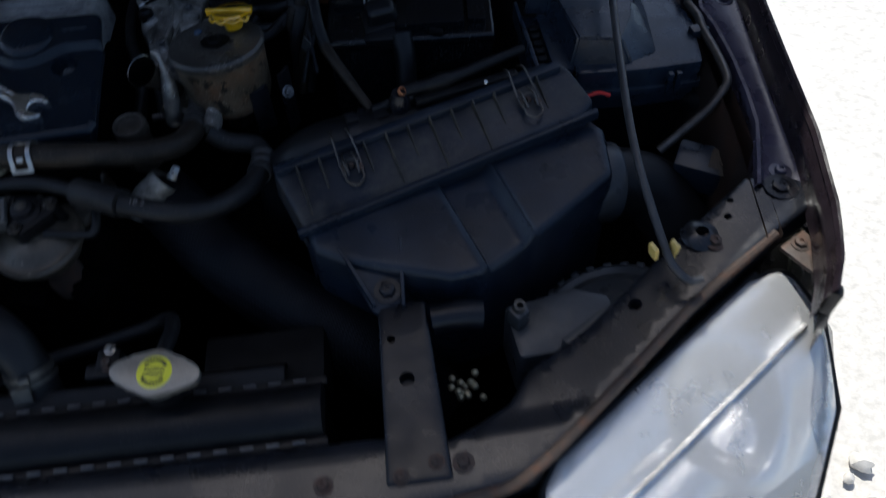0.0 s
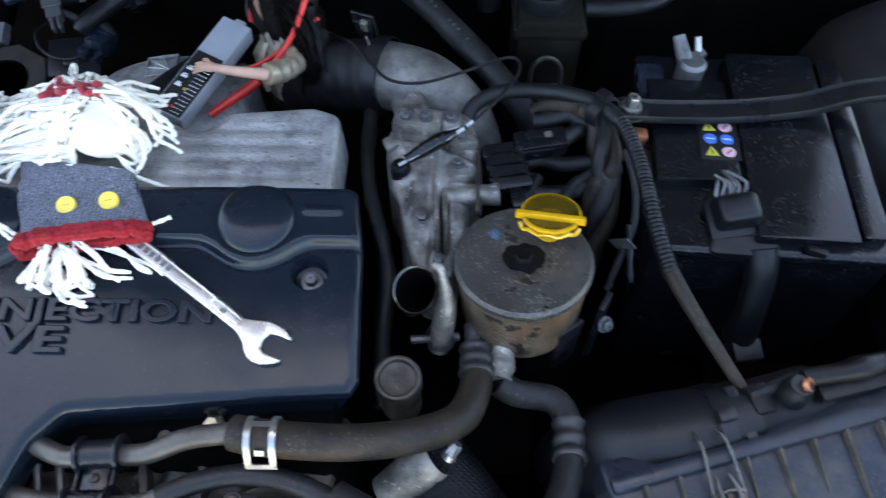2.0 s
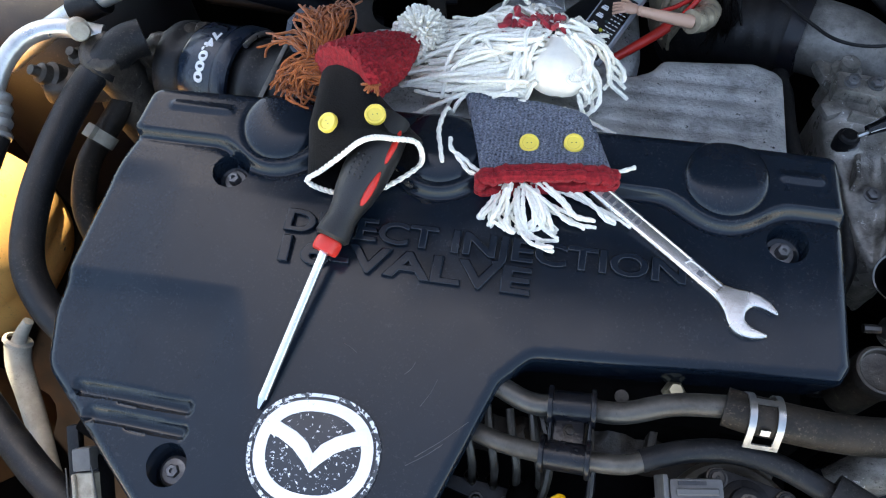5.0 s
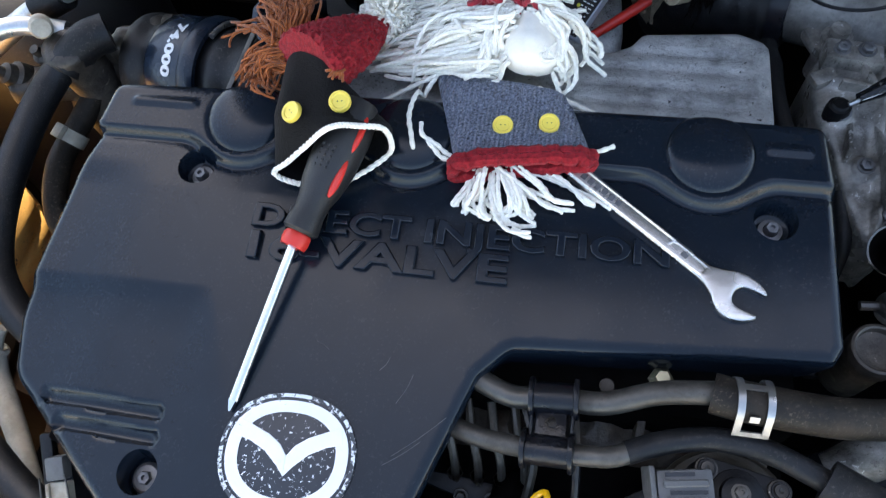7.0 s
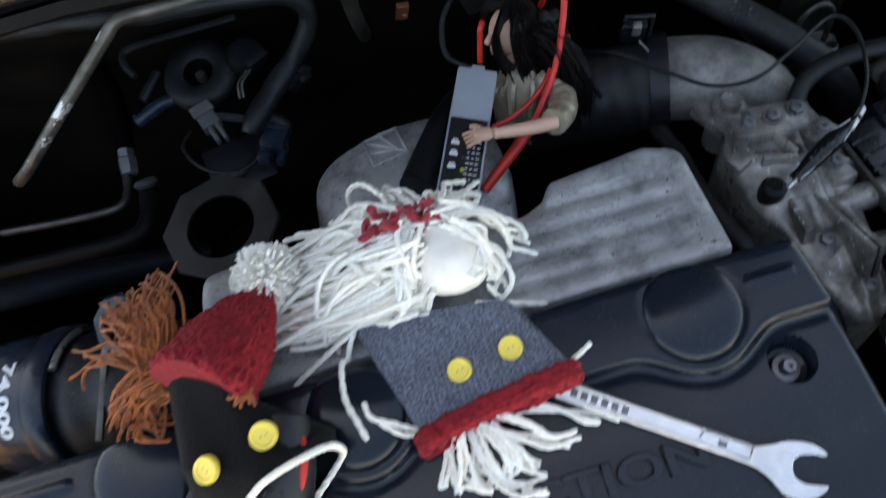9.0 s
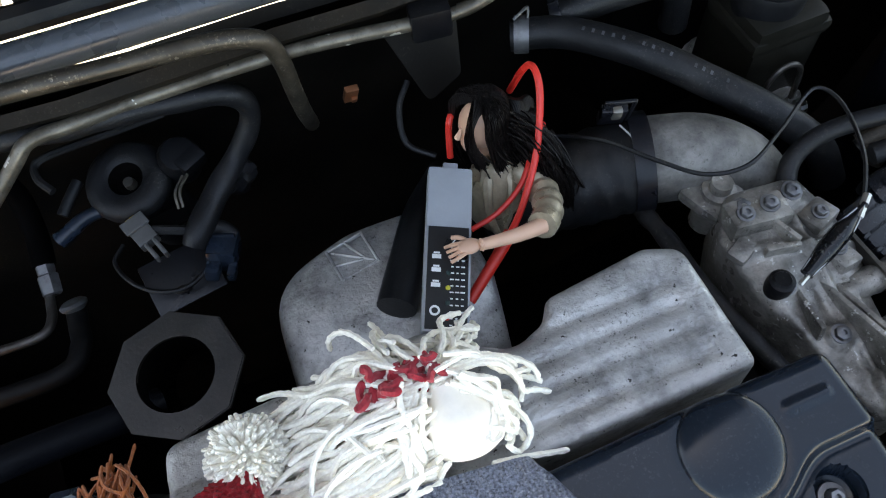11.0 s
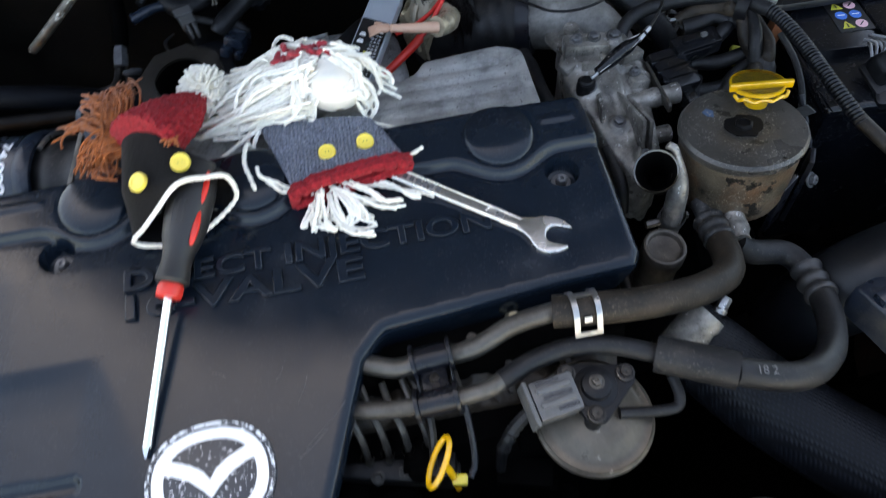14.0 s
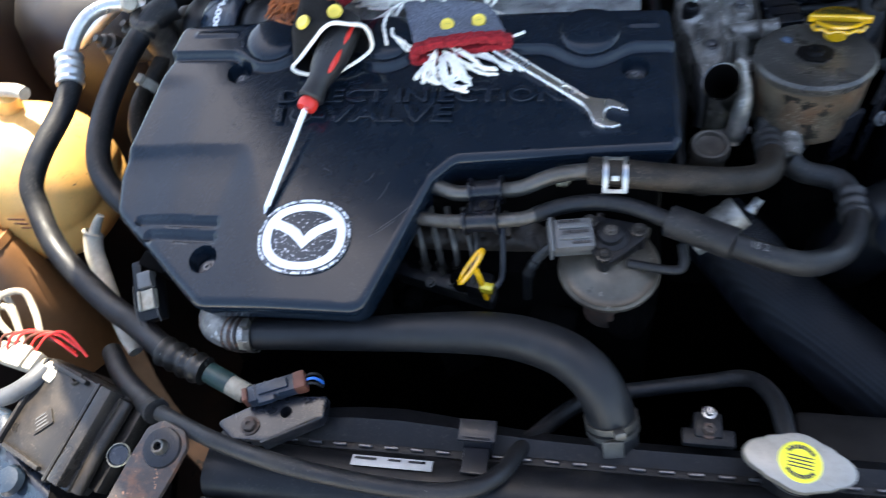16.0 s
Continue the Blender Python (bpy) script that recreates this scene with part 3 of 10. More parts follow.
def text_shape(words, size, depth, m, width=None, bold=0.0):
    """Raised writing in the built-in font, lying in the xy plane of m, its lower left corner at the origin."""
    cu = bpy.data.curves.new("writing", "FONT")
    cu.body, cu.size, cu.extrude, cu.bevel_depth = words, size, depth, 0.0
    cu.resolution_u, cu.offset = 3, bold
    if depth > 0.001:
        cu.bevel_depth, cu.bevel_resolution, cu.offset = 0.0006, 2, bold - 0.0004
    ob = bpy.data.objects.new("writing", cu)
    me = bpy.data.meshes.new_from_object(ob)
    co = np.array([tuple(v.co) for v in me.vertices])
    co[:, 0] -= co[:, 0].min()
    if width:
        co[:, 0] *= width / co[:, 0].max()
    s = Shape().add([tuple(c) for c in co], [tuple(p.vertices) for p in me.polygons], m)
    bpy.data.objects.remove(ob)
    bpy.data.curves.remove(cu)
    bpy.data.meshes.remove(me)
    return s


def clamp01(x):
    return max(0.0, min(1.0, x))


def sstep(a, b, x):
    t = clamp01((x - a) / (b - a))
    return t * t * (3 - 2 * t)


def bolt_shape(p, d=(0, 0, 1), r=0.006, h=0.005, washer=1.5):
    s = Shape()
    m = aim(p, d)
    s.lathe([(r * washer, 0), (r * washer, h * 0.25), (r * 1.05, h * 0.3)], m, 18)
    s.lathe([(r, h * 0.2), (r, h * 0.9), (r * 0.85, h), (r * 0.4, h), (r * 0.36, h * 0.7), (0, h * 0.7)], m, 6)
    return s


def band_shape(p, d, r, w, th=0.0015, ears=True):
    """A hose clip: a sheet band with a screw or a pair of ears."""
    s = Shape()
    m = aim(p, d)
    s.lathe([(r, -w / 2), (r + th, -w / 2), (r + th, w / 2), (r, w / 2)], m, 24)
    if ears:
        s.box((0.008, 0.005, w * 1.1), m @ Matrix.Translation((0, r + 0.004, 0)), 0.001)
    return s

# ---- setting: ground, car body round the bay ----
GROUND = -0.78
g = Shape()
_n = 60
_c = [math.copysign(abs(i) ** 3.2 * 400, i) for i in np.linspace(-1, 1, _n + 1)]
g.add([(x + 0.3, y, GROUND + 0.012 * noise.noise(Vector((x * 2, y * 2, 0)))) for y in _c for x in _c],
      [(j * (_n + 1) + i, j * (_n + 1) + i + 1, (j + 1) * (_n + 1) + i + 1, (j + 1) * (_n + 1) + i) for j in range(_n) for i in range(_n)])
solid("ground", g, "ground_gravel", "pale sunlit gravel ground round the parked car", "ground", kind="structure")

# loose pale stones on the ground beside the front wing
stones = Shape()
rng = random.Random(5)
for _ in range(260):
    a, r = rng.uniform(-0.5, 0.5), rng.uniform(0.010, 0.024)
    stones.ball((r, r * rng.uniform(0.6, 1), r * 0.6), pose(rng.uniform(0.98, 1.75), rng.uniform(-1.15, -0.2), GROUND + 0.012, 0, 0, rng.uniform(0, 360)), n=7, rough=0.5, freq=9)
solid("gravel_stones", stones, "ground_gravel", "loose pale gravel stones on the ground", "gravel", kind="stuff")


def mirrored(x):
    return 0.56 - x


def bay_sides():
    for side in (0, 1):
        fx = (lambda x: x) if side == 0 else mirrored
        s = Shape()
        ys = [-0.25, -0.12, 0.0, 0.12, 0.25, 0.47]
        prof = [(0.928, -0.035), (0.922, -0.10), (0.915, -0.20), (0.90, -0.36), (0.86, -0.50), (0.78, -0.62)]
        verts = []
        for y in ys:
            for x, z in prof:
                w = 0.010 * noise.noise(Vector((x * 9 + 3 * side, y * 9, z * 9)))
                verts.append((fx(x + w + 0.08 * (y + 0.12)), y, z))
        n = len(prof)
        faces = [(j * n + i, j * n + i + 1, (j + 1) * n + i + 1, (j + 1) * n + i) for j in range(len(ys) - 1) for i in range(n - 1)]
        verts += [(x + (0.012 if side == 0 else -0.012), y, z) for x, y, z in verts]
        o = len(ys) * n
        faces += [tuple(i + o for i in reversed(f)) for f in faces]
        s.add(verts, faces)
        solid("wall_right" if side == 0 else "wall_left", s, "bay_metal", "dirty brown painted inner wing of the engine bay", "inner wing", kind="structure", sharp=60)
        t = Shape()
        t.lathe([(0.0, -0.034), (0.03, -0.036), (0.062, -0.042), (0.09, -0.055), (0.108, -0.08), (0.118, -0.13), (0.125, -0.40)], pose(fx(0.865), 0.255, 0), 40)
        tw = solid("strut_tower", t, "tower_paint", "dusty domed suspension strut tower in the engine bay", "strut tower", sharp=50)
        for k in range(3):
            part("nut", bolt_shape((fx(0.865) + 0.05 * math.cos(k * 2.1 + 3.4), 0.255 + 0.05 * math.sin(k * 2.1 + 3.4), -0.041), r=0.007, h=0.010), "bright_steel", tw)
        if side == 0:
            # closing panel between tower and wing, with a rusty rounded edge
            edge = [(0.872, 0.132), (0.905, 0.143), (0.935, 0.154), (0.958, 0.150), (0.974, 0.132), (0.978, 0.105), (0.974, 0.070), (0.970, 0.02)]
            line = catmull([Vector((x, y, 0)) for x, y in edge], 5)
            cp_v, cp_f, rust_v = [], [], []
            outs = []
            for i, p in enumerate(line):
                d = (line[min(i + 1, len(line) - 1)] - line[max(i - 1, 0)]).normalized()
                outs.append(Vector((-d.y, d.x, 0)))
            top = [(0.075, -0.046), (0.03, -0.047), (0.010, -0.049)]
            face = [(0.010, -0.049), (0.003, -0.052), (-0.001, -0.060), (-0.003, -0.085), (-0.006, -0.14), (-0.006, -0.24)]
            for mat_, prof_, nm in (("tower_paint", top, "closing_panel"), ("rust_wall", face, "rusty_edge")):
                vv, k = [], len(prof_)
                for p, o_ in zip(line, outs):
                    for a, z in prof_:
                        w_ = p + o_ * a
                        vv.append((min(w_.x, 0.986 + 0.1 * w_.y), w_.y, z + 0.002 * noise.noise(p * 40)))
                ff_ = [(j * k + i, (j + 1) * k + i, (j + 1) * k + i + 1, j * k + i + 1) for j in range(len(line) - 1) for i in range(k - 1)]
                part(nm, Shape().add(vv, ff_), mat_, tw, "orange rust-stained panel edge" if nm == "rusty_edge" else "dusty purple-grey panel", sharp=60)
        # wing: flat flange with a rolled lip, upstand to the rim, outer skin
        wing = thing("front_wing", "dark purple painted front wing with a rolled flange", "car wing", (fx(1.0), 0.0, GROUND))
        ys = [-0.325, -0.310, -0.285, -0.258, -0.22, -0.177, -0.13, -0.085, -0.045, -0.005, 0.03, 0.07, 0.12, 0.17, 0.30, 0.50]

        def rim_x(y):
            return np.interp(y, [-0.325, -0.307, -0.258, -0.177, -0.085, -0.005, 0.07, 0.17, 0.5], [0.926, 0.938, 0.957, 0.975, 0.987, 0.998, 1.009, 1.022, 1.05])

        def lip_x(y):
            return np.interp(y, [-0.20, -0.185, -0.131, -0.09, -0.038, 0.010, 0.040, 0.068, 0.095, 0.115, 0.2, 0.5], [0.926, 0.932, 0.951, 0.957, 0.961, 0.961, 0.957, 0.964, 0.984, 0.993, 1.000, 1.02])

        def strip(section, mat, name, label, y0, y1, step=0.012):
            rows = np.arange(y0, y1 + 1e-6, step)
            verts, faces = [], []
            for y in rows:
                verts += [(fx(x), y, z) for x, z in section(y)]
            k = len(section(0.0))
            for j in range(len(rows) - 1):
                for i in range(k - 1):
                    f = (j * k + i, j * k + i + 1, (j + 1) * k + i + 1, (j + 1) * k + i)
                    faces.append(f if side else f[::-1])
            return part(name, Shape().add(verts, faces), mat, wing, label, sharp=45)

        def flange(y):
            a, c = lip_x(y), rim_x(y) - 0.007
            return [(a - 0.003, -0.10), (a - 0.003, -0.036), (a - 0.0015, -0.0315), (a + 0.0012, -0.0305), (a + 0.0035, -0.0335), (a + 0.006, -0.0355), (c - 0.004, -0.0365), (c - 0.001, -0.0345)]

        def upstand(y):
            c = rim_x(y)
            return [(c - 0.008, -0.040), (c - 0.0075, -0.033), (c - 0.0065, -0.022), (c - 0.0085, -0.019), (c - 0.0075, -0.013), (c - 0.0045, -0.006), (c - 0.0055, -0.004), (c - 0.003, -0.0005)]

        def skin(y):
            c, d = rim_x(y), 0.012 * sstep(-0.20, -0.325, y)
            return [(c - 0.003, -0.0005), (c - 0.001, 0.0005), (c + 0.001, -0.002 - d), (c + 0.004, -0.012 - d), (c + 0.009, -0.05), (c + 0.014, -0.16), (c + 0.016, -0.30), (c + 0.010, -0.46)]

        strip(flange, "wing_paint", "flange", "purple-blue flange with a rolled lip, sky light in its paint", -0.200, 0.5, 0.010)
        # upright face: dusty, and toned below the flange to carry its shade
        strip(upstand, "wing_upstand", "upstand", "dusty upstand, shade in its dark colour", -0.325, 0.5, 0.025)
        strip(skin, "body_paint" if side == 0 else "body_blue", "skin", "", -0.325, 0.5, 0.025)
        for y, k in ((-0.185, 0.022), (0.054, 0.020), (0.085, 0.013), (0.20, 0.014)):
            part("bolt", bolt_shape((fx(rim_x(y) - k), y, -0.0365), r=0.0052 if k > 0.015 else 0.0026, h=0.005 if k > 0.015 else 0.002, washer=1.8), "wing_paint", wing)
        part("end_cap", Shape().box((0.009, 0.010, 0.026), pose(fx(0.9285), -0.321, -0.020, 0, 0, -25 if side == 0 else 25), 0.003), "rubber", wing, "black rubber end cap")


bay_sides()

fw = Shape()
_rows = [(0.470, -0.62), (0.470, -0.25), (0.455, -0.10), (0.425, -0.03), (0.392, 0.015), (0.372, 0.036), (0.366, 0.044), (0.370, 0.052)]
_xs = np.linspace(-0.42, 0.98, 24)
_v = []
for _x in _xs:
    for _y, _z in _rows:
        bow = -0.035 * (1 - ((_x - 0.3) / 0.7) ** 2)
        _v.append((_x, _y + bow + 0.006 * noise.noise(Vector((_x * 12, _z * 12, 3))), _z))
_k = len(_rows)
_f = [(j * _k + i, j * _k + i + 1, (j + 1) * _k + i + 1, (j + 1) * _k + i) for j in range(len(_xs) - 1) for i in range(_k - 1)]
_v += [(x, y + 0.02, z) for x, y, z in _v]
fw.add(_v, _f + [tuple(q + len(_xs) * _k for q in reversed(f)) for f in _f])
solid("wall_firewall", fw, "firewall_metal", "dusty olive-brown steel firewall behind the engine, darkened in colour for shade", "firewall", kind="structure", sharp=50)

# floor and front panel, their near-black colour stands for the shade down there
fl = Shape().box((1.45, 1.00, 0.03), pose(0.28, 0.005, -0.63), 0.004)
solid("bay_floor", fl, "soot", "near-black undertray below the engine, shade in its colour", "undertray", kind="structure")
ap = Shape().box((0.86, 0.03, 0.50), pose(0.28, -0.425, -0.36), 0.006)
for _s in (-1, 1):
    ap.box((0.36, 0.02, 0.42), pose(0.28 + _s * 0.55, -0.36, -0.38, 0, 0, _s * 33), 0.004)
solid("wall_front", ap, "soot", "black front panel below the slam panel, shade in its colour", "front panel", kind="structure")

# the open bonnet, leaning back over the bay
hood = thing("bonnet", "dark painted bonnet propped open above the engine bay", "bonnet", (0.28, 0.47, 0.05))
HOOD_M = pose(0.28, 0.47, 0.05, 180 - 60)
hs = Shape()
hs.prism(rounded([(-0.575, 0.0), (0.68, 0.0), (0.67, 0.53), (0.575, 0.64), (0.402, 0.750), (0.20, 0.842), (-0.16, 0.855), (-0.36, 0.79), (-0.48, 0.67), (-0.535, 0.48)], 0.06), -0.012, 0.012, HOOD_M, 0.004)
part("panel", hs, "bonnet_paint", hood)
fr = Shape()
for _a, _b in (((-0.6, 0.08), (0.6, 0.08)), ((-0.30, 0.76), (0.32, 0.76)), ((-0.50, 0.1), (-0.36, 0.70)), ((0.55, 0.1), (0.38, 0.70)), ((-0.15, 0.1), (-0.1, 0.75)), ((0.15, 0.1), (0.1, 0.75))):
    _m = (Vector(_a) + Vector(_b)) / 2
    _d = Vector(_b) - Vector(_a)
    fr.box((_d.length, 0.05, 0.016), HOOD_M @ pose(_m.x, _m.y, -0.018, 0, 0, math.degrees(math.atan2(_d.y, _d.x))), 0.005)
part("frame", fr, "bonnet_paint", hood)

# scuttle: grey rail with the vent grille behind it
cowl = thing("scuttle_panel", "grey scuttle rail with a black slatted vent grille", "scuttle", (0.28, 0.40, 0.03))


def bowed(x, y):
    return y - 0.045 * (1 - ((x - 0.3) / 0.7) ** 2)


cr = Shape()
cr.tube([(x, bowed(x, 0.412), 0.058) for x in np.linspace(-0.40, 0.96, 18)], 0.011, 12, 2)
part("rail", cr, "cowl_grey", cowl, "smooth grey rail")
c2 = Shape()
c2.tube([(x, bowed(x, 0.436), 0.066) for x in np.linspace(-0.40, 0.96, 18)], 0.009, 8, 2)
part("lip", c2, "black_plastic", cowl)
for _i, _x in enumerate(np.linspace(-0.36, 0.92, 62)):
    sl = Shape().box((0.012, 0.075, 0.014), pose(_x, bowed(_x, 0.488), 0.070, 12), 0.002, 1)
    part("slat", sl, "black_plastic", cowl)
c3 = Shape()
for _x0, _x1 in zip(np.linspace(-0.4, 0.96, 9), np.linspace(-0.4, 0.96, 9)[1:]):
    c3.add([(_x0, bowed(_x0, 0.525), 0.074), (_x1, bowed(_x1, 0.525), 0.074), (_x1, bowed(_x1, 0.60), 0.082), (_x0, bowed(_x0, 0.60), 0.082),
            (_x0, bowed(_x0, 0.525), 0.050), (_x1, bowed(_x1, 0.525), 0.050), (_x1, bowed(_x1, 0.60), 0.05), (_x0, bowed(_x0, 0.60), 0.05)],
           [(0, 1, 2, 3), (4, 7, 6, 5), (0, 4, 5, 1), (2, 6, 7, 3)])
part("panel", c3, "cowl_grey", cowl)

# ---- engine block and its dark mass ----
eng = thing("engine_block", "near-black cast engine block below the cover, shade in its colour", "engine", (0.15, 0.0, -0.60))
# block and lumps painted near black for the shade under the cover
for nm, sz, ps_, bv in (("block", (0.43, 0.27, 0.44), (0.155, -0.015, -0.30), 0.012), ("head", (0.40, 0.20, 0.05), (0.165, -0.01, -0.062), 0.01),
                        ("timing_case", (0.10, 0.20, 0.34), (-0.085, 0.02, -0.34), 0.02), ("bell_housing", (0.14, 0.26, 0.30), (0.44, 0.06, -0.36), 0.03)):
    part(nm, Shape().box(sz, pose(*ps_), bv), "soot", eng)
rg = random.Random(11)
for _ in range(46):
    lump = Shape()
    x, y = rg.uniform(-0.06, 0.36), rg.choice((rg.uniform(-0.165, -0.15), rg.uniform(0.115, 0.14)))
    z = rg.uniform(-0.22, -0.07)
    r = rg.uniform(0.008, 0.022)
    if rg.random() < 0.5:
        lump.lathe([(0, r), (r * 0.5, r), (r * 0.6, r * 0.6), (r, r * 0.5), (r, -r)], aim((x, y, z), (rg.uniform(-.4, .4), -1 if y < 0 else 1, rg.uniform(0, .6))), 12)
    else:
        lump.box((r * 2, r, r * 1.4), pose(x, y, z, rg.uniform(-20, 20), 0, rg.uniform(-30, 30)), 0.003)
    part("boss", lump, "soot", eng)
# brown dusty castings that show under the front edge of the cover
def rough_height(x, y):
    q = Vector((x * 60, y * 60, 2.0))
    return -0.060 + 0.010 * noise.noise(q) + 0.005 * noise.noise(q * 3) - 0.35 * max(0.0, -0.095 - y)


part("casting", Shape().plate(rounded([(0.165, -0.130), (0.355, -0.128), (0.372, -0.070), (0.185, -0.070)], 0.01), rough_height, 0.0035, 0.03, 0.006), "grimy_cast", eng, "brown dusty casting", sharp=60)
for x, y, z, r, h in ((0.205, -0.098, -0.052, 0.012, 0.010), (0.262, -0.094, -0.050, 0.009, 0.014), (0.302, -0.096, -0.052, 0.011, 0.010), (0.336, -0.092, -0.050, 0.008, 0.012)):
    part("boss", Shape().lathe([(0, h), (r * 0.45, h), (r * 0.5, h * 0.55), (r * 0.95, h * 0.45), (r, 0), (r, -0.02)], pose(x, y, z, 12, 0, 0), 18), "grimy_cast", eng)
for k, x in enumerate((0.226, 0.246, 0.284, 0.320)):
    part("rib", Shape().box((0.005, 0.046, 0.014), pose(x, -0.106, -0.056, 22, 0, (-14, 9, -5, 12)[k]), 0.002), "grimy_cast", eng)
part("union", Shape().lathe([(0, 0.006), (0.004, 0.006), (0.0045, 0.002), (0.007, 0.0), (0.007, -0.012)], pose(0.291, -0.090, -0.034, 10), 6), "plated", eng, "small brass-coloured union")
part("stay_rod", Shape().tube([(0.205, -0.085, -0.046), (0.218, -0.112, -0.046), (0.226, -0.140, -0.054), (0.222, -0.165, -0.080)], 0.0028, 8, 5), "sooty_metal", eng)
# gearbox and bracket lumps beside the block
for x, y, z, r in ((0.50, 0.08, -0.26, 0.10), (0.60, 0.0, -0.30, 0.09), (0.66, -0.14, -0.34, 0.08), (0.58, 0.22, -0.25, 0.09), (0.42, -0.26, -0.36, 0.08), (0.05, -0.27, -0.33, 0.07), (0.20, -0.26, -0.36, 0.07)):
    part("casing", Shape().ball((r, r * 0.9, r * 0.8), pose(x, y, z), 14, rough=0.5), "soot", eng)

# ---- engine cover ----
COVER_SLOPE = 0.17
DOMES = ((0.028, 0.032), (0.134, 0.030), (0.308, 0.032))
COVER_BOLTS = ((0.002, -0.002), (0.345, -0.003), (0.014, -0.181))


def strip_edge(x, y):
    """Distance past the edge of the raised strip, which bulges softly round the domes."""
    d = 0.0165 - y
    for cx, cy in DOMES:
        e = math.hypot(x - cx, y - cy) - 0.0310
        h = clamp01(0.5 + 0.5 * (d - e) / 0.013)
        d = d + (e - d) * h - 0.013 * h * (1 - h)
    return d


def cover_height(x, y):
    z = 0.004 + COVER_SLOPE * y
    # raised strip along the back with a soft foot
    d = strip_edge(x, y)
    z += 0.0042 * (1 - sstep(-0.0022, 0.0022, d))
    z -= 0.0007 * math.exp(-((d - 0.0030) / 0.0016) ** 2)
    for cx, cy in DOMES:
        q = math.hypot(x - cx, y - cy) / 0.0240
        if q < 1.12:
            z += 0.0052 * (1 - q * q) ** 0.6 + 0.0004 if q < 1 else -0.0006 * (1 - (q - 1) / 0.12)
    for x0, x1 in ((-0.050, -0.006), (0.338, 0.364)):
        past = max(0.0, x0 + 0.003 - x, x - x1 + 0.003)
        z += 0.0014 * (1 - sstep(0.0012, 0.0036, math.hypot(past, y - 0.0367)))
    # the front left falls away past a soft crease
    fall = max(0.0, -0.077 - y)
    side = 1 - sstep(0.022 - 0.20 * fall, 0.033 + 0.40 * fall, x)
    z -= side * 0.030 * max(0.0, 0.028 - x) * sstep(0.0, 0.012, fall)
    z -= side * (0.0030 * (1 - (1 - min(1.0, fall / 0.032)) ** 2) + 0.010 * fall)
    # the top breaks along a line past the bolts
    z -= 0.05 * max(0.0, y + 0.0165) * sstep(-0.0022, 0.0022, strip_edge(x, y))
    z -= (1 - sstep(-0.070, -0.020, x)) * 0.003 * sstep(0.0, -0.02, y)
    # two long round-ended grooves
    for xa, xb, yy in ((-0.0580, 0.0195, -0.1476), (-0.0445, 0.0200, -0.1609)):
        past = max(0.0, xa + 0.004 - x, x - xb + 0.004)
        q = y - yy + 0.031 * (x + 0.019)
        r = math.hypot(past, q) / 0.0046
        if r < 1.0:
            z -= 0.0060 * math.sqrt(1 - r * r) * (0.75 - 0.25 * q / 0.0046)
    for i, (cx, cy) in enumerate(COVER_BOLTS):
        d = math.hypot(x - cx, y - cy)
        if d < 0.0119:
            z -= (0.016 if i == 2 else 0.0125) * (1 - sstep(0.0104, 0.0118, d))
    return z


cover = thing("engine_cover", "dark blue-grey moulded plastic engine cover with raised lettering", "engine cover", (0.15, -0.08, -0.03))
outline = rounded([(-0.066, 0.050), (-0.0715, 0.0205), (-0.0695, 0.0165), (-0.0785, -0.014), (-0.0890, -0.103), (-0.0815, -0.137), (0.017, -0.2195),
                   (0.1515, -0.2200), (0.192, -0.108), (0.208, -0.0915), (0.375, -0.0795), (0.380, -0.070), (0.377, 0.016), (0.372, 0.055), (0.30, 0.056), (0.0, 0.052)],
                  [0.010, 0.004, 0.002, 0.006, 0.03, 0.022, 0.018, 0.017, 0.010, 0.012, 0.006, 0.004, 0.004, 0.008, 0.01, 0.01])
strip_lines = []
for off in (-0.0022, -0.0012, 0.0, 0.0012, 0.0022, 0.0032, 0.0044):
    line = []
    for i in range(375):
        x, lo_, hi_ = -0.072 + i * 0.0012, -0.02, 0.030
        for _ in range(18):
            md = (lo_ + hi_) / 2
            lo_, hi_ = (md, hi_) if strip_edge(x, md) > off else (lo_, md)
        line.append((x, lo_))
    strip_lines.append(line)
cs = Shape().plate(outline, cover_height, 0.0017, 0.020, 0.0060, [(cx, cy, (0.0098, 0.0106, 0.0113, 0.0120)) for cx, cy in COVER_BOLTS] +
                   [(cx, cy, (0.003, 0.007, 0.011, 0.0145, 0.0175, 0.020, 0.022, 0.0233, 0.0239, 0.0247, 0.0258)) for cx, cy in DOMES], lines=strip_lines, flare=-0.035)
part("shell", cs, "cover_plastic", cover, sharp=60)
for i, (cx, cy) in enumerate(COVER_BOLTS):
    if i == 2:
        part("collar", Shape().lathe([(0.0030, 0.0045), (0.0070, 0.0040), (0.0088, 0.0020), (0.0090, -0.004)], pose(cx, cy, cover_height(cx, cy), math.degrees(math.atan(COVER_SLOPE))), 26), "dull_steel", cover, "domed grey collar")
    part("bolt", bolt_shape((cx, cy, cover_height(cx, cy)), (0, -COVER_SLOPE, 1), 0.0040, 0.007, 1.7), "dull_steel", cover, "dull steel bolt")


TILT = Matrix.Rotation(math.atan(COVER_SLOPE), 4, "X")
for words, x0, y0, size, width in (("DIRECT INJECTION", 0.0475, -0.0370, 0.0195, 0.241), ("16-VALVE", 0.0485, -0.0565, 0.0225, 0.153)):
    m = Matrix.Translation((x0, y0, 0.004 + COVER_SLOPE * y0)) @ TILT
    part("lettering", text_shape(words, size, 0.0032, m, width, size * 0.028), "cover_plastic", cover, "raised plastic lettering")
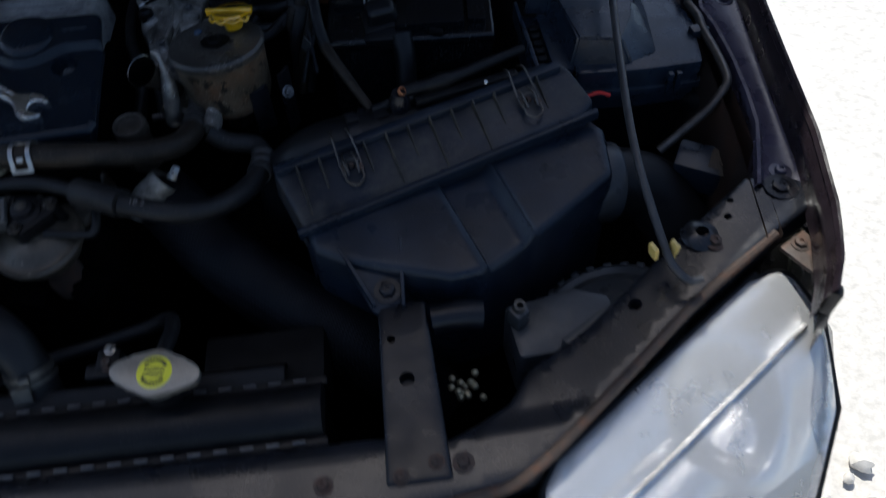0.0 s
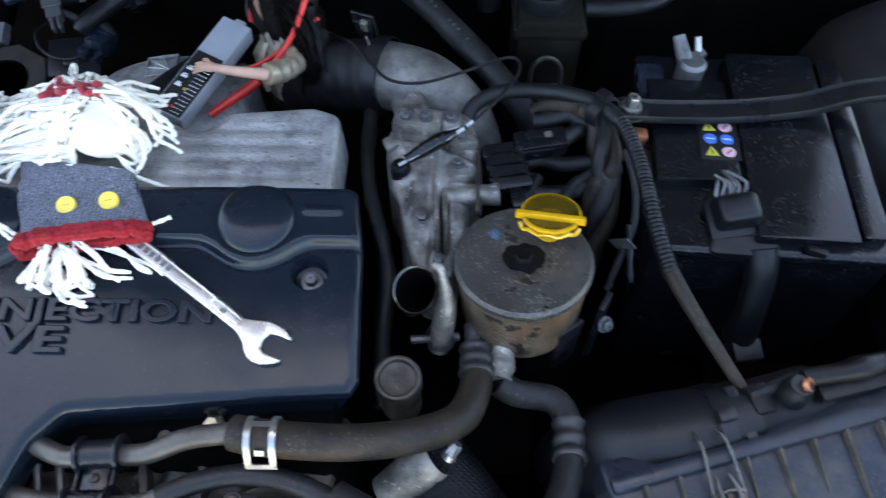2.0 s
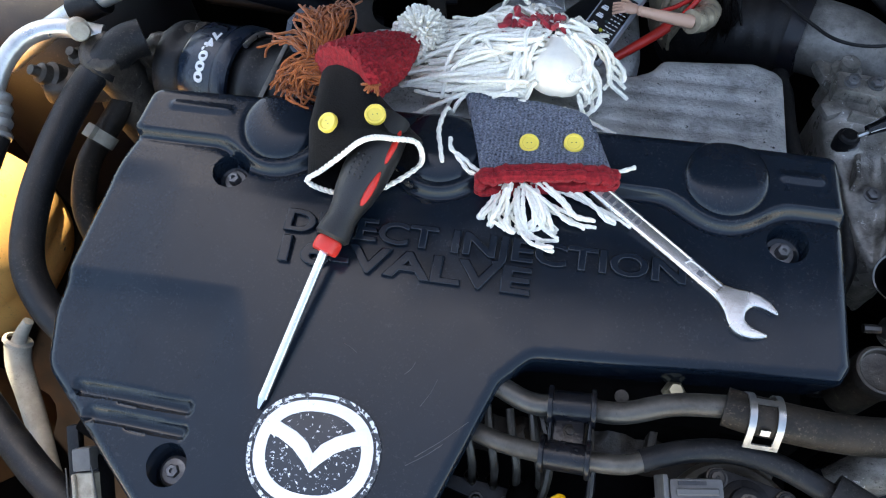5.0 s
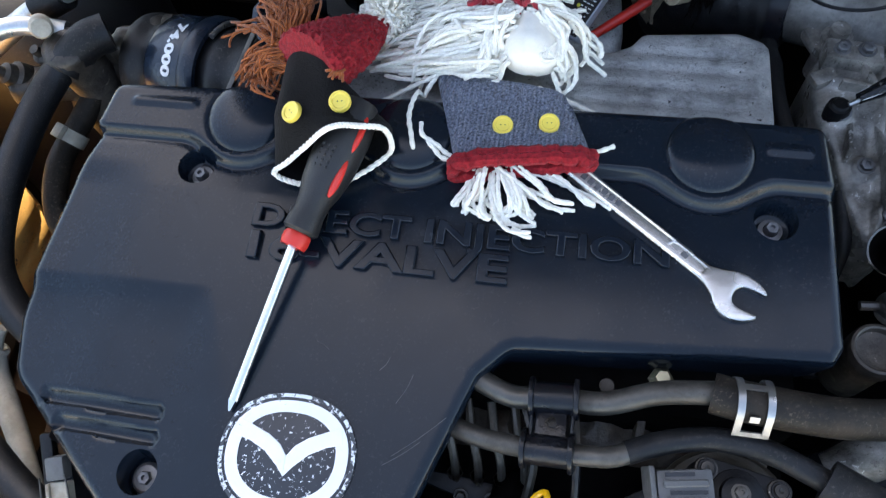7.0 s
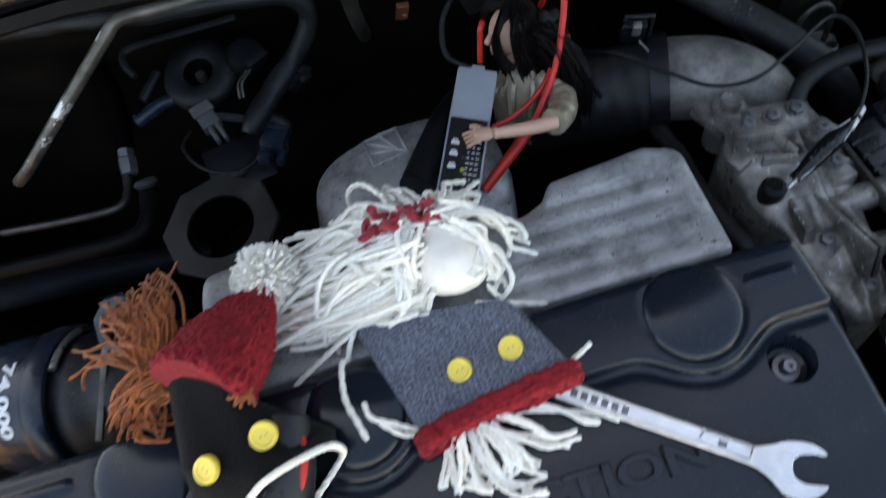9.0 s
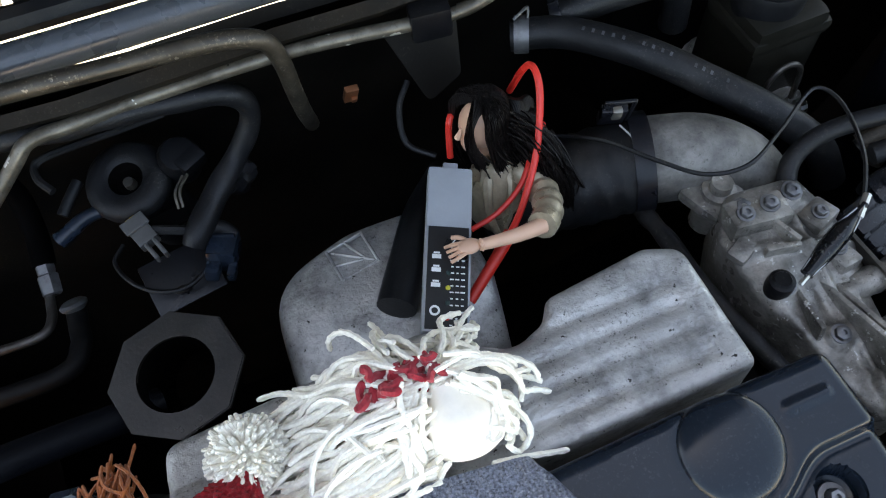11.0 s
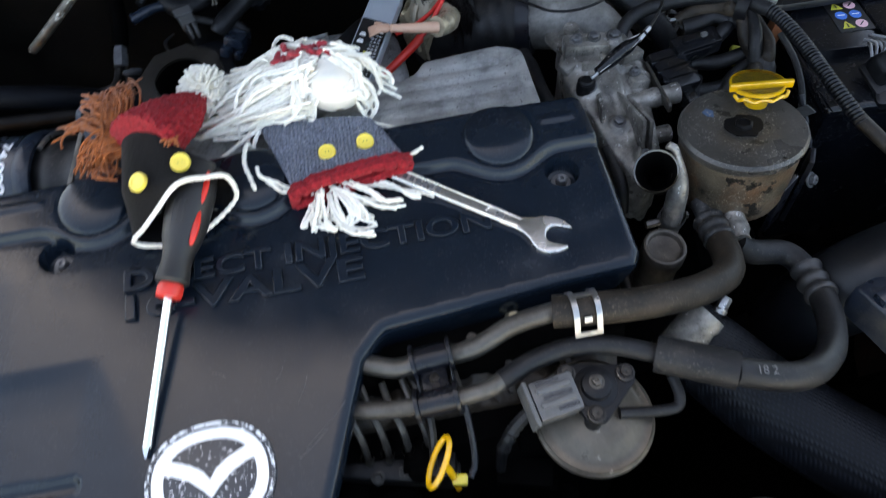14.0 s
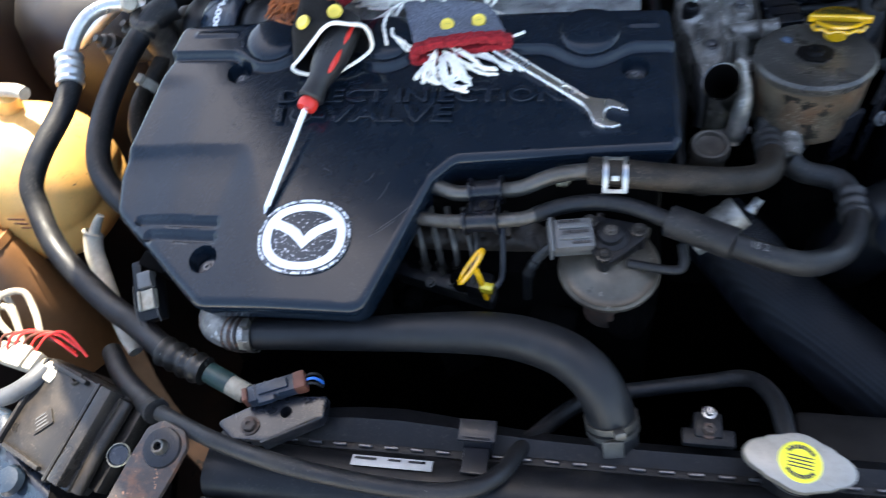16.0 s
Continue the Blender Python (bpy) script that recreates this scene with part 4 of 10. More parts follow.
# oval badge: pale ring and a pale winged shape on a chipped dark field
BADGE = Matrix.Translation((0.0965, -0.1620, 0.0045 + COVER_SLOPE * -0.1620)) @ TILT @ pose(0, 0, 0, 0, 0, 2)


def oval(a, b, n=48, p=2.25):
    out = []
    for i in range(n):
        t = 2 * math.pi * i / n
        c, s = math.cos(t), math.sin(t)
        out.append((a * math.copysign(abs(c) ** (2 / p), c), b * math.copysign(abs(s) ** (2 / p), s)))
    return out


def ring_prism(outer, inner, z0, z1, m):
    n = len(outer)
    v = [(x, y, z1) for x, y in outer] + [(x, y, z1) for x, y in inner] + [(x, y, z0) for x, y in outer] + [(x, y, z0) for x, y in inner]
    f = []
    for i in range(n):
        j = (i + 1) % n
        f += [(i, j, n + j, n + i), (2 * n + i, 2 * n + j, j, i), (n + i, n + j, 3 * n + j, 3 * n + i)]
    return Shape().add(v, f, m)


badge = part("badge", Shape().prism(oval(0.0375, 0.0325), -0.001, 0.0012, BADGE, 0.0004), "emblem_dark", cover, "chipped dark oval badge")
part("outer_line", ring_prism(oval(0.0372, 0.0322), oval(0.0352, 0.0303), 0.0, 0.0017, BADGE), "emblem_rim", badge, "worn chipped white rim")
part("ring", ring_prism(oval(0.0335, 0.0285), oval(0.0268, 0.0222), 0.0, 0.0018, BADGE), "emblem_white", badge, "white ring")
wg = Shape()
for sg in (-1, 1):
    o = [(0.0, -0.0005), (sg * 0.0040, 0.0050), (sg * 0.0110, 0.0098), (sg * 0.0200, 0.0135), (sg * 0.0282, 0.0172), (sg * 0.0300, 0.0078), (sg * 0.0210, 0.0056), (sg * 0.0120, 0.0010), (sg * 0.0045, -0.0058), (0.0, -0.0110)]
    wg.prism(o if sg > 0 else o[::-1], 0.0, 0.0019, BADGE, 0.0003, 1)
part("wing", wg, "emblem_white", badge, "white winged shape")
# long scratches
for x0, y0, x1, y1 in ((0.150, -0.128, 0.157, -0.112), (0.152, -0.155, 0.178, -0.132), (0.148, -0.160, 0.166, -0.146), (0.138, -0.112, 0.143, -0.104), (0.10, -0.10, 0.108, -0.104)):
    scr = Shape().tube([(x0, y0, 0.0041 + COVER_SLOPE * y0), ((x0 + x1) / 2 + 0.001, (y0 + y1) / 2, 0.0041 + COVER_SLOPE * (y0 + y1) / 2), (x1, y1, 0.0041 + COVER_SLOPE * y1)], 0.00018, 4, 3)
    part("scratch", scr, "grey_plastic", cover, "pale scratch")

# ---- aluminium intake manifold behind the cover ----
man = thing("intake_manifold", "weathered cast aluminium intake manifold with long ribs", "intake manifold", (0.22, 0.12, -0.06))


def man_height(x, y):
    z = -0.003 - 0.02 * max(0, 0.12 - x)
    q = (y - 0.072) / 0.0145
    fr_ = q - math.floor(q)
    if 0.075 < y < 0.133 and x < 0.334:
        z -= 0.0016 * (1 - sstep(0.10, 0.22, abs(fr_ - 0.5)))
    return z


mo = rounded([(0.351, 0.064), (0.351, 0.138), (0.331, 0.146), (0.270, 0.140), (0.262, 0.128), (0.243, 0.122), (0.222, 0.132), (0.205, 0.150), (0.06, 0.145), (0.05, 0.064)],
             [0.006, 0.012, 0.01, 0.008, 0.012, 0.02, 0.01, 0.02, 0.01, 0.006])
part("plate", Shape().plate(mo, man_height, 0.003, 0.035, 0.005), "aluminium", man, sharp=60)


def lobe_height(x, y):
    d = math.hypot((x - 0.200) / 0.085, (y - 0.205) / 0.060)
    return -0.040 - 0.016 * min(1.6, d) ** 2


lo = rounded([(0.122, 0.135), (0.250, 0.125), (0.262, 0.190), (0.258, 0.257), (0.185, 0.257), (0.128, 0.240)], [0.01, 0.02, 0.02, 0.02, 0.03, 0.045])
part("runner", Shape().plate(lo, lobe_height, 0.004, 0.05, 0.010), "aluminium", man, sharp=60)
MARK = aim((0.184, 0.231, -0.0445), (-0.08, 0.10, 1), (0, 1, 0)) @ pose(0, 0, 0, 0, 0, 98)
for a, b, c, d, rot in ((0, 0.0125, 0.027, 0.0018, 0), (0, -0.0125, 0.027, 0.0018, 0), (0.0125, 0, 0.027, 0.0018, 90), (-0.0125, 0, 0.027, 0.0018, 90), (0, 0, 0.030, 0.0016, 45), (0.004, -0.003, 0.022, 0.0016, 20), (-0.003, 0.004, 0.02, 0.0016, 70)):
    part("casting_mark", Shape().box((c, d, 0.003), MARK @ pose(a, b, 0.0008, 0, 0, rot), 0.0005, 1), "aluminium", man)
part("hose_sleeve", Shape().tube([(0.262, 0.278, -0.062), (0.234, 0.240, -0.040), (0.212, 0.205, -0.032), (0.196, 0.180, -0.030)], lambda t: 0.0105 + 0.0015 * t, 16), "smooth_rubber", man, "smooth black rubber sleeve")

# ---- tools on the cover ----
drv = thing("screwdriver", "screwdriver with a black and red grip and a steel shaft", "screwdriver", (0.08, -0.06, 0.0))
TIP, COL, END = Vector((0.0605, -0.1445, -0.0178)), Vector((0.0795, -0.0530, 0.0085)), Vector((0.1075, 0.0360, 0.0350))
_d = (COL - TIP).normalized()
sh = Shape()
sh.tube([TIP + _d * 0.006, TIP + _d * 0.03, COL], 0.0029, 16, 2)
sh.add([tuple(aim(TIP, _d) @ Vector(p)) for p in ((0.0022, 0.0022, 0.0065), (-0.0022, 0.0022, 0.0065), (-0.0022, -0.0022, 0.0065), (0.0022, -0.0022, 0.0065), (0.0006, 0.0006, 0), (-0.0006, 0.0006, 0), (-0.0006, -0.0006, 0), (0.0006, -0.0006, 0))],
       [(0, 1, 5, 4), (1, 2, 6, 5), (2, 3, 7, 6), (3, 0, 4, 7), (4, 5, 6, 7)])
part("shaft", sh, "polished_steel", drv)
_h = (END - COL).normalized()
hp = Shape().lathe([(0, -0.001), (0.0075, -0.001), (0.0082, 0.002), (0.0080, 0.006), (0.0070, 0.008)], aim(COL, _h), 18)
part("collar", hp, "red_plastic", drv, "red collar")
gp = Shape().lathe([(0.0085, 0.0075), (0.0106, 0.0095), (0.0102, 0.014), (0.0092, 0.021), (0.0098, 0.028), (0.0124, 0.037), (0.0142, 0.050), (0.0146, 0.070), (0.0130, 0.084), (0.0100, 0.092), (0, 0.094)], aim(COL, _h), 28)
grip = part("grip", gp, "grip_black", drv, "black rubber grip")
for k in (0, 1):
    ins = Shape()
    mm = aim(COL, _h)
    for j, zz in enumerate((0.044, 0.071)):
        ins.ball((0.0040, 0.0024, 0.0125), mm @ pose(0, 0, zz, 0, 0, 0) @ Matrix.Rotation(radians(-35 + 180 * k), 4, "Z") @ Matrix.Translation((0.0125, 0, 0)), 12)
    part("insert", ins, "red_plastic", grip, "red grip insert")
dots = Shape()
for i in range(5):
    for j in range(3):
        dots.ball((0.0011, 0.0011, 0.0011), aim(COL, _h) @ Matrix.Translation((0, 0, 0.046 + i * 0.0032)) @ Matrix.Rotation(radians(75 + j * 15), 4, "Z") @ Matrix.Translation((0.0132 + 0.0003 * i, 0, 0)), 6)
part("stud", dots, "grip_black", grip)

wr = thing("spanner", "polished chrome open-ended spanner lying on the engine cover", "spanner", (0.29, -0.03, 0.0))
W0, W1 = Vector((0.2255, 0.0215, 0.0105)), Vector((0.3180, -0.0445, -0.0020))
wx = (W1 - W0).normalized()
wz = Vector((0.0, -COVER_SLOPE, 1.0))
wz = (wz - wx * wz.dot(wx)).normalized()
wy = wz.cross(wx)
WM = Matrix((wx, wy, wz)).transposed().to_4x4()
WM.translation = W0
WM = WM @ Matrix.Translation((0, -0.0018, 0))
# one rounded outline: shank, swelling neck and two jaws round a slanted slot
upper = [(-0.030, 0.0053), (0.020, 0.0051), (0.060, 0.0049), (0.095, 0.0048), (0.1035, 0.0052), (0.1085, 0.0077), (0.1140, 0.0112), (0.1205, 0.0134), (0.1270, 0.0139), (0.1315, 0.0128), (0.1340, 0.0112)]
slot = [(0.1332, 0.0102), (0.1270, 0.0086), (0.1224, 0.0066), (0.1202, 0.0034), (0.1205, -0.0006), (0.1226, -0.0038), (0.1262, -0.0046), (0.1320, -0.0032), (0.1362, -0.0021)]
lower = [(0.1371, -0.0032), (0.1358, -0.0056), (0.1325, -0.0094), (0.1272, -0.0125), (0.1213, -0.0133), (0.1160, -0.0112), (0.1110, -0.0077), (0.1035, -0.0053), (0.095, -0.0048), (0.060, -0.0049), (0.020, -0.0051), (-0.030, -0.0053)]


def smooth2(pts, per):
    return [(p.x, p.y) for p in catmull([(x, y, 0) for x, y in pts], per)]


wo = smooth2(upper, 4) + smooth2(slot, 4) + smooth2(lower, 4)
shank = part("shank", Shape().prism(wo[::-1], -0.0030, 0.0026, WM, 0.0013, 3), "chrome", wr)
head_o = smooth2([(0.1010, 0.0040)] + upper[5:], 5) + smooth2(slot, 5) + smooth2(lower[:7] + [(0.1010, -0.0040)], 5)
inset = [(x - 0.0004, y * 0.985) for x, y in head_o]
part("jaw", Shape().prism(inset[::-1], 0.0012, 0.0033, WM, 0.0011, 4), "chrome", wr)
for line in ([(-0.028, 0.0036), (0.070, 0.0034), (0.078, 0.0029)], [(-0.028, -0.0036), (0.060, -0.0034), (0.092, -0.0032), (0.1035, -0.0026)], [(0.0775, -0.0008), (0.080, 0.0028), (0.090, 0.0030), (0.1030, 0.0026)]):
    part("ridge", Shape().tube([tuple(WM @ Vector((x, y, 0.0026))) for x, y in line], 0.00075, 8, 5), "chrome", wr)
for i in range(6):
    part("marking", Shape().box((0.0032, 0.0040, 0.0006), WM @ pose(0.0170 + i * 0.0050, 0, 0.0026), 0.0002, 1), "dull_steel", wr, "raised maker's mark")
part("marking", Shape().box((0.0040, 0.0030, 0.0006), WM @ pose(0.088, 0, 0.0026), 0.0002, 1), "dull_steel", wr, "raised size mark")

# ---- toys ----
def wool(s, pts, r, mi, per=4, n=6, ply=0.16, twist=1.5):
    """A strand of two-ply wool: an oval section that twists along the way and thins out at its loose end."""
    line = catmull(pts, per)
    k = len(line)
    tang = [(line[min(i + 1, k - 1)] - line[max(i - 1, 0)]).normalized() for i in range(k)]
    side = tang[0].orthogonal().normalized()
    verts, faces, run = [], [], 0.0
    for i in range(k):
        side = (side - tang[i] * side.dot(tang[i])).normalized()
        top = tang[i].cross(side)
        if i:
            run += (line[i] - line[i - 1]).length
        rad = r * (0.75 if i in (0, k - 1) else 1.0)
        for j in range(n):
            a = 2 * math.pi * j / n
            q = rad * (1 + ply * math.cos(2 * a - twist * run / r))
            verts.append(tuple(line[i] + (side * math.cos(a) + top * math.sin(a)) * q))
    for i in range(k - 1):
        for j in range(n):
            faces.append((i * n + j, i * n + (j + 1) % n, (i + 1) * n + (j + 1) % n, (i + 1) * n + j))
    faces.append(tuple(range(n))[::-1])
    faces.append(tuple(range((k - 1) * n, k * n)))
    s.add(verts, faces, None, mi)


def lock(s, guide, count, rnd, mi, r, root, tip, floor=None, wave=0.0015, cut=(0.8, 1.05), per=4, n=6):
    """A lock of strands that run side by side along a guide and part towards their ends."""
    g = catmull(guide, 4)
    for _ in range(count):
        o0 = Vector((rnd.gauss(0, 1), rnd.gauss(0, 1), rnd.gauss(0, 0.7))) * root
        o1 = Vector((rnd.gauss(0, 1), rnd.gauss(0, 1), abs(rnd.gauss(0, 0.5)))) * tip
        ph, fq, ph2 = rnd.uniform(0, 6.3), rnd.uniform(1.5, 3.2), rnd.uniform(0, 6.3)
        last = max(4, min(len(g), int(len(g) * rnd.uniform(*cut))))
        pts = []
        for i in range(last):
            t = i / (len(g) - 1)
            p = g[i] + o0.lerp(o1, t) + Vector((math.sin(ph + fq * 3 * t), math.cos(ph2 + fq * 3 * t), 0.6 * math.sin(ph2 + fq * 2.4 * t))) * wave * (0.3 + t)
            if floor is not None:
                p.z = max(p.z, floor(p.x, p.y) + r)
            pts.append(p)
        wool(s, pts, r, mi, per, n)


def yarn(s, start, way, length, rnd, mi, r=0.0014, sag=0.6, floor=None, curl=0.35, steps=6):
    """One loose strand that bends as it goes and lies down on the floor height."""
    p, d = Vector(start), Vector(way).normalized()
    pts = [p.copy()]
    turn = rnd.uniform(-curl, curl)
    for _ in range(steps):
        d = (d + Vector((0, 0, -sag / steps)) + Vector((rnd.uniform(-1, 1), rnd.uniform(-1, 1), rnd.uniform(-0.5, 0.5))) * 0.10)
        d = Matrix.Rotation(turn / steps * 2, 3, "Z") @ d
        d.normalize()
        p = p + d * (length / steps)
        if floor is not None:
            p.z = max(p.z, floor(p.x, p.y) + r * rnd.uniform(1.0, 2.2))
        pts.append(p.copy())
    wool(s, pts, r, mi, 3)


def rest_height(x, y):
    """The height of what lies below the toys: cover, then manifold."""
    if y < 0.056:
        return cover_height(x, y) if -0.06 < x < 0.37 else -0.03
    if x < 0.03:
        return -0.005
    return -0.002 if y < 0.14 else -0.035


def laid(pts, r):
    """A loose strand that follows its points but never sinks below what it lies on."""
    return [Vector((p.x, p.y, max(p.z, rest_height(p.x, p.y) + r))) for p in catmull(pts, 5)]


def button(s, p, d, r, mi, hole_mi):
    m = aim(p, d)
    s.lathe([(0, 0.0022), (r * 0.62, 0.0022), (r * 0.72, 0.0030), (r * 0.92, 0.0030), (r, 0.0020), (r, 0.0)], m, 22, mi)
    for k in (-1, 1):
        s.lathe([(0, 0.0024), (0.00035, 0.0024), (0.00035, 0.002)], m @ Matrix.Translation((k * 0.0013, 0, 0)), 6, hole_mi)


def loft(s, rings, mi, cap=True):
    n = len(rings[0])
    v = [tuple(p) for r in rings for p in r]
    f = []
    for j in range(len(rings) - 1):
        for i in range(n):
            k = (i + 1) % n
            f.append((j * n + i, j * n + k, (j + 1) * n + k, (j + 1) * n + i))
    if cap:
        f.append(tuple(range((len(rings) - 1) * n, len(rings) * n)))
    s.add(v, f, None, mi)


def grey_toy():
    rnd = random.Random(3)
    s = Shape()
    # flattened knitted pouch: an open mouth towards the front, narrowing to the back
    a0, a1 = Vector((0.1625, 0.0115, 0.011)), Vector((0.2415, 0.0230, 0.012))
    b0, b1 = Vector((0.1420, 0.0740, 0.012)), Vector((0.2230, 0.0640, 0.014))
    rings = []
    N = 36
    for j in range(13):
        t = j / 12
        l, r = a0.lerp(b0, t), a1.lerp(b1, t)
        c, h = (l + r) / 2, (r - l) / 2
        th = 0.0105 * (1 - 0.25 * t) * (0.9 + 0.1 * math.sin(t * 9))
        ring = []
        for i in range(N):
            a = 2 * math.pi * i / N
            w = 0.0009 * noise.noise(Vector((i * 0.5, j * 0.7, 1.0)))
            ca, sa = math.cos(a), math.sin(a)
            p = c + h * math.copysign(abs(ca) ** 0.8, ca) + Vector((0, 0, th * math.copysign(abs(sa) ** 0.7, sa) + w))
            p.z = max(p.z, rest_height(p.x, p.y) + 0.0006)
            ring.append(p)
        rings.append(ring)
    loft(s, rings, 0)
    # knitted red rim round the mouth
    for q in range(2):
        line = []
        for i in range(N + 1):
            p = rings[0][i % N].copy()
            p += Vector((0, -0.003 - 0.004 * q, 0.0015 * (1 if math.sin(2 * math.pi * i / N) > 0 else -0.2)))
            p.z = max(p.z, rest_height(p.x, p.y) + 0.003)
            line.append(p + Vector((0, 0.0006 * math.sin(i * 2.1), 0.0007 * math.sin(i * 1.7 + q))))
        s.tube(line, lambda t: 0.0040 + 0.0008 * math.sin(t * 190) * math.sin(t * 61), 8, 3, mi=1, closed=True)
    # beard of looped white wool that falls from under the mouth
    for guide, count in (([(0.176, 0.010, 0.011), (0.172, 0.000, 0.006), (0.170, -0.008, 0.003), (0.173, -0.0135, 0.002)], 5),
                         ([(0.183, 0.010, 0.011), (0.180, -0.004, 0.007), (0.182, -0.014, 0.004), (0.190, -0.019, 0.002)], 7),
                         ([(0.187, 0.010, 0.011), (0.188, -0.006, 0.008), (0.193, -0.019, 0.004), (0.203, -0.0255, 0.002), (0.217, -0.0244, 0.002)], 5),
                         ([(0.190, 0.010, 0.011), (0.197, -0.004, 0.008), (0.202, -0.014, 0.005), (0.195, -0.020, 0.003), (0.187, -0.014, 0.003)], 4),
                         ([(0.190, 0.010, 0.011), (0.199, -0.004, 0.009), (0.204, -0.013, 0.005), (0.214, -0.018, 0.003)], 6),
                         ([(0.194, 0.010, 0.011), (0.208, 0.000, 0.008), (0.220, -0.004, 0.005), (0.234, -0.0051, 0.003)], 6),
                         ([(0.200, 0.011, 0.010), (0.220, 0.006, 0.008), (0.238, -0.002, 0.004), (0.2509, -0.0092, 0.003)], 3)):
        lock(s, guide, count, rnd, 2, 0.0013, 0.0034, 0.0036, rest_height, 0.0020, (0.85, 1.05))
    for ln in ([(0.243, 0.025, 0.008), (0.248, 0.027, 0.010), (0.254, 0.030, 0.011)], [(0.166, 0.012, 0.010), (0.152, 0.019, 0.006), (0.142, 0.024, 0.005), (0.140, 0.032, 0.006)], [(0.166, 0.011, 0.009), (0.154, 0.014, 0.005), (0.145, 0.021, 0.004)]):
        wool(s, laid(ln, 0.0014), 0.0014, 2, 3)
    # smooth cream felt, round below and narrowing to the crown
    N2, felt = 40, []
    for j in range(22):
        t = j / 21
        c = Vector((0.2010, 0.0735, 0.0205)).lerp(Vector((0.1975, 0.1040, 0.0405)), t)
        rad = 0.0182 * math.sqrt(max(0.0, 1 - ((t - 0.30) / 0.62) ** 2)) if t < 0.62 else 0.0182 * math.sqrt(1 - (0.32 / 0.62) ** 2) * (1 - 0.62 * (t - 0.62) / 0.38)
        if t < 0.30:
            rad = 0.0182 * math.sqrt(max(0.02, 1 - ((0.30 - t) / 0.305) ** 2))
        felt.append([c + Vector((rad * math.cos(2 * math.pi * i / N2), -rad * 0.57 * math.sin(2 * math.pi * i / N2), rad * 0.82 * math.sin(2 * math.pi * i / N2))) for i in range(N2)])
    loft(s, felt, 3)
    C = Vector((0.2000, 0.0830, 0.0260))

    def hair_floor(x, y):
        q = ((x - C.x) / 0.0190) ** 2 + ((y - C.y) / 0.0245) ** 2
        return max(rest_height(x, y), C.z - 0.003 + 0.018 * math.sqrt(1 - q) if q < 1 else -1.0)

    # locks combed away from the crown
    for guide, count, root, tip in (
            ([(0.186, 0.106, 0.044), (0.164, 0.124, 0.036), (0.140, 0.128, 0.022), (0.116, 0.138, 0.008)], 16, 0.0045, 0.0060),
            ([(0.186, 0.102, 0.044), (0.160, 0.112, 0.036), (0.137, 0.119, 0.022), (0.112, 0.124, 0.006)], 20, 0.0045, 0.0055),
            ([(0.184, 0.098, 0.043), (0.156, 0.098, 0.036), (0.133, 0.105, 0.022), (0.108, 0.107, 0.007)], 20, 0.0045, 0.0055),
            ([(0.184, 0.094, 0.040), (0.155, 0.088, 0.031), (0.132, 0.093, 0.020), (0.104, 0.096, 0.007)], 22, 0.0045, 0.0050),
            ([(0.181, 0.079, 0.030), (0.152, 0.078, 0.028), (0.124, 0.084, 0.018), (0.088, 0.089, 0.005)], 20, 0.0035, 0.0040),
            ([(0.180, 0.075, 0.024), (0.151, 0.077, 0.020), (0.127, 0.082, 0.013), (0.094, 0.089, 0.004)], 18, 0.0032, 0.0040),
            ([(0.181, 0.070, 0.018), (0.165, 0.073, 0.014), (0.146, 0.078, 0.011), (0.113, 0.085, 0.006)], 14, 0.0026, 0.0035),
            ([(0.188, 0.104, 0.044), (0.178, 0.090, 0.040), (0.174, 0.078, 0.030), (0.164, 0.071, 0.018)], 12, 0.0035, 0.0040),
            ([(0.198, 0.106, 0.045), (0.222, 0.108, 0.036), (0.234, 0.101, 0.022), (0.239, 0.094, 0.010)], 7, 0.0035, 0.0040),
            ([(0.204, 0.100, 0.044), (0.218, 0.092, 0.032), (0.224, 0.083, 0.018), (0.220, 0.074, 0.009)], 12, 0.0028, 0.0030),
            ([(0.203, 0.100, 0.044), (0.214, 0.090, 0.038), (0.218, 0.080, 0.024), (0.211, 0.072, 0.012)], 9, 0.0024, 0.0026),
            ([(0.196, 0.110, 0.044), (0.206, 0.122, 0.034), (0.214, 0.128, 0.018), (0.222, 0.136, 0.006)], 10, 0.0050, 0.0070),
            ([(0.186, 0.112, 0.042), (0.180, 0.128, 0.032), (0.172, 0.138, 0.016), (0.164, 0.146, 0.002)], 16, 0.0070, 0.0080)):
        lock(s, guide, count, rnd, 2, 0.0015, root, tip, hair_floor, 0.0046, (0.70, 1.10))
    # loose strands that cross the locks
    for i in range(26):
        ang = math.radians(rnd.uniform(105, 200))
        st = Vector((rnd.uniform(0.150, 0.188), rnd.uniform(0.082, 0.112), rnd.uniform(0.034, 0.044)))
        yarn(s, st, (math.cos(ang), math.sin(ang), 0.1), rnd.uniform(0.030, 0.060), rnd, 2, 0.0014, 1.6, hair_floor, 1.2, 7)
    for ln in ([(0.206, 0.067, 0.018), (0.2214, 0.0654, 0.011), (0.2427, 0.0619, 0.003)], [(0.168, 0.074, 0.026), (0.148, 0.076, 0.020), (0.1354, 0.0600, 0.010), (0.1318, 0.0381, 0.005), (0.1350, 0.024, 0.004), (0.1377, 0.0148, 0.003)],
               [(0.1425, 0.0713, 0.018), (0.1227, 0.0651, 0.009), (0.1052, 0.0577, 0.003)]):
        wool(s, laid(ln, 0.0015), 0.0015, 2, 3)
    # red wool bow, knotted short and thick
    for i in range(34):
        st = Vector((0.182, 0.112, 0.046)) + Vector((rnd.uniform(-0.016, 0.017), rnd.uniform(-0.005, 0.005), rnd.uniform(-0.005, 0.003)))
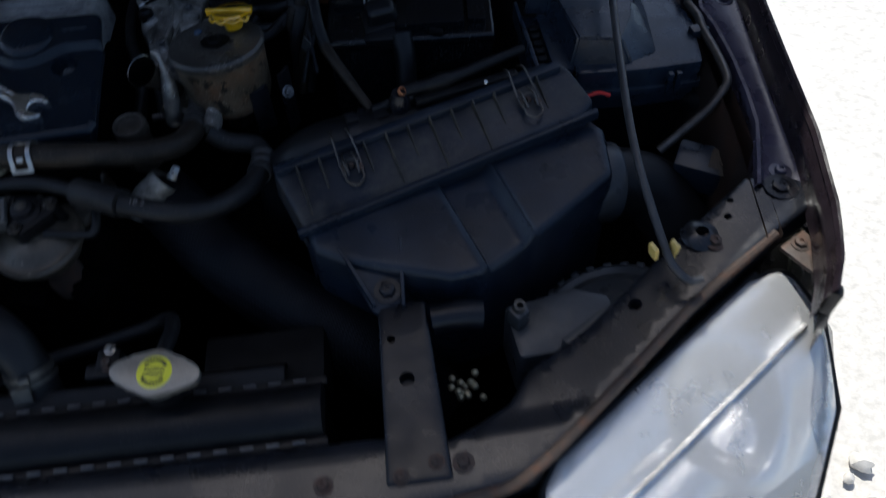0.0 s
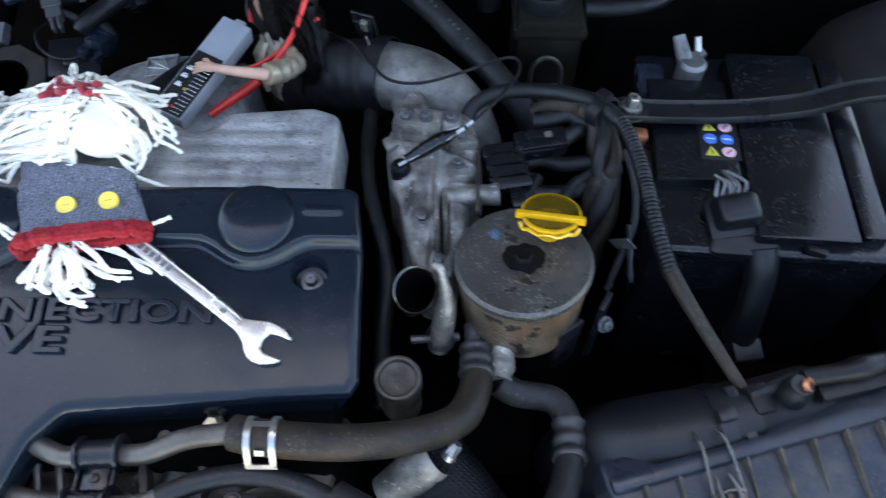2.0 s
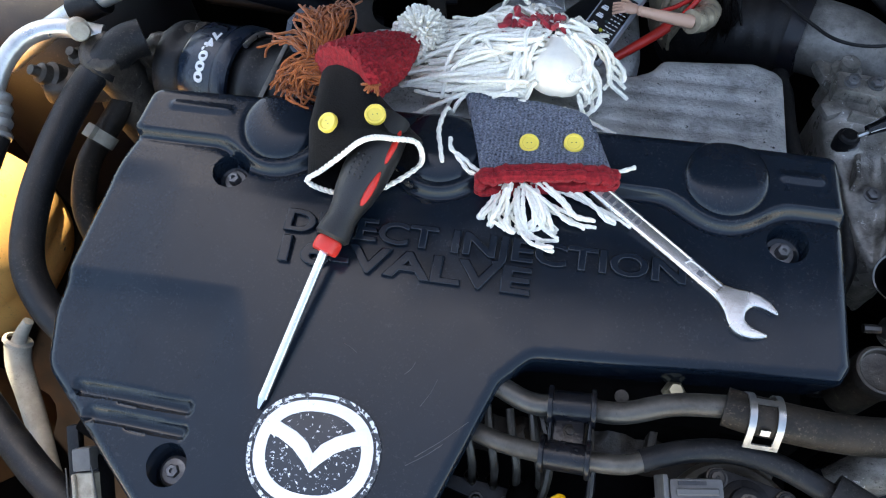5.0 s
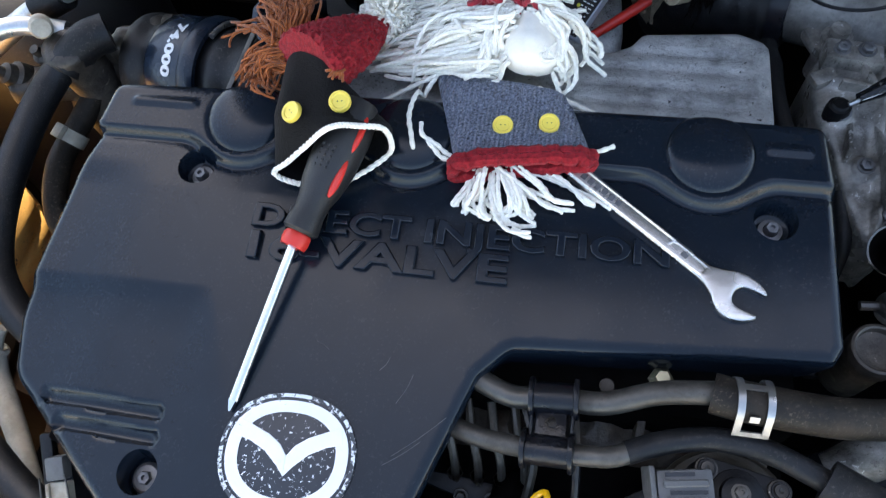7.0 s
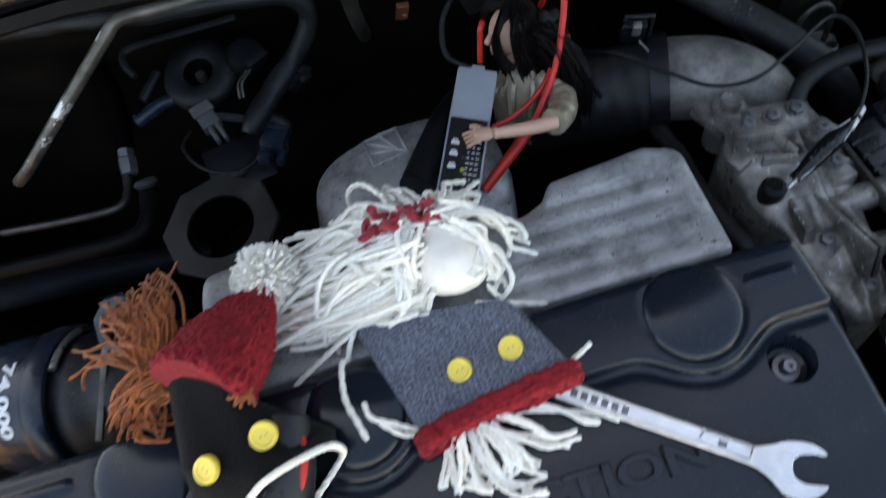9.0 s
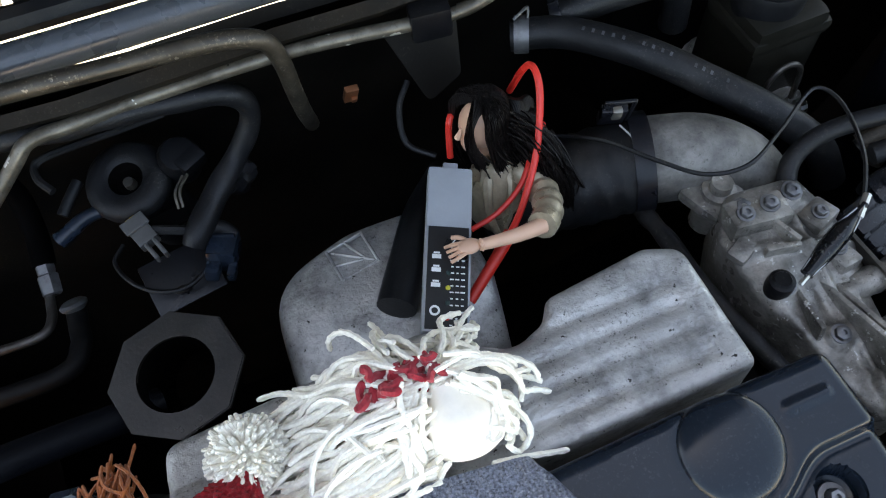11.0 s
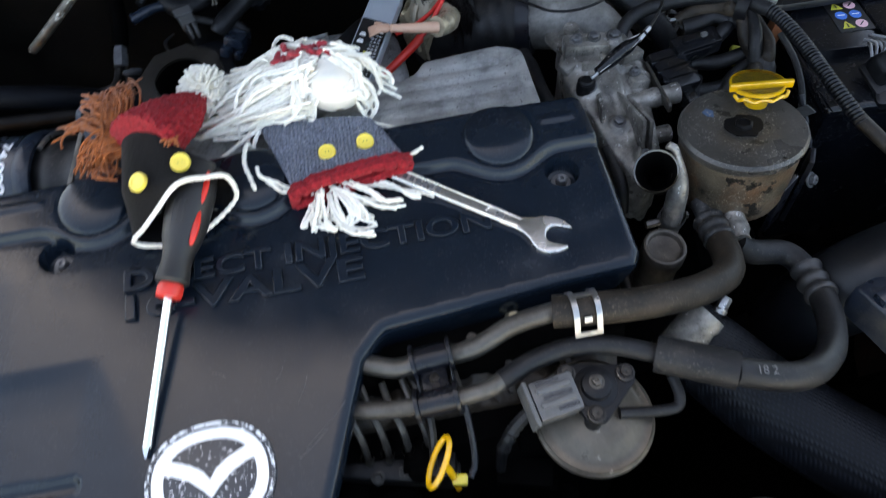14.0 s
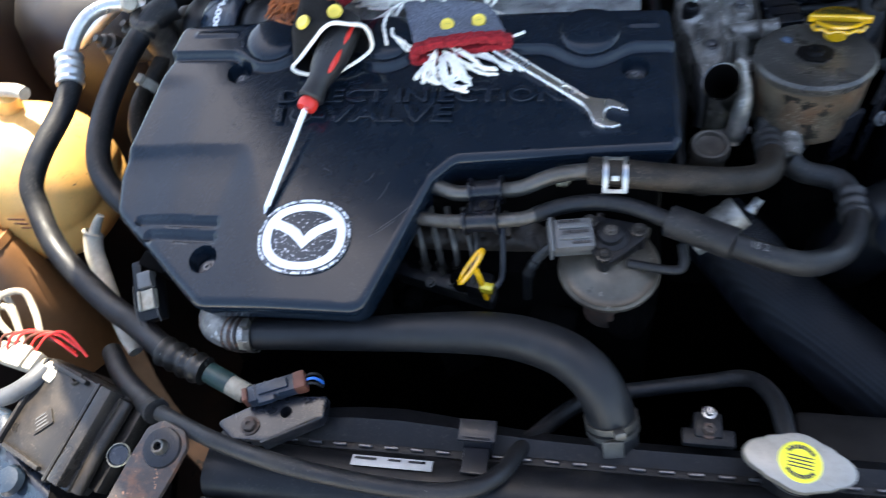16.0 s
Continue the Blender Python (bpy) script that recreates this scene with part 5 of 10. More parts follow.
        yarn(s, st, (rnd.uniform(-1, 1), rnd.uniform(-1, 0.5), rnd.uniform(-0.3, 0.6)), rnd.uniform(0.006, 0.011), rnd, 4, 0.0021, 0.8, None, 1.8, 4)
    for p in ((0.1885, 0.0335, 0.0205), (0.2152, 0.0368, 0.0215)):
        button(s, p, (0.05, -0.30, 1), 0.0061, 5, 6)
    tagged(new("puppet_doll", s.mesh("puppet_doll", ("grey_knit", "red_knit", "white_yarn", "cream_felt", "red_yarn", "button_yellow", "panel_black"))),
           "grey knitted puppet doll with white wool hair, button eyes", "doll")


def black_toy():
    rnd = random.Random(8)
    s = Shape()
    # black knitted hood that sits over the screwdriver grip, its mouth open to the front
    N = 36
    # mouth rim: from the low corner over the grip and back below
    mouth = [(0.0564, -0.0072, 0.0113), (0.0680, -0.0065, 0.0235), (0.0820, -0.0040, 0.0375), (0.0930, -0.0005, 0.0475), (0.1020, 0.0020, 0.0505), (0.1120, 0.0065, 0.0455),
             (0.1235, 0.0100, 0.0405), (0.1265, 0.0115, 0.0270), (0.1225, 0.0110, 0.0135), (0.1040, -0.0035, 0.0085), (0.0860, -0.0085, 0.0050), (0.0694, -0.0100, 0.0070)]
    rim = []
    for k in range(N):
        t = k / N * len(mouth)
        i = int(t)
        ext = [mouth[(i + q) % len(mouth)] for q in (-1, 0, 1, 2)]
        a, b, c, d = (Vector(e) for e in ext)
        f = t - i
        rim.append(0.5 * ((2 * b) + (c - a) * f + (2 * a - 5 * b + 4 * c - d) * f * f + (3 * b - a - 3 * c + d) * f ** 3))
    mid_c = Vector((0.0880, 0.0170, 0.0215))
    top_c = Vector((0.0700, 0.0570, 0.0330))
    hat_side = Vector((0.0260, -0.0180, 0.0110))
    rings = []
    for j in range(15):
        t = j / 14
        ring = []
        for i in range(N):
            r0 = rim[i]
            a = math.pi - 2 * math.pi * i / N
            full = mid_c + Vector((0.0365 * math.cos(a), 0.006 * math.cos(2 * a), 0.0235 * math.sin(a)))
            end = top_c + hat_side * (0.88 * math.cos(a)) + Vector((0.0, 0.0, 0.0120 * math.sin(a)))
            if t < 0.45:
                q = t / 0.45
                p = r0.lerp(full, q * q * (3 - 2 * q))
            else:
                q = (t - 0.45) / 0.55
                p = full.lerp(end, q * q * (3 - 2 * q))
            p = p + Vector((0, 0, 0.0020 * math.sin(a * 5 + t * 3) * t * (1 - t) * 3 + 0.0012 * noise.noise(p * 90) * (1 - t)))
            p.z = max(p.z, rest_height(p.x, p.y) + 0.0008)
            ring.append(p)
        rings.append(ring)
    loft(s, rings, 0)
    # plied white wool sewn round the mouth
    edge = catmull(rim + rim[:1], 6)
    for k in (0, 1):
        ply = []
        for i, p in enumerate(edge):
            d = (edge[min(i + 1, len(edge) - 1)] - edge[max(i - 1, 0)]).normalized()
            u_ = d.orthogonal().normalized()
            a = i * 0.9 + k * math.pi
            ply.append(p + (u_ * math.cos(a) + d.cross(u_) * math.sin(a)) * 0.0008 + Vector((0, -0.0006, 0.0002)))
        s.tube(ply, 0.0011, 6, 0, mi=1, closed=True)
    # red boucle cone hat, pressed flat, with a white pompom
    h_l, h_r, tip = Vector((0.0425, 0.0750, 0.0280)), Vector((0.0960, 0.0400, 0.0490)), Vector((0.1045, 0.1090, 0.0235))
    base = (h_l + h_r) / 2
    wide = (h_r - h_l) / 2
    ax = tip - base
    flat = wide.cross(ax).normalized()
    hat_v, hat_f, NR, NA = [], [], 72, 150
    for j in range(NR + 1):
        t = j / NR
        w = (1 - t) * 1.0 + 0.23 * math.sin(math.pi * min(1.0, t * 0.96)) ** 0.8
        if t > 0.9:
            w *= math.sqrt(max(0.0, 1 - ((t - 0.9) / 0.1) ** 2))
        if t < 0.05:
            w *= 0.9 + 2.0 * t
        for i in range(NA):
            a = 2 * math.pi * i / NA
            bulge = 0.004 * math.cos(a) ** 2 * (1 - t)
            p = base + ax * (t * 1.03) + wide * (math.cos(a) * w * 0.97) + flat * (math.sin(a) * (0.0165 * w + 0.002)) - ax.normalized() * bulge * (1 if t < 0.3 else 0)
            o = (wide.normalized() * math.cos(a) + flat * math.sin(a))
            p = p + o * (0.0012 * noise.noise(p * 150) + 0.0017 * noise.noise(p * 430) + 0.0014 * noise.noise(p * 850)) * min(1.0, w * 2)
            hat_v.append(tuple(p))
    for j in range(NR):
        for i in range(NA):
            k = (i + 1) % NA
            hat_f.append((j * NA + i, j * NA + k, (j + 1) * NA + k, (j + 1) * NA + i))
    hat_f.append(tuple(range(NA))[::-1])
    s.add(hat_v, hat_f, None, 2)
    P0 = Vector((0.1050, 0.1135, 0.0235))
    for i in range(640):
        d = Vector((rnd.gauss(0, 1), rnd.gauss(0, 1), rnd.gauss(0, 1))).normalized()
        yarn(s, P0 + d * 0.004, d, rnd.uniform(0.0130, 0.0165), rnd, 1, 0.0011, 0.2, rest_height, 0.3, 3)
    s.ball((0.012, 0.012, 0.011), pose(*P0), 14, 1)
    # crinkled rust-orange wool hair in two hanks
    for guide, count, root, tip in (
            ([(0.047, 0.075, 0.029), (0.043, 0.090, 0.036), (0.035, 0.106, 0.033), (0.027, 0.121, 0.022)], 70, 0.0040, 0.0062),
            ([(0.048, 0.077, 0.029), (0.051, 0.095, 0.037), (0.049, 0.112, 0.033), (0.043, 0.128, 0.022)], 60, 0.0040, 0.0055),
            ([(0.046, 0.074, 0.029), (0.030, 0.086, 0.032), (0.013, 0.096, 0.022), (0.001, 0.098, 0.012)], 12, 0.0032, 0.0055),
            ([(0.049, 0.070, 0.026), (0.039, 0.071, 0.028), (0.029, 0.068, 0.022), (0.023, 0.060, 0.009)], 90, 0.0046, 0.0052),
            ([(0.050, 0.067, 0.024), (0.038, 0.063, 0.021), (0.035, 0.054, 0.013), (0.044, 0.050, 0.010)], 16, 0.0040, 0.0050)):
        lock(s, guide, count, rnd, 3, 0.00085, root, tip, rest_height, 0.0040, (0.72, 1.06), 3, 5)
    for i in range(10):
        st = h_r + Vector((rnd.uniform(-0.008, 0.001), rnd.uniform(0.0, 0.003), 0.001))
        yarn(s, st, (rnd.uniform(-0.6, 0.3), rnd.uniform(-1.0, -0.3), 0.1), 0.006, rnd, 3, 0.0009, 0.9, None, 1.0, 3)
    for p, d in (((0.0700, 0.0150, 0.0412), (-0.40, -0.30, 1)), ((0.0980, 0.0205, 0.0470), (0.10, -0.40, 1))):
        button(s, p, d, 0.0064, 4, 5)
    tagged(new("puppet_doll", s.mesh("puppet_doll", ("black_knit", "white_yarn", "red_knit", "orange_yarn", "button_yellow", "panel_black"))),
           "black knitted puppet doll with red cone hat, orange hair", "doll")


grey_toy()
black_toy()


def fashion_doll():
    rnd = random.Random(2)
    s = Shape()
    H = Vector((0.2825, 0.2555, 0.0060))
    # head with a plain brow, nose and chin turned to one side
    s.ball((0.0125, 0.0130, 0.0170), pose(*H, 0, 0, 10), 24, 0)
    s.ball((0.0060, 0.0070, 0.0065), pose(H.x - 0.0070, H.y - 0.0020, H.z - 0.0105), 14, 0)
    s.tube([(H.x - 0.0118, H.y - 0.0015, H.z + 0.0040), (H.x - 0.0150, H.y - 0.0020, H.z - 0.0030)], lambda t: 0.0010 + 0.0013 * t, 8, 3, mi=0)
    s.tube([(0.285, 0.252, -0.006), (0.287, 0.246, -0.022)], 0.0058, 12, 3, mi=0)
    # jacket: body, lapels, folded-up sleeve
    s.ball((0.0235, 0.0165, 0.0340), pose(0.2880, 0.2360, -0.0450, -16), 22, 1, 0.22, 12)
    for pts in ([(0.281, 0.240, -0.018), (0.275, 0.228, -0.026), (0.273, 0.219, -0.040), (0.276, 0.214, -0.055)], [(0.294, 0.238, -0.018), (0.290, 0.225, -0.026), (0.284, 0.217, -0.040)]):
        s.tube(pts, lambda t: 0.0042 * (1 - 0.5 * t), 8, 4, mi=1)
    s.tube([(0.301, 0.232, -0.022), (0.3045, 0.213, -0.021), (0.300, 0.196, -0.014), (0.2915, 0.1845, -0.0075)], lambda t: 0.0100 - 0.0018 * t + 0.0008 * math.sin(t * 34), 14, 7, mi=1)
    s.tube([(0.2940, 0.1870, -0.0090), (0.2890, 0.1825, -0.0062)], 0.0088, 14, 2, mi=1)
    # bare forearm and open palm with fingers
    s.tube([(0.2900, 0.1830, -0.0070), (0.2720, 0.1810, -0.0030), (0.2500, 0.1825, -0.0005)], lambda t: 0.0050 - 0.0017 * t, 12, 5, mi=0)
    s.lathe([(0.0034, -0.0008), (0.0040, 0.0), (0.0034, 0.0008)], aim((0.2515, 0.1824, -0.0006), (-1, 0.06, 0.1)), 12, 0)
    s.ball((0.0070, 0.0050, 0.0030), pose(0.2450, 0.1845, -0.0010, 0, 0, -8), 14, 0)
    for k in range(4):
        s.tube([(0.2420, 0.1815 + k * 0.0021, -0.0008), (0.2370, 0.1805 + k * 0.0030, -0.0016), (0.2325, 0.1808 + k * 0.0034, -0.0040)], lambda t: 0.0014 - 0.0004 * t, 7, 3, mi=0)
    s.tube([(0.2455, 0.1880, -0.0010), (0.2415, 0.1925, -0.0012), (0.2385, 0.1945, -0.0028)], 0.0014, 7, 3, mi=0)
    # long dark hair: a cap, then locks that part round the face
    crown = H + Vector((0.0050, 0.0040, 0.0190))
    s.ball((0.0140, 0.0150, 0.0150), pose(H.x + 0.0075, H.y + 0.0050, H.z + 0.0045), 20, 2, 0.10, 8)
    s.ball((0.0205, 0.0170, 0.0300), pose(0.3040, 0.2540, -0.0180, -10, 10), 20, 2, 0.20, 9)
    s.ball((0.0180, 0.0140, 0.0240), pose(0.3180, 0.2440, -0.0420, -20, 20), 18, 2, 0.20, 9)
    for i in range(1150):
        a = rnd.uniform(-98, 140) if rnd.random() < 0.965 else rnd.uniform(216, 236)
        fringe = a > 180
        ca, sa = math.cos(radians(a)), math.sin(radians(a))
        out = rnd.uniform(0.0, 0.004)
        side = H + Vector((ca * (0.0148 + out), sa * (0.0155 + out), rnd.uniform(-0.002, 0.006)))
        L = rnd.uniform(0.018, 0.034) if fringe else rnd.uniform(0.030, 0.078)
        sweep = Vector((0.010, -0.004, 0)) if fringe else Vector((0.012 + 0.010 * rnd.random(), -0.006 * rnd.random(), 0))
        mid = side + Vector((ca, sa, 0)) * 0.003 + sweep * 0.3 + Vector((0, 0, -L * 0.5))
        tip = side + Vector((ca, sa, 0)) * rnd.uniform(-0.002, 0.006) + sweep + Vector((0, 0, -L))
        if fringe:
            mid = mid + Vector((0.002, 0.001, 0))
        s.tube([crown + Vector((rnd.uniform(-0.004, 0.006), rnd.uniform(-0.004, 0.006), 0)), H.lerp(side, 0.85) + Vector((0, 0, 0.013)), side, mid, tip], 0.0006, 3, 3, mi=2)
    for i in range(420):
        st = H + Vector((rnd.uniform(0.004, 0.020), rnd.uniform(-0.014, 0.008), rnd.uniform(-0.010, 0.008)))
        e = Vector((rnd.uniform(0.308, 0.330), rnd.uniform(0.208, 0.238), rnd.uniform(-0.040, -0.018)))
        m_ = st.lerp(e, 0.5) + Vector((rnd.uniform(-0.003, 0.006), rnd.uniform(-0.004, 0.004), rnd.uniform(0.004, 0.014)))
        s.tube([st, m_, e, e + Vector((rnd.uniform(-0.004, 0.006), rnd.uniform(-0.008, 0.002), rnd.uniform(-0.020, -0.008)))], 0.0006, 3, 3, mi=2)
    tagged(new("doll", s.mesh("doll", ("doll_skin", "doll_jacket", "doll_hair"))), "long-haired dark fashion doll in a beige jacket", "doll")


fashion_doll()

# ---- battery tester held by the doll ----
ts = thing("battery_tester", "grey handheld battery tester with a black printed panel", "tester", (0.22, 0.17, -0.04))
T0, T1 = Vector((0.2145, 0.1480, -0.0150)), Vector((0.2570, 0.2400, -0.0030))
ty = (T1 - T0).normalized()
tz = Vector((-0.10, -0.55, 0.80))
tz = (tz - ty * tz.dot(ty)).normalized()
tx = ty.cross(tz)
TM = Matrix((tx, ty, tz)).transposed().to_4x4()
TM.translation = T0
TL = (T1 - T0).length
part("case", Shape().box((0.0265, TL, 0.016), TM @ pose(0, TL / 2, -0.008), 0.002), "tester_grey", ts)
part("nose", Shape().box((0.009, 0.006, 0.009), TM @ pose(0, TL + 0.002, -0.008), 0.001), "tester_grey", ts)
panel = part("panel", Shape().box((0.0235, TL * 0.60, 0.0008), TM @ pose(0, TL * 0.315, 0.0003), 0.0003, 1), "panel_black", ts, "black printed panel")
pr = Shape()
rnd_ = random.Random(4)
for i in range(13):
    y = 0.004 + i * 0.0038
    for k in range(3):
        w = rnd_.uniform(0.0012, 0.0026)
        pr.box((w, 0.0007, 0.0004), TM @ pose(0.0086 - k * 0.0030, y, 0.0008), 0, 1)
for y in (0.027, 0.036, 0.044):
    pr.box((0.0052, 0.0024, 0.0004), TM @ pose(-0.0065, y, 0.0008), 0, 1)
    pr.box((0.0035, 0.0010, 0.0004), TM @ pose(-0.0065, y + 0.0022, 0.0008), 0, 1)
pr.lathe([(0.0018, 0.0008), (0.0030, 0.0008), (0.0030, 0.0011), (0.0018, 0.0011), (0.0018, 0.0008)], TM @ pose(-0.0065, 0.012, 0), 14)
part("print", pr, "white_print", panel, "white printed marks")
part("digits", text_shape("12", 0.0085, 0.0002, TM @ pose(0.0080, 0.0560, 0.0008, 0, 0, 180)), "white_print", panel)
for i, c in enumerate(("red_plastic", "green_tape", "warn_yellow", "green_tape")):
    part("lamp", Shape().lathe([(0, 0.0022), (0.0011, 0.0018), (0.0015, 0.0006)], TM @ pose(0.0005, 0.008 + i * 0.0088, 0), 12), c, panel)
lead = thing("test_lead", "red insulated test lead looped over the doll", "test lead", (0.26, 0.19, -0.03))
part("wire", Shape().tube([(0.2625, 0.2560, -0.016), (0.2650, 0.2620, -0.002), (0.2680, 0.2660, 0.008), (0.2800, 0.2800, 0.004), (0.3000, 0.2900, -0.010)], 0.0022, 8), "red_wire", lead)
part("wire", Shape().tube([(0.3120, 0.2760, 0.000), (0.3180, 0.2690, 0.024), (0.3205, 0.2630, 0.030), (0.3195, 0.2520, 0.026), (0.3140, 0.2390, 0.014), (0.3040, 0.2230, -0.003), (0.2860, 0.2040, -0.020), (0.2740, 0.1950, -0.027)], 0.0022, 8), "red_wire", lead)
part("wire", Shape().tube([(0.3220, 0.2480, -0.006), (0.3100, 0.2360, -0.006), (0.2930, 0.2180, -0.014), (0.2740, 0.2100, -0.022), (0.2560, 0.2090, -0.028)], 0.0018, 8), "red_wire", lead)
part("plug", Shape().tube([(0.2760, 0.1965, -0.026), (0.2640, 0.1880, -0.031), (0.2380, 0.1710, -0.040)], lambda t: 0.0042 - 0.0008 * t, 10, 4), "red_plastic", lead, "red plastic plug")
bl = thing("croc_lead", "thin black lead with a crocodile clip on a bolt", "test lead", (0.40, 0.10, -0.01))
part("wire", Shape().tube([(0.3200, 0.2600, -0.030), (0.3490, 0.2270, -0.012), (0.3690, 0.1940, -0.005), (0.3860, 0.1710, 0.000), (0.4100, 0.1650, 0.003), (0.4410, 0.1790, 0.001), (0.4780, 0.1980, -0.001), (0.4845, 0.1810, 0.001), (0.4660, 0.1420, 0.009), (0.4430, 0.1130, 0.010)], 0.0013, 6), "rubber", bl)
CLA, CLB = Vector((0.4440, 0.1140, 0.0110)), Vector((0.4010, 0.0960, -0.0045))
clip = part("clip", Shape().tube([CLA, CLA.lerp(CLB, 0.25), CLA.lerp(CLB, 0.5) + Vector((0, 0, 0.001)), CLA.lerp(CLB, 0.75), CLB], lambda t: 0.0022 + 0.0034 * sstep(0.10, 0.42, t) - 0.0020 * sstep(0.62, 1.0, t), 12, 6), "gloss_black", bl, "glossy black insulated crocodile clip")
for off in (Vector((0.0020, -0.0042, 0.0026)), Vector((-0.0022, 0.0038, 0.0030))):
    part("edge", Shape().tube([CLA.lerp(CLB, 0.10) + off * 0.4, CLA.lerp(CLB, 0.42) + off, CLA.lerp(CLB, 0.70) + off * 0.9, CLB + off * 0.6], 0.0005, 5, 4), "bright_steel", clip, "bright steel edge")
part("jaw", Shape().tube([(0.4060, 0.0970, -0.003), (0.3960, 0.0930, -0.007)], 0.0014, 6, 2), "bright_steel", clip)
part("sheath", Shape().tube([(0.4480, 0.1180, 0.012), (0.4370, 0.1090, 0.009)], 0.0022, 6, 2), "bright_steel", clip)

# ---- fuel filter ----
ff = thing("fuel_filter", "dusty metal fuel filter canister with rusty sides", "fuel filter", (0.48, 0.0, -0.07))
FM = pose(0.4800, 0.0085, 0.0040, -6, -2, 0)
part("canister", Shape().lathe([(0, -0.066), (0.030, -0.066), (0.037, -0.060), (0.040, -0.050), (0.0425, -0.012), (0.0435, -0.008)], FM, 40), "filter_side", ff, "rust-streaked sides")
part("top", Shape().lathe([(0.0435, -0.008), (0.0445, -0.005), (0.0445, -0.002), (0.0425, 0.0005), (0.030, 0.0010), (0.0128, 0.0006), (0.0112, -0.0004), (0.0085, 0.0010), (0, 0.0012)], FM, 48), "filter_metal", ff, "flat grey lid")
FC = FM @ pose(0.017, 0.019, 0.003, 0, 0, -10)
part("cap", Shape().lathe([(0.0085, 0.0), (0.0092, 0.0085), (0.0105, 0.0105)], FC, 22), "yellow_plastic", ff, "yellow plastic cap neck")
part("cap_disc", Shape().lathe([(0, 0.0118), (0.0165, 0.0118), (0.0185, 0.0124), (0.0185, 0.0140), (0.0165, 0.0140), (0, 0.0138)], FC @ pose(0, 0.0030, 0, -8), 34), "cap_glass", ff, "translucent yellow cap disc")
part("cap_rim", Shape().lathe([(0.0178, 0.0114), (0.0192, 0.0120), (0.0192, 0.0142), (0.0178, 0.0146)], FC @ pose(0, 0.0030, 0, -8), 34), "yellow_plastic", ff, "yellow cap rim")
ycb = Shape()
ycb.box((0.0440, 0.0034, 0.0062), FC @ pose(0, -0.0020, 0.0165), 0.0012)
ycb.tube([tuple(FC @ Vector((0.0185 * math.cos(a), -0.0040 - 0.0085 * math.sin(a), 0.0110 + 0.0010 * math.sin(a * 9)))) for a in np.linspace(0.12, 3.02, 26)], 0.0015, 7, 2)
part("handle", ycb, "yellow_plastic", ff, "yellow plastic cap handle")
part("smear", Shape().prism([(0.0, 0.0), (0.004, -0.002), (0.006, 0.004), (0.002, 0.008), (-0.002, 0.005)], 0.0006, 0.0012, FM @ pose(-0.020, 0.016, 0.0006), 0), "blue_smear", ff, "blue paint dab")
part("bracket", Shape().box((0.020, 0.004, 0.05), pose(0.512, -0.022, -0.055, 0, 0, 35), 0.001), "dark_steel", ff)
stain = [(0.0135 * (1 + 0.22 * noise.noise(Vector((math.cos(a) * 2, math.sin(a) * 2, 4)))) * math.cos(a), 0.0115 * (1 + 0.3 * noise.noise(Vector((math.cos(a) * 2, math.sin(a) * 2, 7)))) * math.sin(a)) for a in np.linspace(0, 2 * math.pi, 40, endpoint=False)]
part("stain", Shape().prism(stain, 0.0004, 0.0016, FM, 0), "flange_steel", ff, "dark oily stain")
part("bolt", Shape().lathe([(0.0068, 0.0012), (0.0064, 0.0030), (0.0048, 0.0040), (0.0046, 0.0028), (0, 0.0026)], FM, 6), "flange_steel", ff)
part("drain", Shape().lathe([(0, -0.020), (0.012, -0.018), (0.013, -0.004), (0.017, 0.0), (0.017, 0.006)], FM @ pose(0, 0, -0.072), 18), "black_plastic", ff)
part("fitting", Shape().tube([(0.4660, -0.0520, -0.048), (0.4680, -0.0400, -0.046), (0.4700, -0.0260, -0.042)], 0.0085, 12, 3, ripple=(0.0010, 0.006)), "cast_metal", ff)

# ---- coolant and fuel hoses at the front of the engine ----
def hose(name, label, pts, r, mat="rubber", cat="hose", n=14, ripple=None, base=None, per=8):
    h = thing(name, label, cat, base or pts[len(pts) // 2])
    part("tube", Shape().tube(pts, r, n, per, ripple=ripple), mat, h)
    return h


hose("coolant_pipe", "dull steel coolant pipe bolted below the cover edge", [(0.175, -0.098, -0.032), (0.190, -0.105, -0.027), (0.211, -0.113, -0.026), (0.233, -0.1115, -0.024), (0.259, -0.113, -0.019), (0.287, -0.106, -0.011), (0.318, -0.103, -0.008)], 0.0062, "steel_pipe", "pipe")
hose("coolant_pipe", "thin dull steel coolant pipe bolted below the cover edge", [(0.154, -0.118, -0.045), (0.172, -0.128, -0.037), (0.200, -0.137, -0.031), (0.233, -0.140, -0.026), (0.262, -0.140, -0.022), (0.276, -0.135, -0.021)], 0.0055, "steel_pipe", "pipe")
pc = thing("pipe_clamp", "black two-part plastic pipe clamp with a bolt", "pipe clamp", (0.234, -0.125, -0.04))
for ca, cb, cr in ((Vector((0.2215, -0.1125, -0.0248)), Vector((0.2455, -0.1118, -0.0222)), 0.0086), (Vector((0.2200, -0.1395, -0.0280)), Vector((0.2450, -0.1402, -0.0242)), 0.0082)):
    ln_ = (cb - ca).length
    part("saddle", Shape().lathe([(cr - 0.002, -0.0012), (cr + 0.0022, -0.0010), (cr + 0.0026, 0.0002), (cr + 0.0022, 0.0014), (cr, 0.0018), (cr, ln_ - 0.0018), (cr + 0.0022, ln_ - 0.0014), (cr + 0.0026, ln_ - 0.0002), (cr + 0.0022, ln_ + 0.0010), (cr - 0.002, ln_ + 0.0012)], aim(ca, cb - ca), 30), "clamp_black", pc)
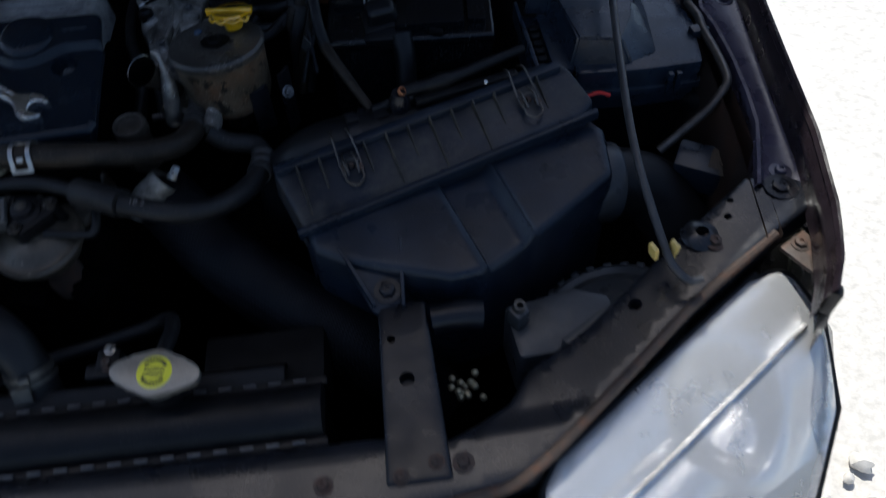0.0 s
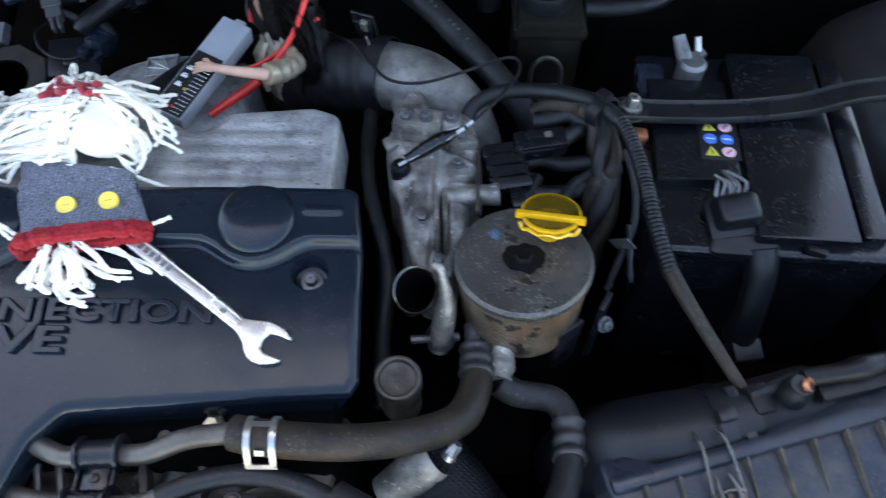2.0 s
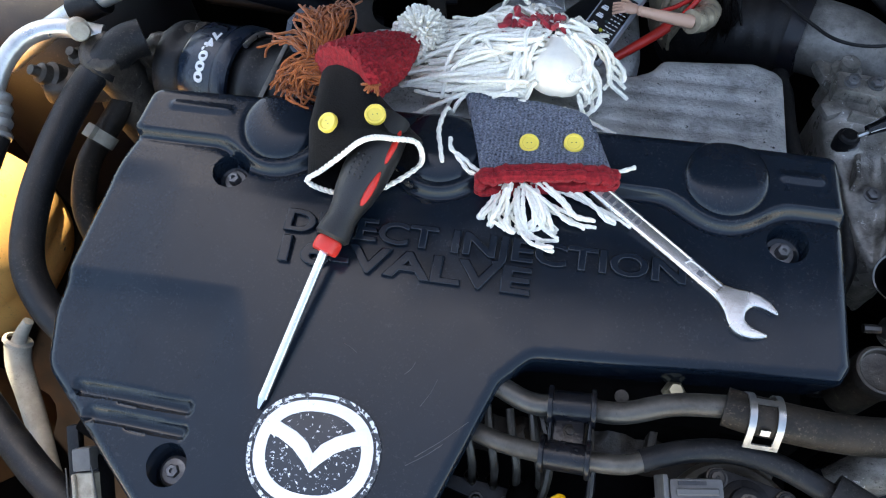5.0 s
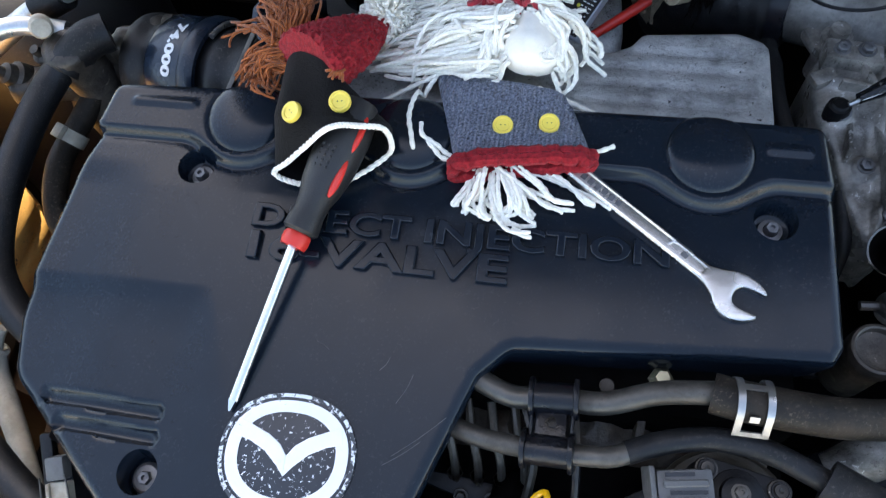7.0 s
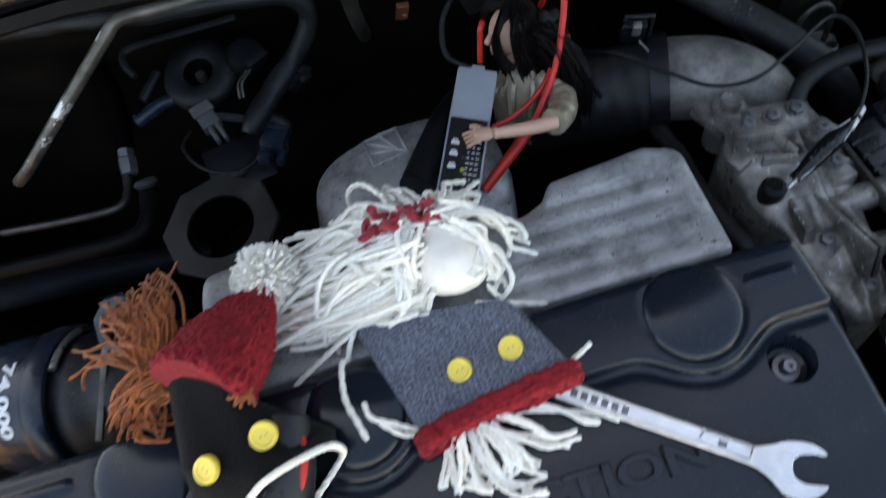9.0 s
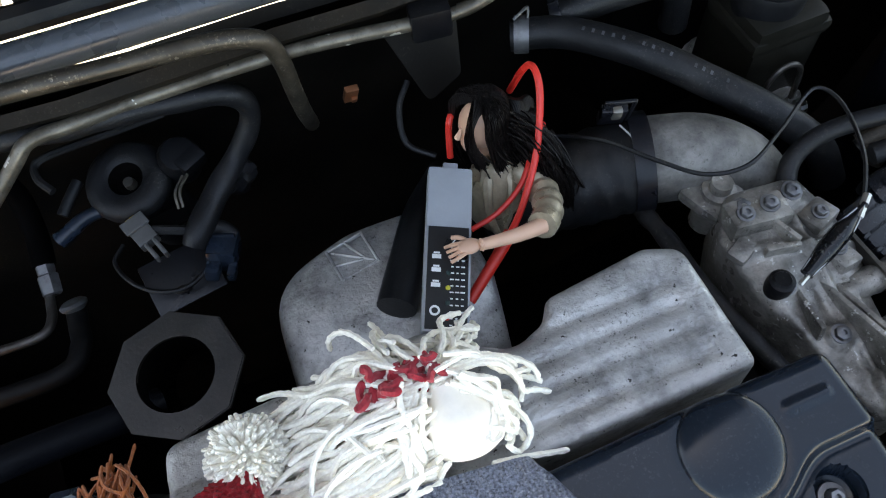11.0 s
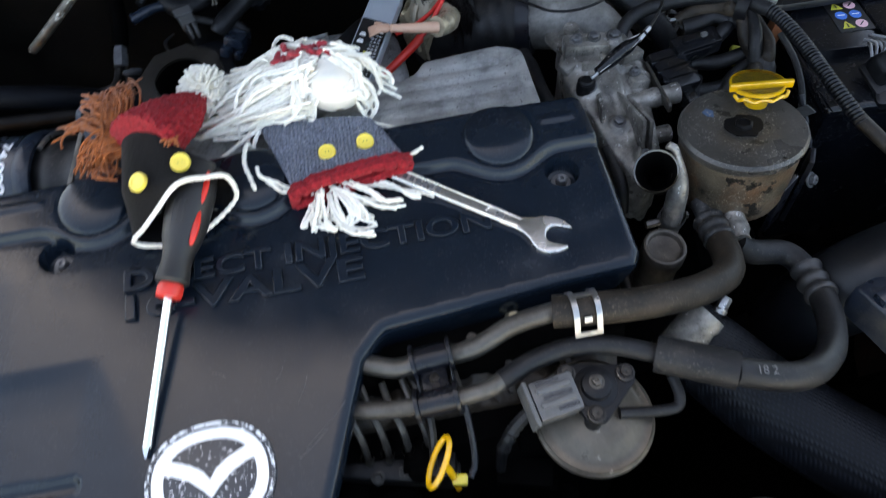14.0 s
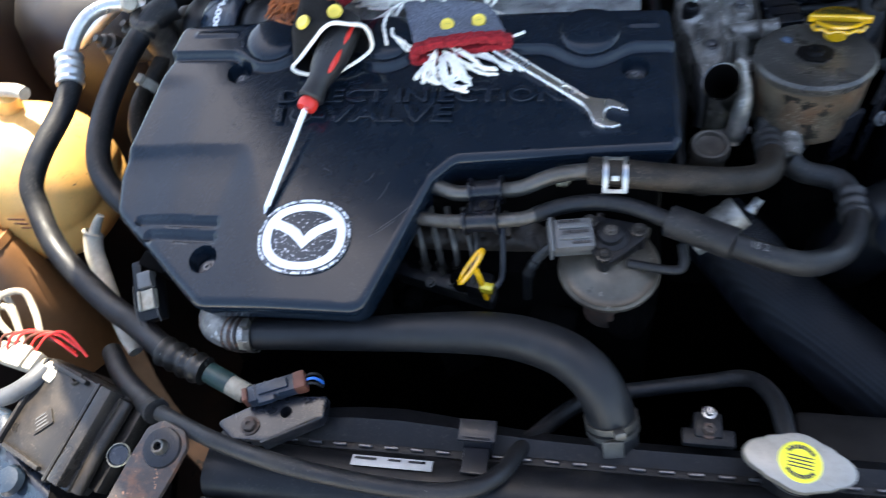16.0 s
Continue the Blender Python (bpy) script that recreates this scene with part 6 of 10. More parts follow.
part("link", Shape().box((0.0180, 0.030, 0.009), pose(0.2330, -0.1262, -0.0275, 0, -8, 0), 0.003), "clamp_black", pc)
for kx in (0.2225, 0.2440):
    part("rib", Shape().box((0.0022, 0.030, 0.005), pose(kx, -0.1262, -0.0235 + (kx - 0.233) * 0.1), 0.0008, 1), "clamp_black", pc)
part("bolt", bolt_shape((0.2335, -0.1262, -0.0232), r=0.0026, h=0.0018), "sooty_metal", pc)
part("arm", Shape().tube([(0.2475, -0.1380, -0.0260), (0.2490, -0.1560, -0.0420), (0.2485, -0.1700, -0.0560), (0.2440, -0.1780, -0.0600)], 0.0022, 8, 5), "dark_steel", pc)
h1 = hose("coolant_hose", "dusty brown-grey rubber coolant hose with a spring clip", [(0.312, -0.1035, -0.008), (0.330, -0.107, -0.006), (0.375, -0.107, -0.012), (0.415, -0.098, -0.024), (0.441, -0.083, -0.034), (0.4505, -0.058, -0.043), (0.4515, -0.032, -0.048)], 0.0105, "dusty_rubber")
part("collar", Shape().tube([(0.4510, -0.052, -0.0442), (0.4515, -0.040, -0.0465), (0.4515, -0.030, -0.0480)], 0.0110, 18, 10, ripple=(0.0006, 0.0095)), "worn_connector", h1, "worn grey quick connector")
part("nipple", Shape().tube([(0.4515, -0.034, -0.0480), (0.4500, -0.014, -0.044)], 0.0072, 12, 2), "worn_connector", h1)
# rectangular spring clip: two bands joined by bars
def clip_point(a, along, extra=0.0):
    """A point of the clip's strap: round the hose, then straight off it as a flat frame."""
    q = min(a, 150.0)
    r_ = 0.0117 + extra
    p = Vector((along, r_ * math.cos(radians(q)), r_ * math.sin(radians(q))))
    if a > 150.0:
        p += Vector((0, -math.sin(radians(150)), math.cos(radians(150)))) * radians(a - 150.0) * 0.0117
    return Vector((0.3300, -0.1070, -0.0065)) + p


def ribbon(a0, a1, x0, x1):
    v, f, steps = [], [], 22
    for i in range(steps + 1):
        a = a0 + (a1 - a0) * i / steps
        for along, extra in ((x0, -0.0005), (x0, 0.0006), (x1, 0.0006), (x1, -0.0005)):
            v.append(tuple(clip_point(a, along, extra)))
    for i in range(steps):
        for j in range(4):
            k = (j + 1) % 4
            f.append((i * 4 + j, i * 4 + k, i * 4 + 4 + k, i * 4 + 4 + j))
    f += [(3, 2, 1, 0), tuple(steps * 4 + j for j in range(4))]
    return v, f


sc = Shape()
for a0, a1, x0, x1 in ((-60, 205, -0.0088, -0.0052), (-60, 205, 0.0052, 0.0088), (192, 206, -0.0088, 0.0088), (60, 76, -0.0086, 0.0086), (142, 160, -0.0024, 0.0024)):
    sc.add(*ribbon(a0, a1, x0, x1))
part("spring_clip", sc, "bright_steel", h1, "square steel spring clip")

h2 = hose("fuel_hose", "black rubber return hose with a thick foam sleeve", [(0.272, -0.1365, -0.0215), (0.294, -0.128, -0.020), (0.319, -0.1235, -0.0205), (0.344, -0.1265, -0.022), (0.372, -0.1370, -0.025)], 0.0062)
part("sleeve", Shape().tube([(0.3700, -0.1360, -0.025), (0.3900, -0.1470, -0.0225), (0.4120, -0.1590, -0.0205)], 0.0118, 16, 4), "rubber", h2, "thick black foam sleeve")
part("return_tube", Shape().tube([(0.4100, -0.1585, -0.021), (0.4420, -0.1655, -0.028), (0.4660, -0.1610, -0.037), (0.4890, -0.1440, -0.047), (0.5060, -0.1140, -0.058), (0.5120, -0.0800, -0.066), (0.5040, -0.0590, -0.066), (0.4780, -0.0560, -0.060), (0.4640, -0.0520, -0.050)], 0.0092, 14), "rubber", h2)
part("connector", Shape().tube([(0.5100, -0.1010, -0.0615), (0.5112, -0.0900, -0.0645), (0.5122, -0.0740, -0.0665)], 0.0106, 18, 12, ripple=(0.0010, 0.0120)), "worn_connector", h2, "grey ribbed connector")
part("writing", text_shape("18 2", 0.0075, 0.0001, Matrix.Translation((0.4205, -0.1660, -0.0135)) @ pose(0, 0, 0, 12, 8, -9)), "conn_grey", h2)

# ---- injection lines, dipstick, vacuum valve ----
inj = thing("injection_lines", "row of thin steel fuel injection lines", "fuel line", (0.20, -0.15, -0.10))
for k in range(4):
    x = 0.178 + k * 0.0135
    part("line", Shape().tube([(x - 0.006, -0.112, -0.045), (x - 0.002, -0.128, -0.050), (x + 0.003, -0.142, -0.062), (x + 0.004, -0.150, -0.090)], 0.0026, 8), "steel_pipe", inj)
    part("nut", Shape().lathe([(0.0046, -0.006), (0.0046, 0.006)], pose(x + 0.0035, -0.147, -0.078, 12), 6), "sooty_cast", inj)
rl = Shape()
rl.box((0.085, 0.016, 0.022), pose(0.198, -0.152, -0.098, 10, 8, -12), 0.004)
rl.box((0.02, 0.018, 0.02), pose(0.228, -0.160, -0.086, 0, 0, -12), 0.004)
part("rail", rl, "black_plastic", inj)
for k in range(3):
    part("fixing", bolt_shape((0.186 + k * 0.018, -0.158, -0.0865), (0, -0.5, 1), 0.0030, 0.004), "sooty_metal", inj)

dip = thing("oil_dipstick", "yellow plastic oil dipstick ring handle", "dipstick", (0.238, -0.175, -0.08))
dp = []
dA, dB = Vector((0.2330, -0.1590, -0.0370)), Vector((0.2200, -0.1840, -0.0450))
dc = (dA + dB) / 2
ux = (dA - dB) / 2
uy = Vector((0.0050, -0.0007, 0.0055))
for a in np.linspace(0, 2 * math.pi, 25):
    dp.append(dc + ux * math.cos(a) + uy * math.sin(a))
part("ring", Shape().tube(dp, 0.0018, 8, 2, closed=True), "amber_plastic", dip)
part("stem", Shape().tube([(0.2300, -0.1745, -0.0405), (0.2330, -0.1770, -0.050), (0.2360, -0.1780, -0.075)], 0.0024, 8), "amber_plastic", dip)
part("collar", Shape().box((0.0100, 0.007, 0.010), pose(0.2375, -0.1785, -0.0600, 10, 0, -10), 0.002), "clear_yellow", dip)

vv = thing("vacuum_valve", "round grey vacuum valve with a grey electrical connector", "valve", (0.328, -0.155, -0.12))
VM = pose(0.3280, -0.1570, -0.0540, 6, 0, 0) @ Matrix.Diagonal((1.06, 1.06, 1.0, 1.0))
part("dish", Shape().lathe([(0.0, 0.0100), (0.0190, 0.0092), (0.0215, 0.0070), (0.0250, 0.0050), (0.0278, 0.0020), (0.0310, 0.0008), (0.0335, 0.0012), (0.0350, -0.0010), (0.0352, -0.0040), (0.0335, -0.0055), (0.0300, -0.0075), (0.0270, -0.020), (0.0200, -0.026), (0, -0.028)], VM, 40), "dish_metal", vv, "wide grimy metal dish")
part("rim", Shape().lathe([(0.0340, 0.0010), (0.0356, -0.0006), (0.0358, -0.0038), (0.0345, -0.0050)], VM, 40), "dish_metal", vv)
part("foot", Shape().lathe([(0.0175, -0.075), (0.0180, -0.060), (0.0150, -0.055), (0.0150, -0.026)], VM, 20), "rusty_steel", vv)
part("head", Shape().lathe([(0, 0.0320), (0.0065, 0.0320), (0.0085, 0.0310), (0.0090, 0.0270), (0.0125, 0.0258), (0.0135, 0.0230), (0.0140, 0.0080)], VM @ pose(0.000, 0.010, 0), 24), "black_plastic", vv)
part("plate", Shape().prism(rounded([(-0.0195, 0.0180), (-0.0095, -0.0090), (0.0005, -0.0110), (0.0240, 0.0100), (0.0235, 0.0200), (-0.0140, 0.0270)], 0.0045), 0.0215, 0.0250, VM, 0.0012), "black_plastic", vv, "flat black three-cornered plate")
part("cap_bolt", bolt_shape(VM @ Vector((0.000, 0.011, 0.0318)), r=0.0032, h=0.0025), "steel_pipe", vv)
lg = Shape()
LUGS = ((0.0190, 0.0150), (-0.0040, -0.0055), (-0.0145, 0.0210))
for ex, ey in LUGS:
    lg.lathe([(0.0052, 0.0), (0.0050, 0.022), (0.0042, 0.0235), (0, 0.0235)], VM @ pose(ex, ey, 0.004), 14)
lg.box((0.030, 0.006, 0.012), VM @ pose(0.006, 0.0, 0.016, 0, 0, 38), 0.002)
part("lug", lg, "black_plastic", vv)
for ex, ey in LUGS:
    part("screw", Shape().lathe([(0.0058, -0.0020), (0.0054, 0.0006), (0.0034, 0.0010), (0.0030, 0.0028), (0.0012, 0.0028), (0, 0.0016)], VM @ pose(ex, ey, 0.0262), 14), "sooty_metal", vv)
part("port", Shape().tube([VM @ Vector((0.012, -0.004, 0.012)), VM @ Vector((0.030, -0.006, 0.010)), VM @ Vector((0.046, -0.006, 0.008)), VM @ Vector((0.050, 0.000, 0.010)), VM @ Vector((0.049, 0.012, 0.012))], 0.0036, 10), "rubber", vv)
cn = Shape()
CM = pose(0.3010, -0.1515, -0.0275, 12, 4, 10) @ Matrix.Diagonal((1.24, 1.24, 1.1, 1.0))
cn.box((0.0230, 0.0190, 0.0150), CM, 0.0018)
cn.box((0.0180, 0.0030, 0.0030), CM @ pose(0, 0.004, 0.0080), 0.0006, 1)
cn.box((0.0180, 0.0030, 0.0030), CM @ pose(0, -0.003, 0.0080), 0.0006, 1)
cn.box((0.0022, 0.0220, 0.0160), CM @ pose(-0.0130, 0, 0), 0.0006, 1)
con = part("connector", cn, "conn_grey", vv, "grey electrical connector with dark slots")
for dx, dy, w in ((-0.002, 0.0075, 0.012), (0.001, 0.0005, 0.015), (0.004, -0.0065, 0.011)):
    part("slot", Shape().box((w, 0.0016, 0.0006), CM @ pose(dx, dy, 0.0077), 0, 1), "panel_black", con)
part("wiring", Shape().tube([(0.2890, -0.1520, -0.034), (0.2770, -0.1580, -0.043), (0.2680, -0.1640, -0.060), (0.2660, -0.1660, -0.090)], 0.0042, 8, ripple=(0.0006, 0.004)), "rubber", con)

# ---- oil cap cylinder, hoop tube and banjo beside the cover ----
oc = thing("oil_filler_cup", "dull round metal plug beside the engine cover", "metal plug", (0.402, -0.062, -0.06))
part("cup", Shape().lathe([(0, -0.0030), (0.0085, -0.0032), (0.0108, -0.0026), (0.0118, 0.0008), (0.0128, 0.0014), (0.0142, 0.0010), (0.0150, -0.0020), (0.0150, -0.010), (0.0135, -0.012), (0.0135, -0.05)], pose(0.402, -0.0625, -0.0225, 4), 30), "sooty_cast", oc)
hp_ = thing("egr_tube", "bent shiny and sooty metal breather tube", "metal tube", (0.42, -0.01, -0.06))
rp = [(0.4230, 0.0040, 0.0035), (0.4280, 0.0000, 0.000), (0.4310, -0.0100, -0.018), (0.4290, -0.0180, -0.040), (0.4265, -0.0230, -0.060)]
part("hoop", Shape().tube(rp, lambda t: 0.0030 + 0.0048 * sstep(0.1, 0.6, t), 14), "cast_metal", hp_)
MOUTH = aim((0.4130, -0.0080, -0.010), (-0.35, -0.40, 0.85)) @ Matrix.Diagonal((0.86, 0.86, 1.0, 1.0))
part("mouth", Shape().lathe([(0.0095, -0.045), (0.0105, -0.016), (0.0140, -0.003), (0.0160, 0.0020), (0.0172, 0.0034)], MOUTH, 34), "sooty_cast", hp_, "flared sooty mouth")
part("lip", Shape().lathe([(0.0168, 0.0030), (0.0180, 0.0038), (0.0178, 0.0050), (0.0166, 0.0044)], MOUTH, 34), "lip_metal", hp_, "polished metal lip")
# throat near black: the shade inside the mouth is in its colour
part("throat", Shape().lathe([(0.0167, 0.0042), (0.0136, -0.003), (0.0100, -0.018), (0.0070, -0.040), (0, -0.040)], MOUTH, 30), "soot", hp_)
part("saddle", Shape().lathe([(0.0090, -0.007), (0.0096, -0.006), (0.0096, 0.006), (0.0090, 0.007)], aim((0.4275, -0.0210, -0.050), (0.1, 0.35, -1)), 22), "bright_steel", hp_, "polished band")
part("stud", Shape().tube([(0.408, -0.022, -0.052), (0.440, -0.020, -0.050)], 0.0030, 8, 2), "pipe_grime", hp_)
se = thing("turbo_elbow", "bright metal hose elbow below the coolant hose", "metal elbow", (0.415, -0.105, -0.08))
part("band", Shape().lathe([(0.0110, -0.030), (0.0128, -0.012), (0.0136, -0.010), (0.0138, 0.0), (0.0130, 0.004), (0.0138, 0.008), (0.0130, 0.014)], aim((0.4160, -0.1050, -0.064), (0.7, 0.35, 0.45)), 26), "cast_metal", se)
part("bolt", bolt_shape((0.4330, -0.1010, -0.056), (0.5, 0.5, 0.6), 0.004, 0.012, 1.2), "bright_steel", se)

ih = thing("intercooler_hose", "black finely woven rubber air hose running to the front", "hose", (0.50, -0.18, -0.16))
part("tube", Shape().tube([(0.4100, -0.0850, -0.092), (0.4350, -0.1150, -0.100), (0.4640, -0.1480, -0.112), (0.5020, -0.1800, -0.126), (0.5450, -0.2100, -0.142), (0.5850, -0.2340, -0.160), (0.6200, -0.2520, -0.190), (0.6400, -0.2580, -0.230)], lambda t: 0.030 + 0.006 * t, 40, 12), "woven_hose", ih, sharp=80)

# ---- top radiator hose ----
rh = thing("radiator_hose", "thick black rubber top radiator hose with steel clips", "hose", (0.2, -0.22, -0.09))
part("tube", Shape().tube([(0.046, -0.2165, -0.0840), (0.123, -0.2165, -0.0760), (0.193, -0.2170, -0.0650), (0.252, -0.2195, -0.0575), (0.294, -0.2310, -0.0550), (0.319, -0.2480, -0.0610), (0.331, -0.2640, -0.0800), (0.3355, -0.2790, -0.1040)], lambda t: 0.0128 + 0.0042 * sstep(0.1, 0.8, t), 26), "braided_rubber", rh)
part("clip", band_shape((0.3318, -0.2660, -0.0835), (0.20, -0.62, -1.0), 0.0172, 0.005), "steel_pipe", rh, "steel hose clip")
part("clip", band_shape((0.3330, -0.2695, -0.0895), (0.20, -0.62, -1.0), 0.0172, 0.004, ears=False), "steel_pipe", rh)
part("clip_tab", Shape().box((0.014, 0.0020, 0.013), aim((0.3335, -0.2900, -0.0810), (0.1, -0.62, -1.0)), 0.0006, 1), "steel_pipe", rh)
part("cuff", Shape().tube([(0.3340, -0.2730, -0.0950), (0.3360, -0.2810, -0.1080), (0.3370, -0.2860, -0.1200)], 0.0158, 22, 4), "rubber", rh)
part("clip", band_shape((0.0490, -0.2170, -0.0840), (1, 0, 0.06), 0.0134, 0.006), "steel_pipe", rh, "steel hose clip")
part("clip_tag", Shape().box((0.009, 0.0012, 0.009), pose(0.0455, -0.2300, -0.0790, -20, 0, 4), 0.0004, 1), "cap_steel", rh, "stamped clip tag")
th = thing("thermostat_housing", "grey cast thermostat housing below the cover edge", "housing", (0.02, -0.21, -0.12))
part("elbow", Shape().tube([(0.050, -0.2165, -0.0845), (0.030, -0.2140, -0.0865), (0.012, -0.2040, -0.0920), (0.004, -0.1860, -0.1050), (0.004, -0.1700, -0.1250)], lambda t: 0.0135 + 0.007 * t, 24), "cast_metal", th)
part("collar", Shape().tube([(0.0420, -0.2162, -0.0850), (0.0340, -0.2150, -0.0862), (0.0270, -0.2130, -0.0872)], 0.0152, 20, 6, ripple=(0.0010, 0.0055)), "rust_strap", th, "rusty collar")
part("flange", Shape().box((0.05, 0.012, 0.045), pose(0.004, -0.172, -0.115, 20), 0.004), "cast_metal", th)

# ---- radiator and slam panel ----
rad = thing("radiator", "black radiator top tank with a crimped seam and filler neck", "radiator", (0.30, -0.32, -0.40))
tk = Shape()
sec = [(-0.345, -0.098), (-0.343, -0.088), (-0.337, -0.0815), (-0.325, -0.0785), (-0.314, -0.0800), (-0.305, -0.0850), (-0.302, -0.0920), (-0.302, -0.105)]
tk.add([(x, y, z) for x in (0.045, 0.048, 0.30, 0.556, 0.560) for y, z in sec],
       [(j * 8 + i + 1, j * 8 + i, (j + 1) * 8 + i, (j + 1) * 8 + i + 1) for j in range(4) for i in range(7)] + [tuple(range(8)), tuple(range(39, 31, -1))])
tank = part("tank", tk, "black_plastic", rad)
# core coloured near black for the shade below the tank
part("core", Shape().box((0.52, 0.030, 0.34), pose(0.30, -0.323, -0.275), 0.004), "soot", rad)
part("seam", Shape().box((0.52, 0.006, 0.006), pose(0.303, -0.2985, -0.0960), 0.001), "black_plastic", rad)
part("seam", Shape().box((0.52, 0.006, 0.006), pose(0.303, -0.3485, -0.0960), 0.001), "black_plastic", rad)
_tab = Shape().box((0.0100, 0.0020, 0.0024), None, 0.0006, 1).mesh("crimp_tab", ("dull_steel",))
for yy in (-0.2985, -0.3490):
    for k in range(26):
        o = new("crimp_tab", _tab)
        o.parent, o.matrix_parent_inverse = rad, Matrix.Translation(-rad.location)
        o.matrix_basis = pose(0.062 + k * 0.0192, yy, -0.0915, 0, 0, random.uniform(-2, 2))
part("label", Shape().box((0.058, 0.0082, 0.0006), pose(0.183, -0.3135, -0.0785, -14, 0, 0), 0.0001, 1), "foil_label", tank, "silver foil label")
lb = Shape()
for k, (w, x) in enumerate(((0.016, -0.019), (0.009, 0.002), (0.012, 0.018))):
    lb.box((w, 0.0016, 0.0003), pose(0.183 + x, -0.3118, -0.0777, -14), 0, 1)
    lb.box((w * 0.8, 0.0011, 0.0003), pose(0.183 + x, -0.3146, -0.0784, -14), 0, 1)
part("print", lb, "panel_black", tank)
part("neck", Shape().lathe([(0.0155, -0.028), (0.0155, 0.000), (0.0185, 0.002)], pose(0.4435, -0.2985, -0.062, 0), 28), "black_plastic", rad)
part("pipe_stub", Shape().tube([(0.3355, -0.2770, -0.100), (0.3370, -0.2920, -0.118), (0.3375, -0.304, -0.125)], 0.0145, 20, 4), "black_plastic", rad)
brk = Shape()
brk.box((0.026, 0.016, 0.003), pose(0.241, -0.287, -0.0740), 0.001)
brk.box((0.020, 0.004, 0.020), pose(0.241, -0.2955, -0.0820, -20), 0.001)
brk.box((0.018, 0.020, 0.003), pose(0.241, -0.3070, -0.0790, -12), 0.001)
part("bracket", brk, "dark_steel", tank)
# cap: flat winged plate with a round yellow label
wing_o = []
for i in range(72):
    a = 2 * math.pi * i / 72
    r = 0.0185 + 0.0145 * abs(math.cos(a)) ** 6
    wing_o.append((r * math.cos(a), r * math.sin(a) * (1.0 if abs(math.cos(a)) < 0.85 else 0.9)))
CPM = pose(0.4435, -0.2985, -0.0535, 4, 4, -8)
cap = part("cap", Shape().prism(wing_o, -0.0045, 0.0012, CPM, 0.0014), "cap_steel", rad, "steel winged cap")
part("skirt", Shape().lathe([(0.0178, -0.010), (0.0182, -0.003)], CPM, 30), "bright_steel", cap)
part("label", Shape().lathe([(0, 0.0020), (0.0120, 0.0020), (0.0128, 0.0012)], CPM, 30), "yellow_label", cap, "round yellow label")
tb = Shape()
for k in range(4):
    tb.box((0.0150, 0.0008, 0.0003), CPM @ pose(0, -0.0035 + k * 0.0022, 0.0021), 0, 1)
for sg in (-1, 1):
    for a in np.linspace(-50, 50, 9):
        tb.box((0.0016, 0.0026, 0.0003), CPM @ pose(0, 0, 0, 0, 0, a) @ pose(0, sg * 0.0093, 0.0021), 0, 1)
part("print", tb, "panel_black", cap, "black unreadable print")

fan = thing("fan_shroud", "black plastic fan shroud behind the radiator", "fan shroud", (0.3, -0.28, -0.3))
fsw = []
for k, x in enumerate(np.linspace(0.075, 0.53, 14)):
    arch = 0.012 * math.exp(-((x - 0.17) / 0.08) ** 2)
    fsw += [(x, -0.297, -0.094), (x, -0.285 + arch * 0.5, -0.090 + arch * 0.3), (x, -0.276 + arch, -0.100), (x, -0.272 + arch, -0.30)]
part("shell", Shape().add(fsw, [(j * 4 + i, j * 4 + i + 1, (j + 1) * 4 + i + 1, (j + 1) * 4 + i) for j in range(13) for i in range(3)]), "black_plastic", fan)
part("tray", Shape().box((0.10, 0.050, 0.05), pose(0.51, -0.264, -0.132), 0.006), "flange_steel", fan)
rb = Shape().box((0.018, 0.018, 0.03), pose(0.3955, -0.268, -0.092), 0.002)
rb.box((0.034, 0.012, 0.006), pose(0.3955, -0.276, -0.082), 0.002)
part("mount", rb, "black_plastic", fan)
part("bolt", bolt_shape((0.3955, -0.272, -0.079), r=0.004, h=0.006), "rusty_steel", fan)
part("bolt", bolt_shape((0.3965, -0.260, -0.077), r=0.003, h=0.005), "bright_steel", fan)

# overflow and air-conditioning line along the radiator
lq = thing("coolant_line", "thin black rubber line running along the radiator top", "hose", (0.12, -0.33, -0.06))
part("tube", Shape().tube([(0.000, -0.2930, -0.074), (0.030, -0.3050, -0.0660), (0.068, -0.3180, -0.0600), (0.123, -0.3300, -0.0570), (0.187, -0.3360, -0.0590), (0.232, -0.3330, -0.0650), (0.258, -0.3170, -0.0740), (0.276, -0.2800, -0.1000), (0.316, -0.2330, -0.1280), (0.359, -0.2210, -0.1290), (0.403, -0.2170, -0.1180), (0.430, -0.2210, -0.1000), (0.4410, -0.2440, -0.0820), (0.4420, -0.2720, -0.0690), (0.4425, -0.2850, -0.0670)], 0.0062, 12), "rubber", lq)
part("sleeve", Shape().tube([(-0.098, -0.2230, -0.122), (-0.066, -0.2520, -0.104), (-0.037, -0.2720, -0.090), (-0.004, -0.2920, -0.0755)], lambda t: 0.0088 + 0.0014 * sstep(0.93, 0.96, t), 14), "rubber", lq, "thick foam sleeve")

# left mount of the radiator: rusty strap with a bolt
rs = thing("radiator_strap", "rusty brown steel radiator mounting strap with a bolt", "bracket", (0.01, -0.34, -0.10))
RSM = Matrix.Translation((0.0180, -0.3250, -0.0615)) @ pose(0, 0, 0, 10, 4, -18)
part("strap", Shape().prism(rounded([(-0.0155, -0.115), (0.0155, -0.115), (0.0185, -0.010), (0.0180, 0.010), (0.010, 0.0190), (-0.010, 0.0190), (-0.0180, 0.010), (-0.0185, -0.010)], 0.007), -0.004, 0.0, RSM, 0.0012), "rust_strap", rs)
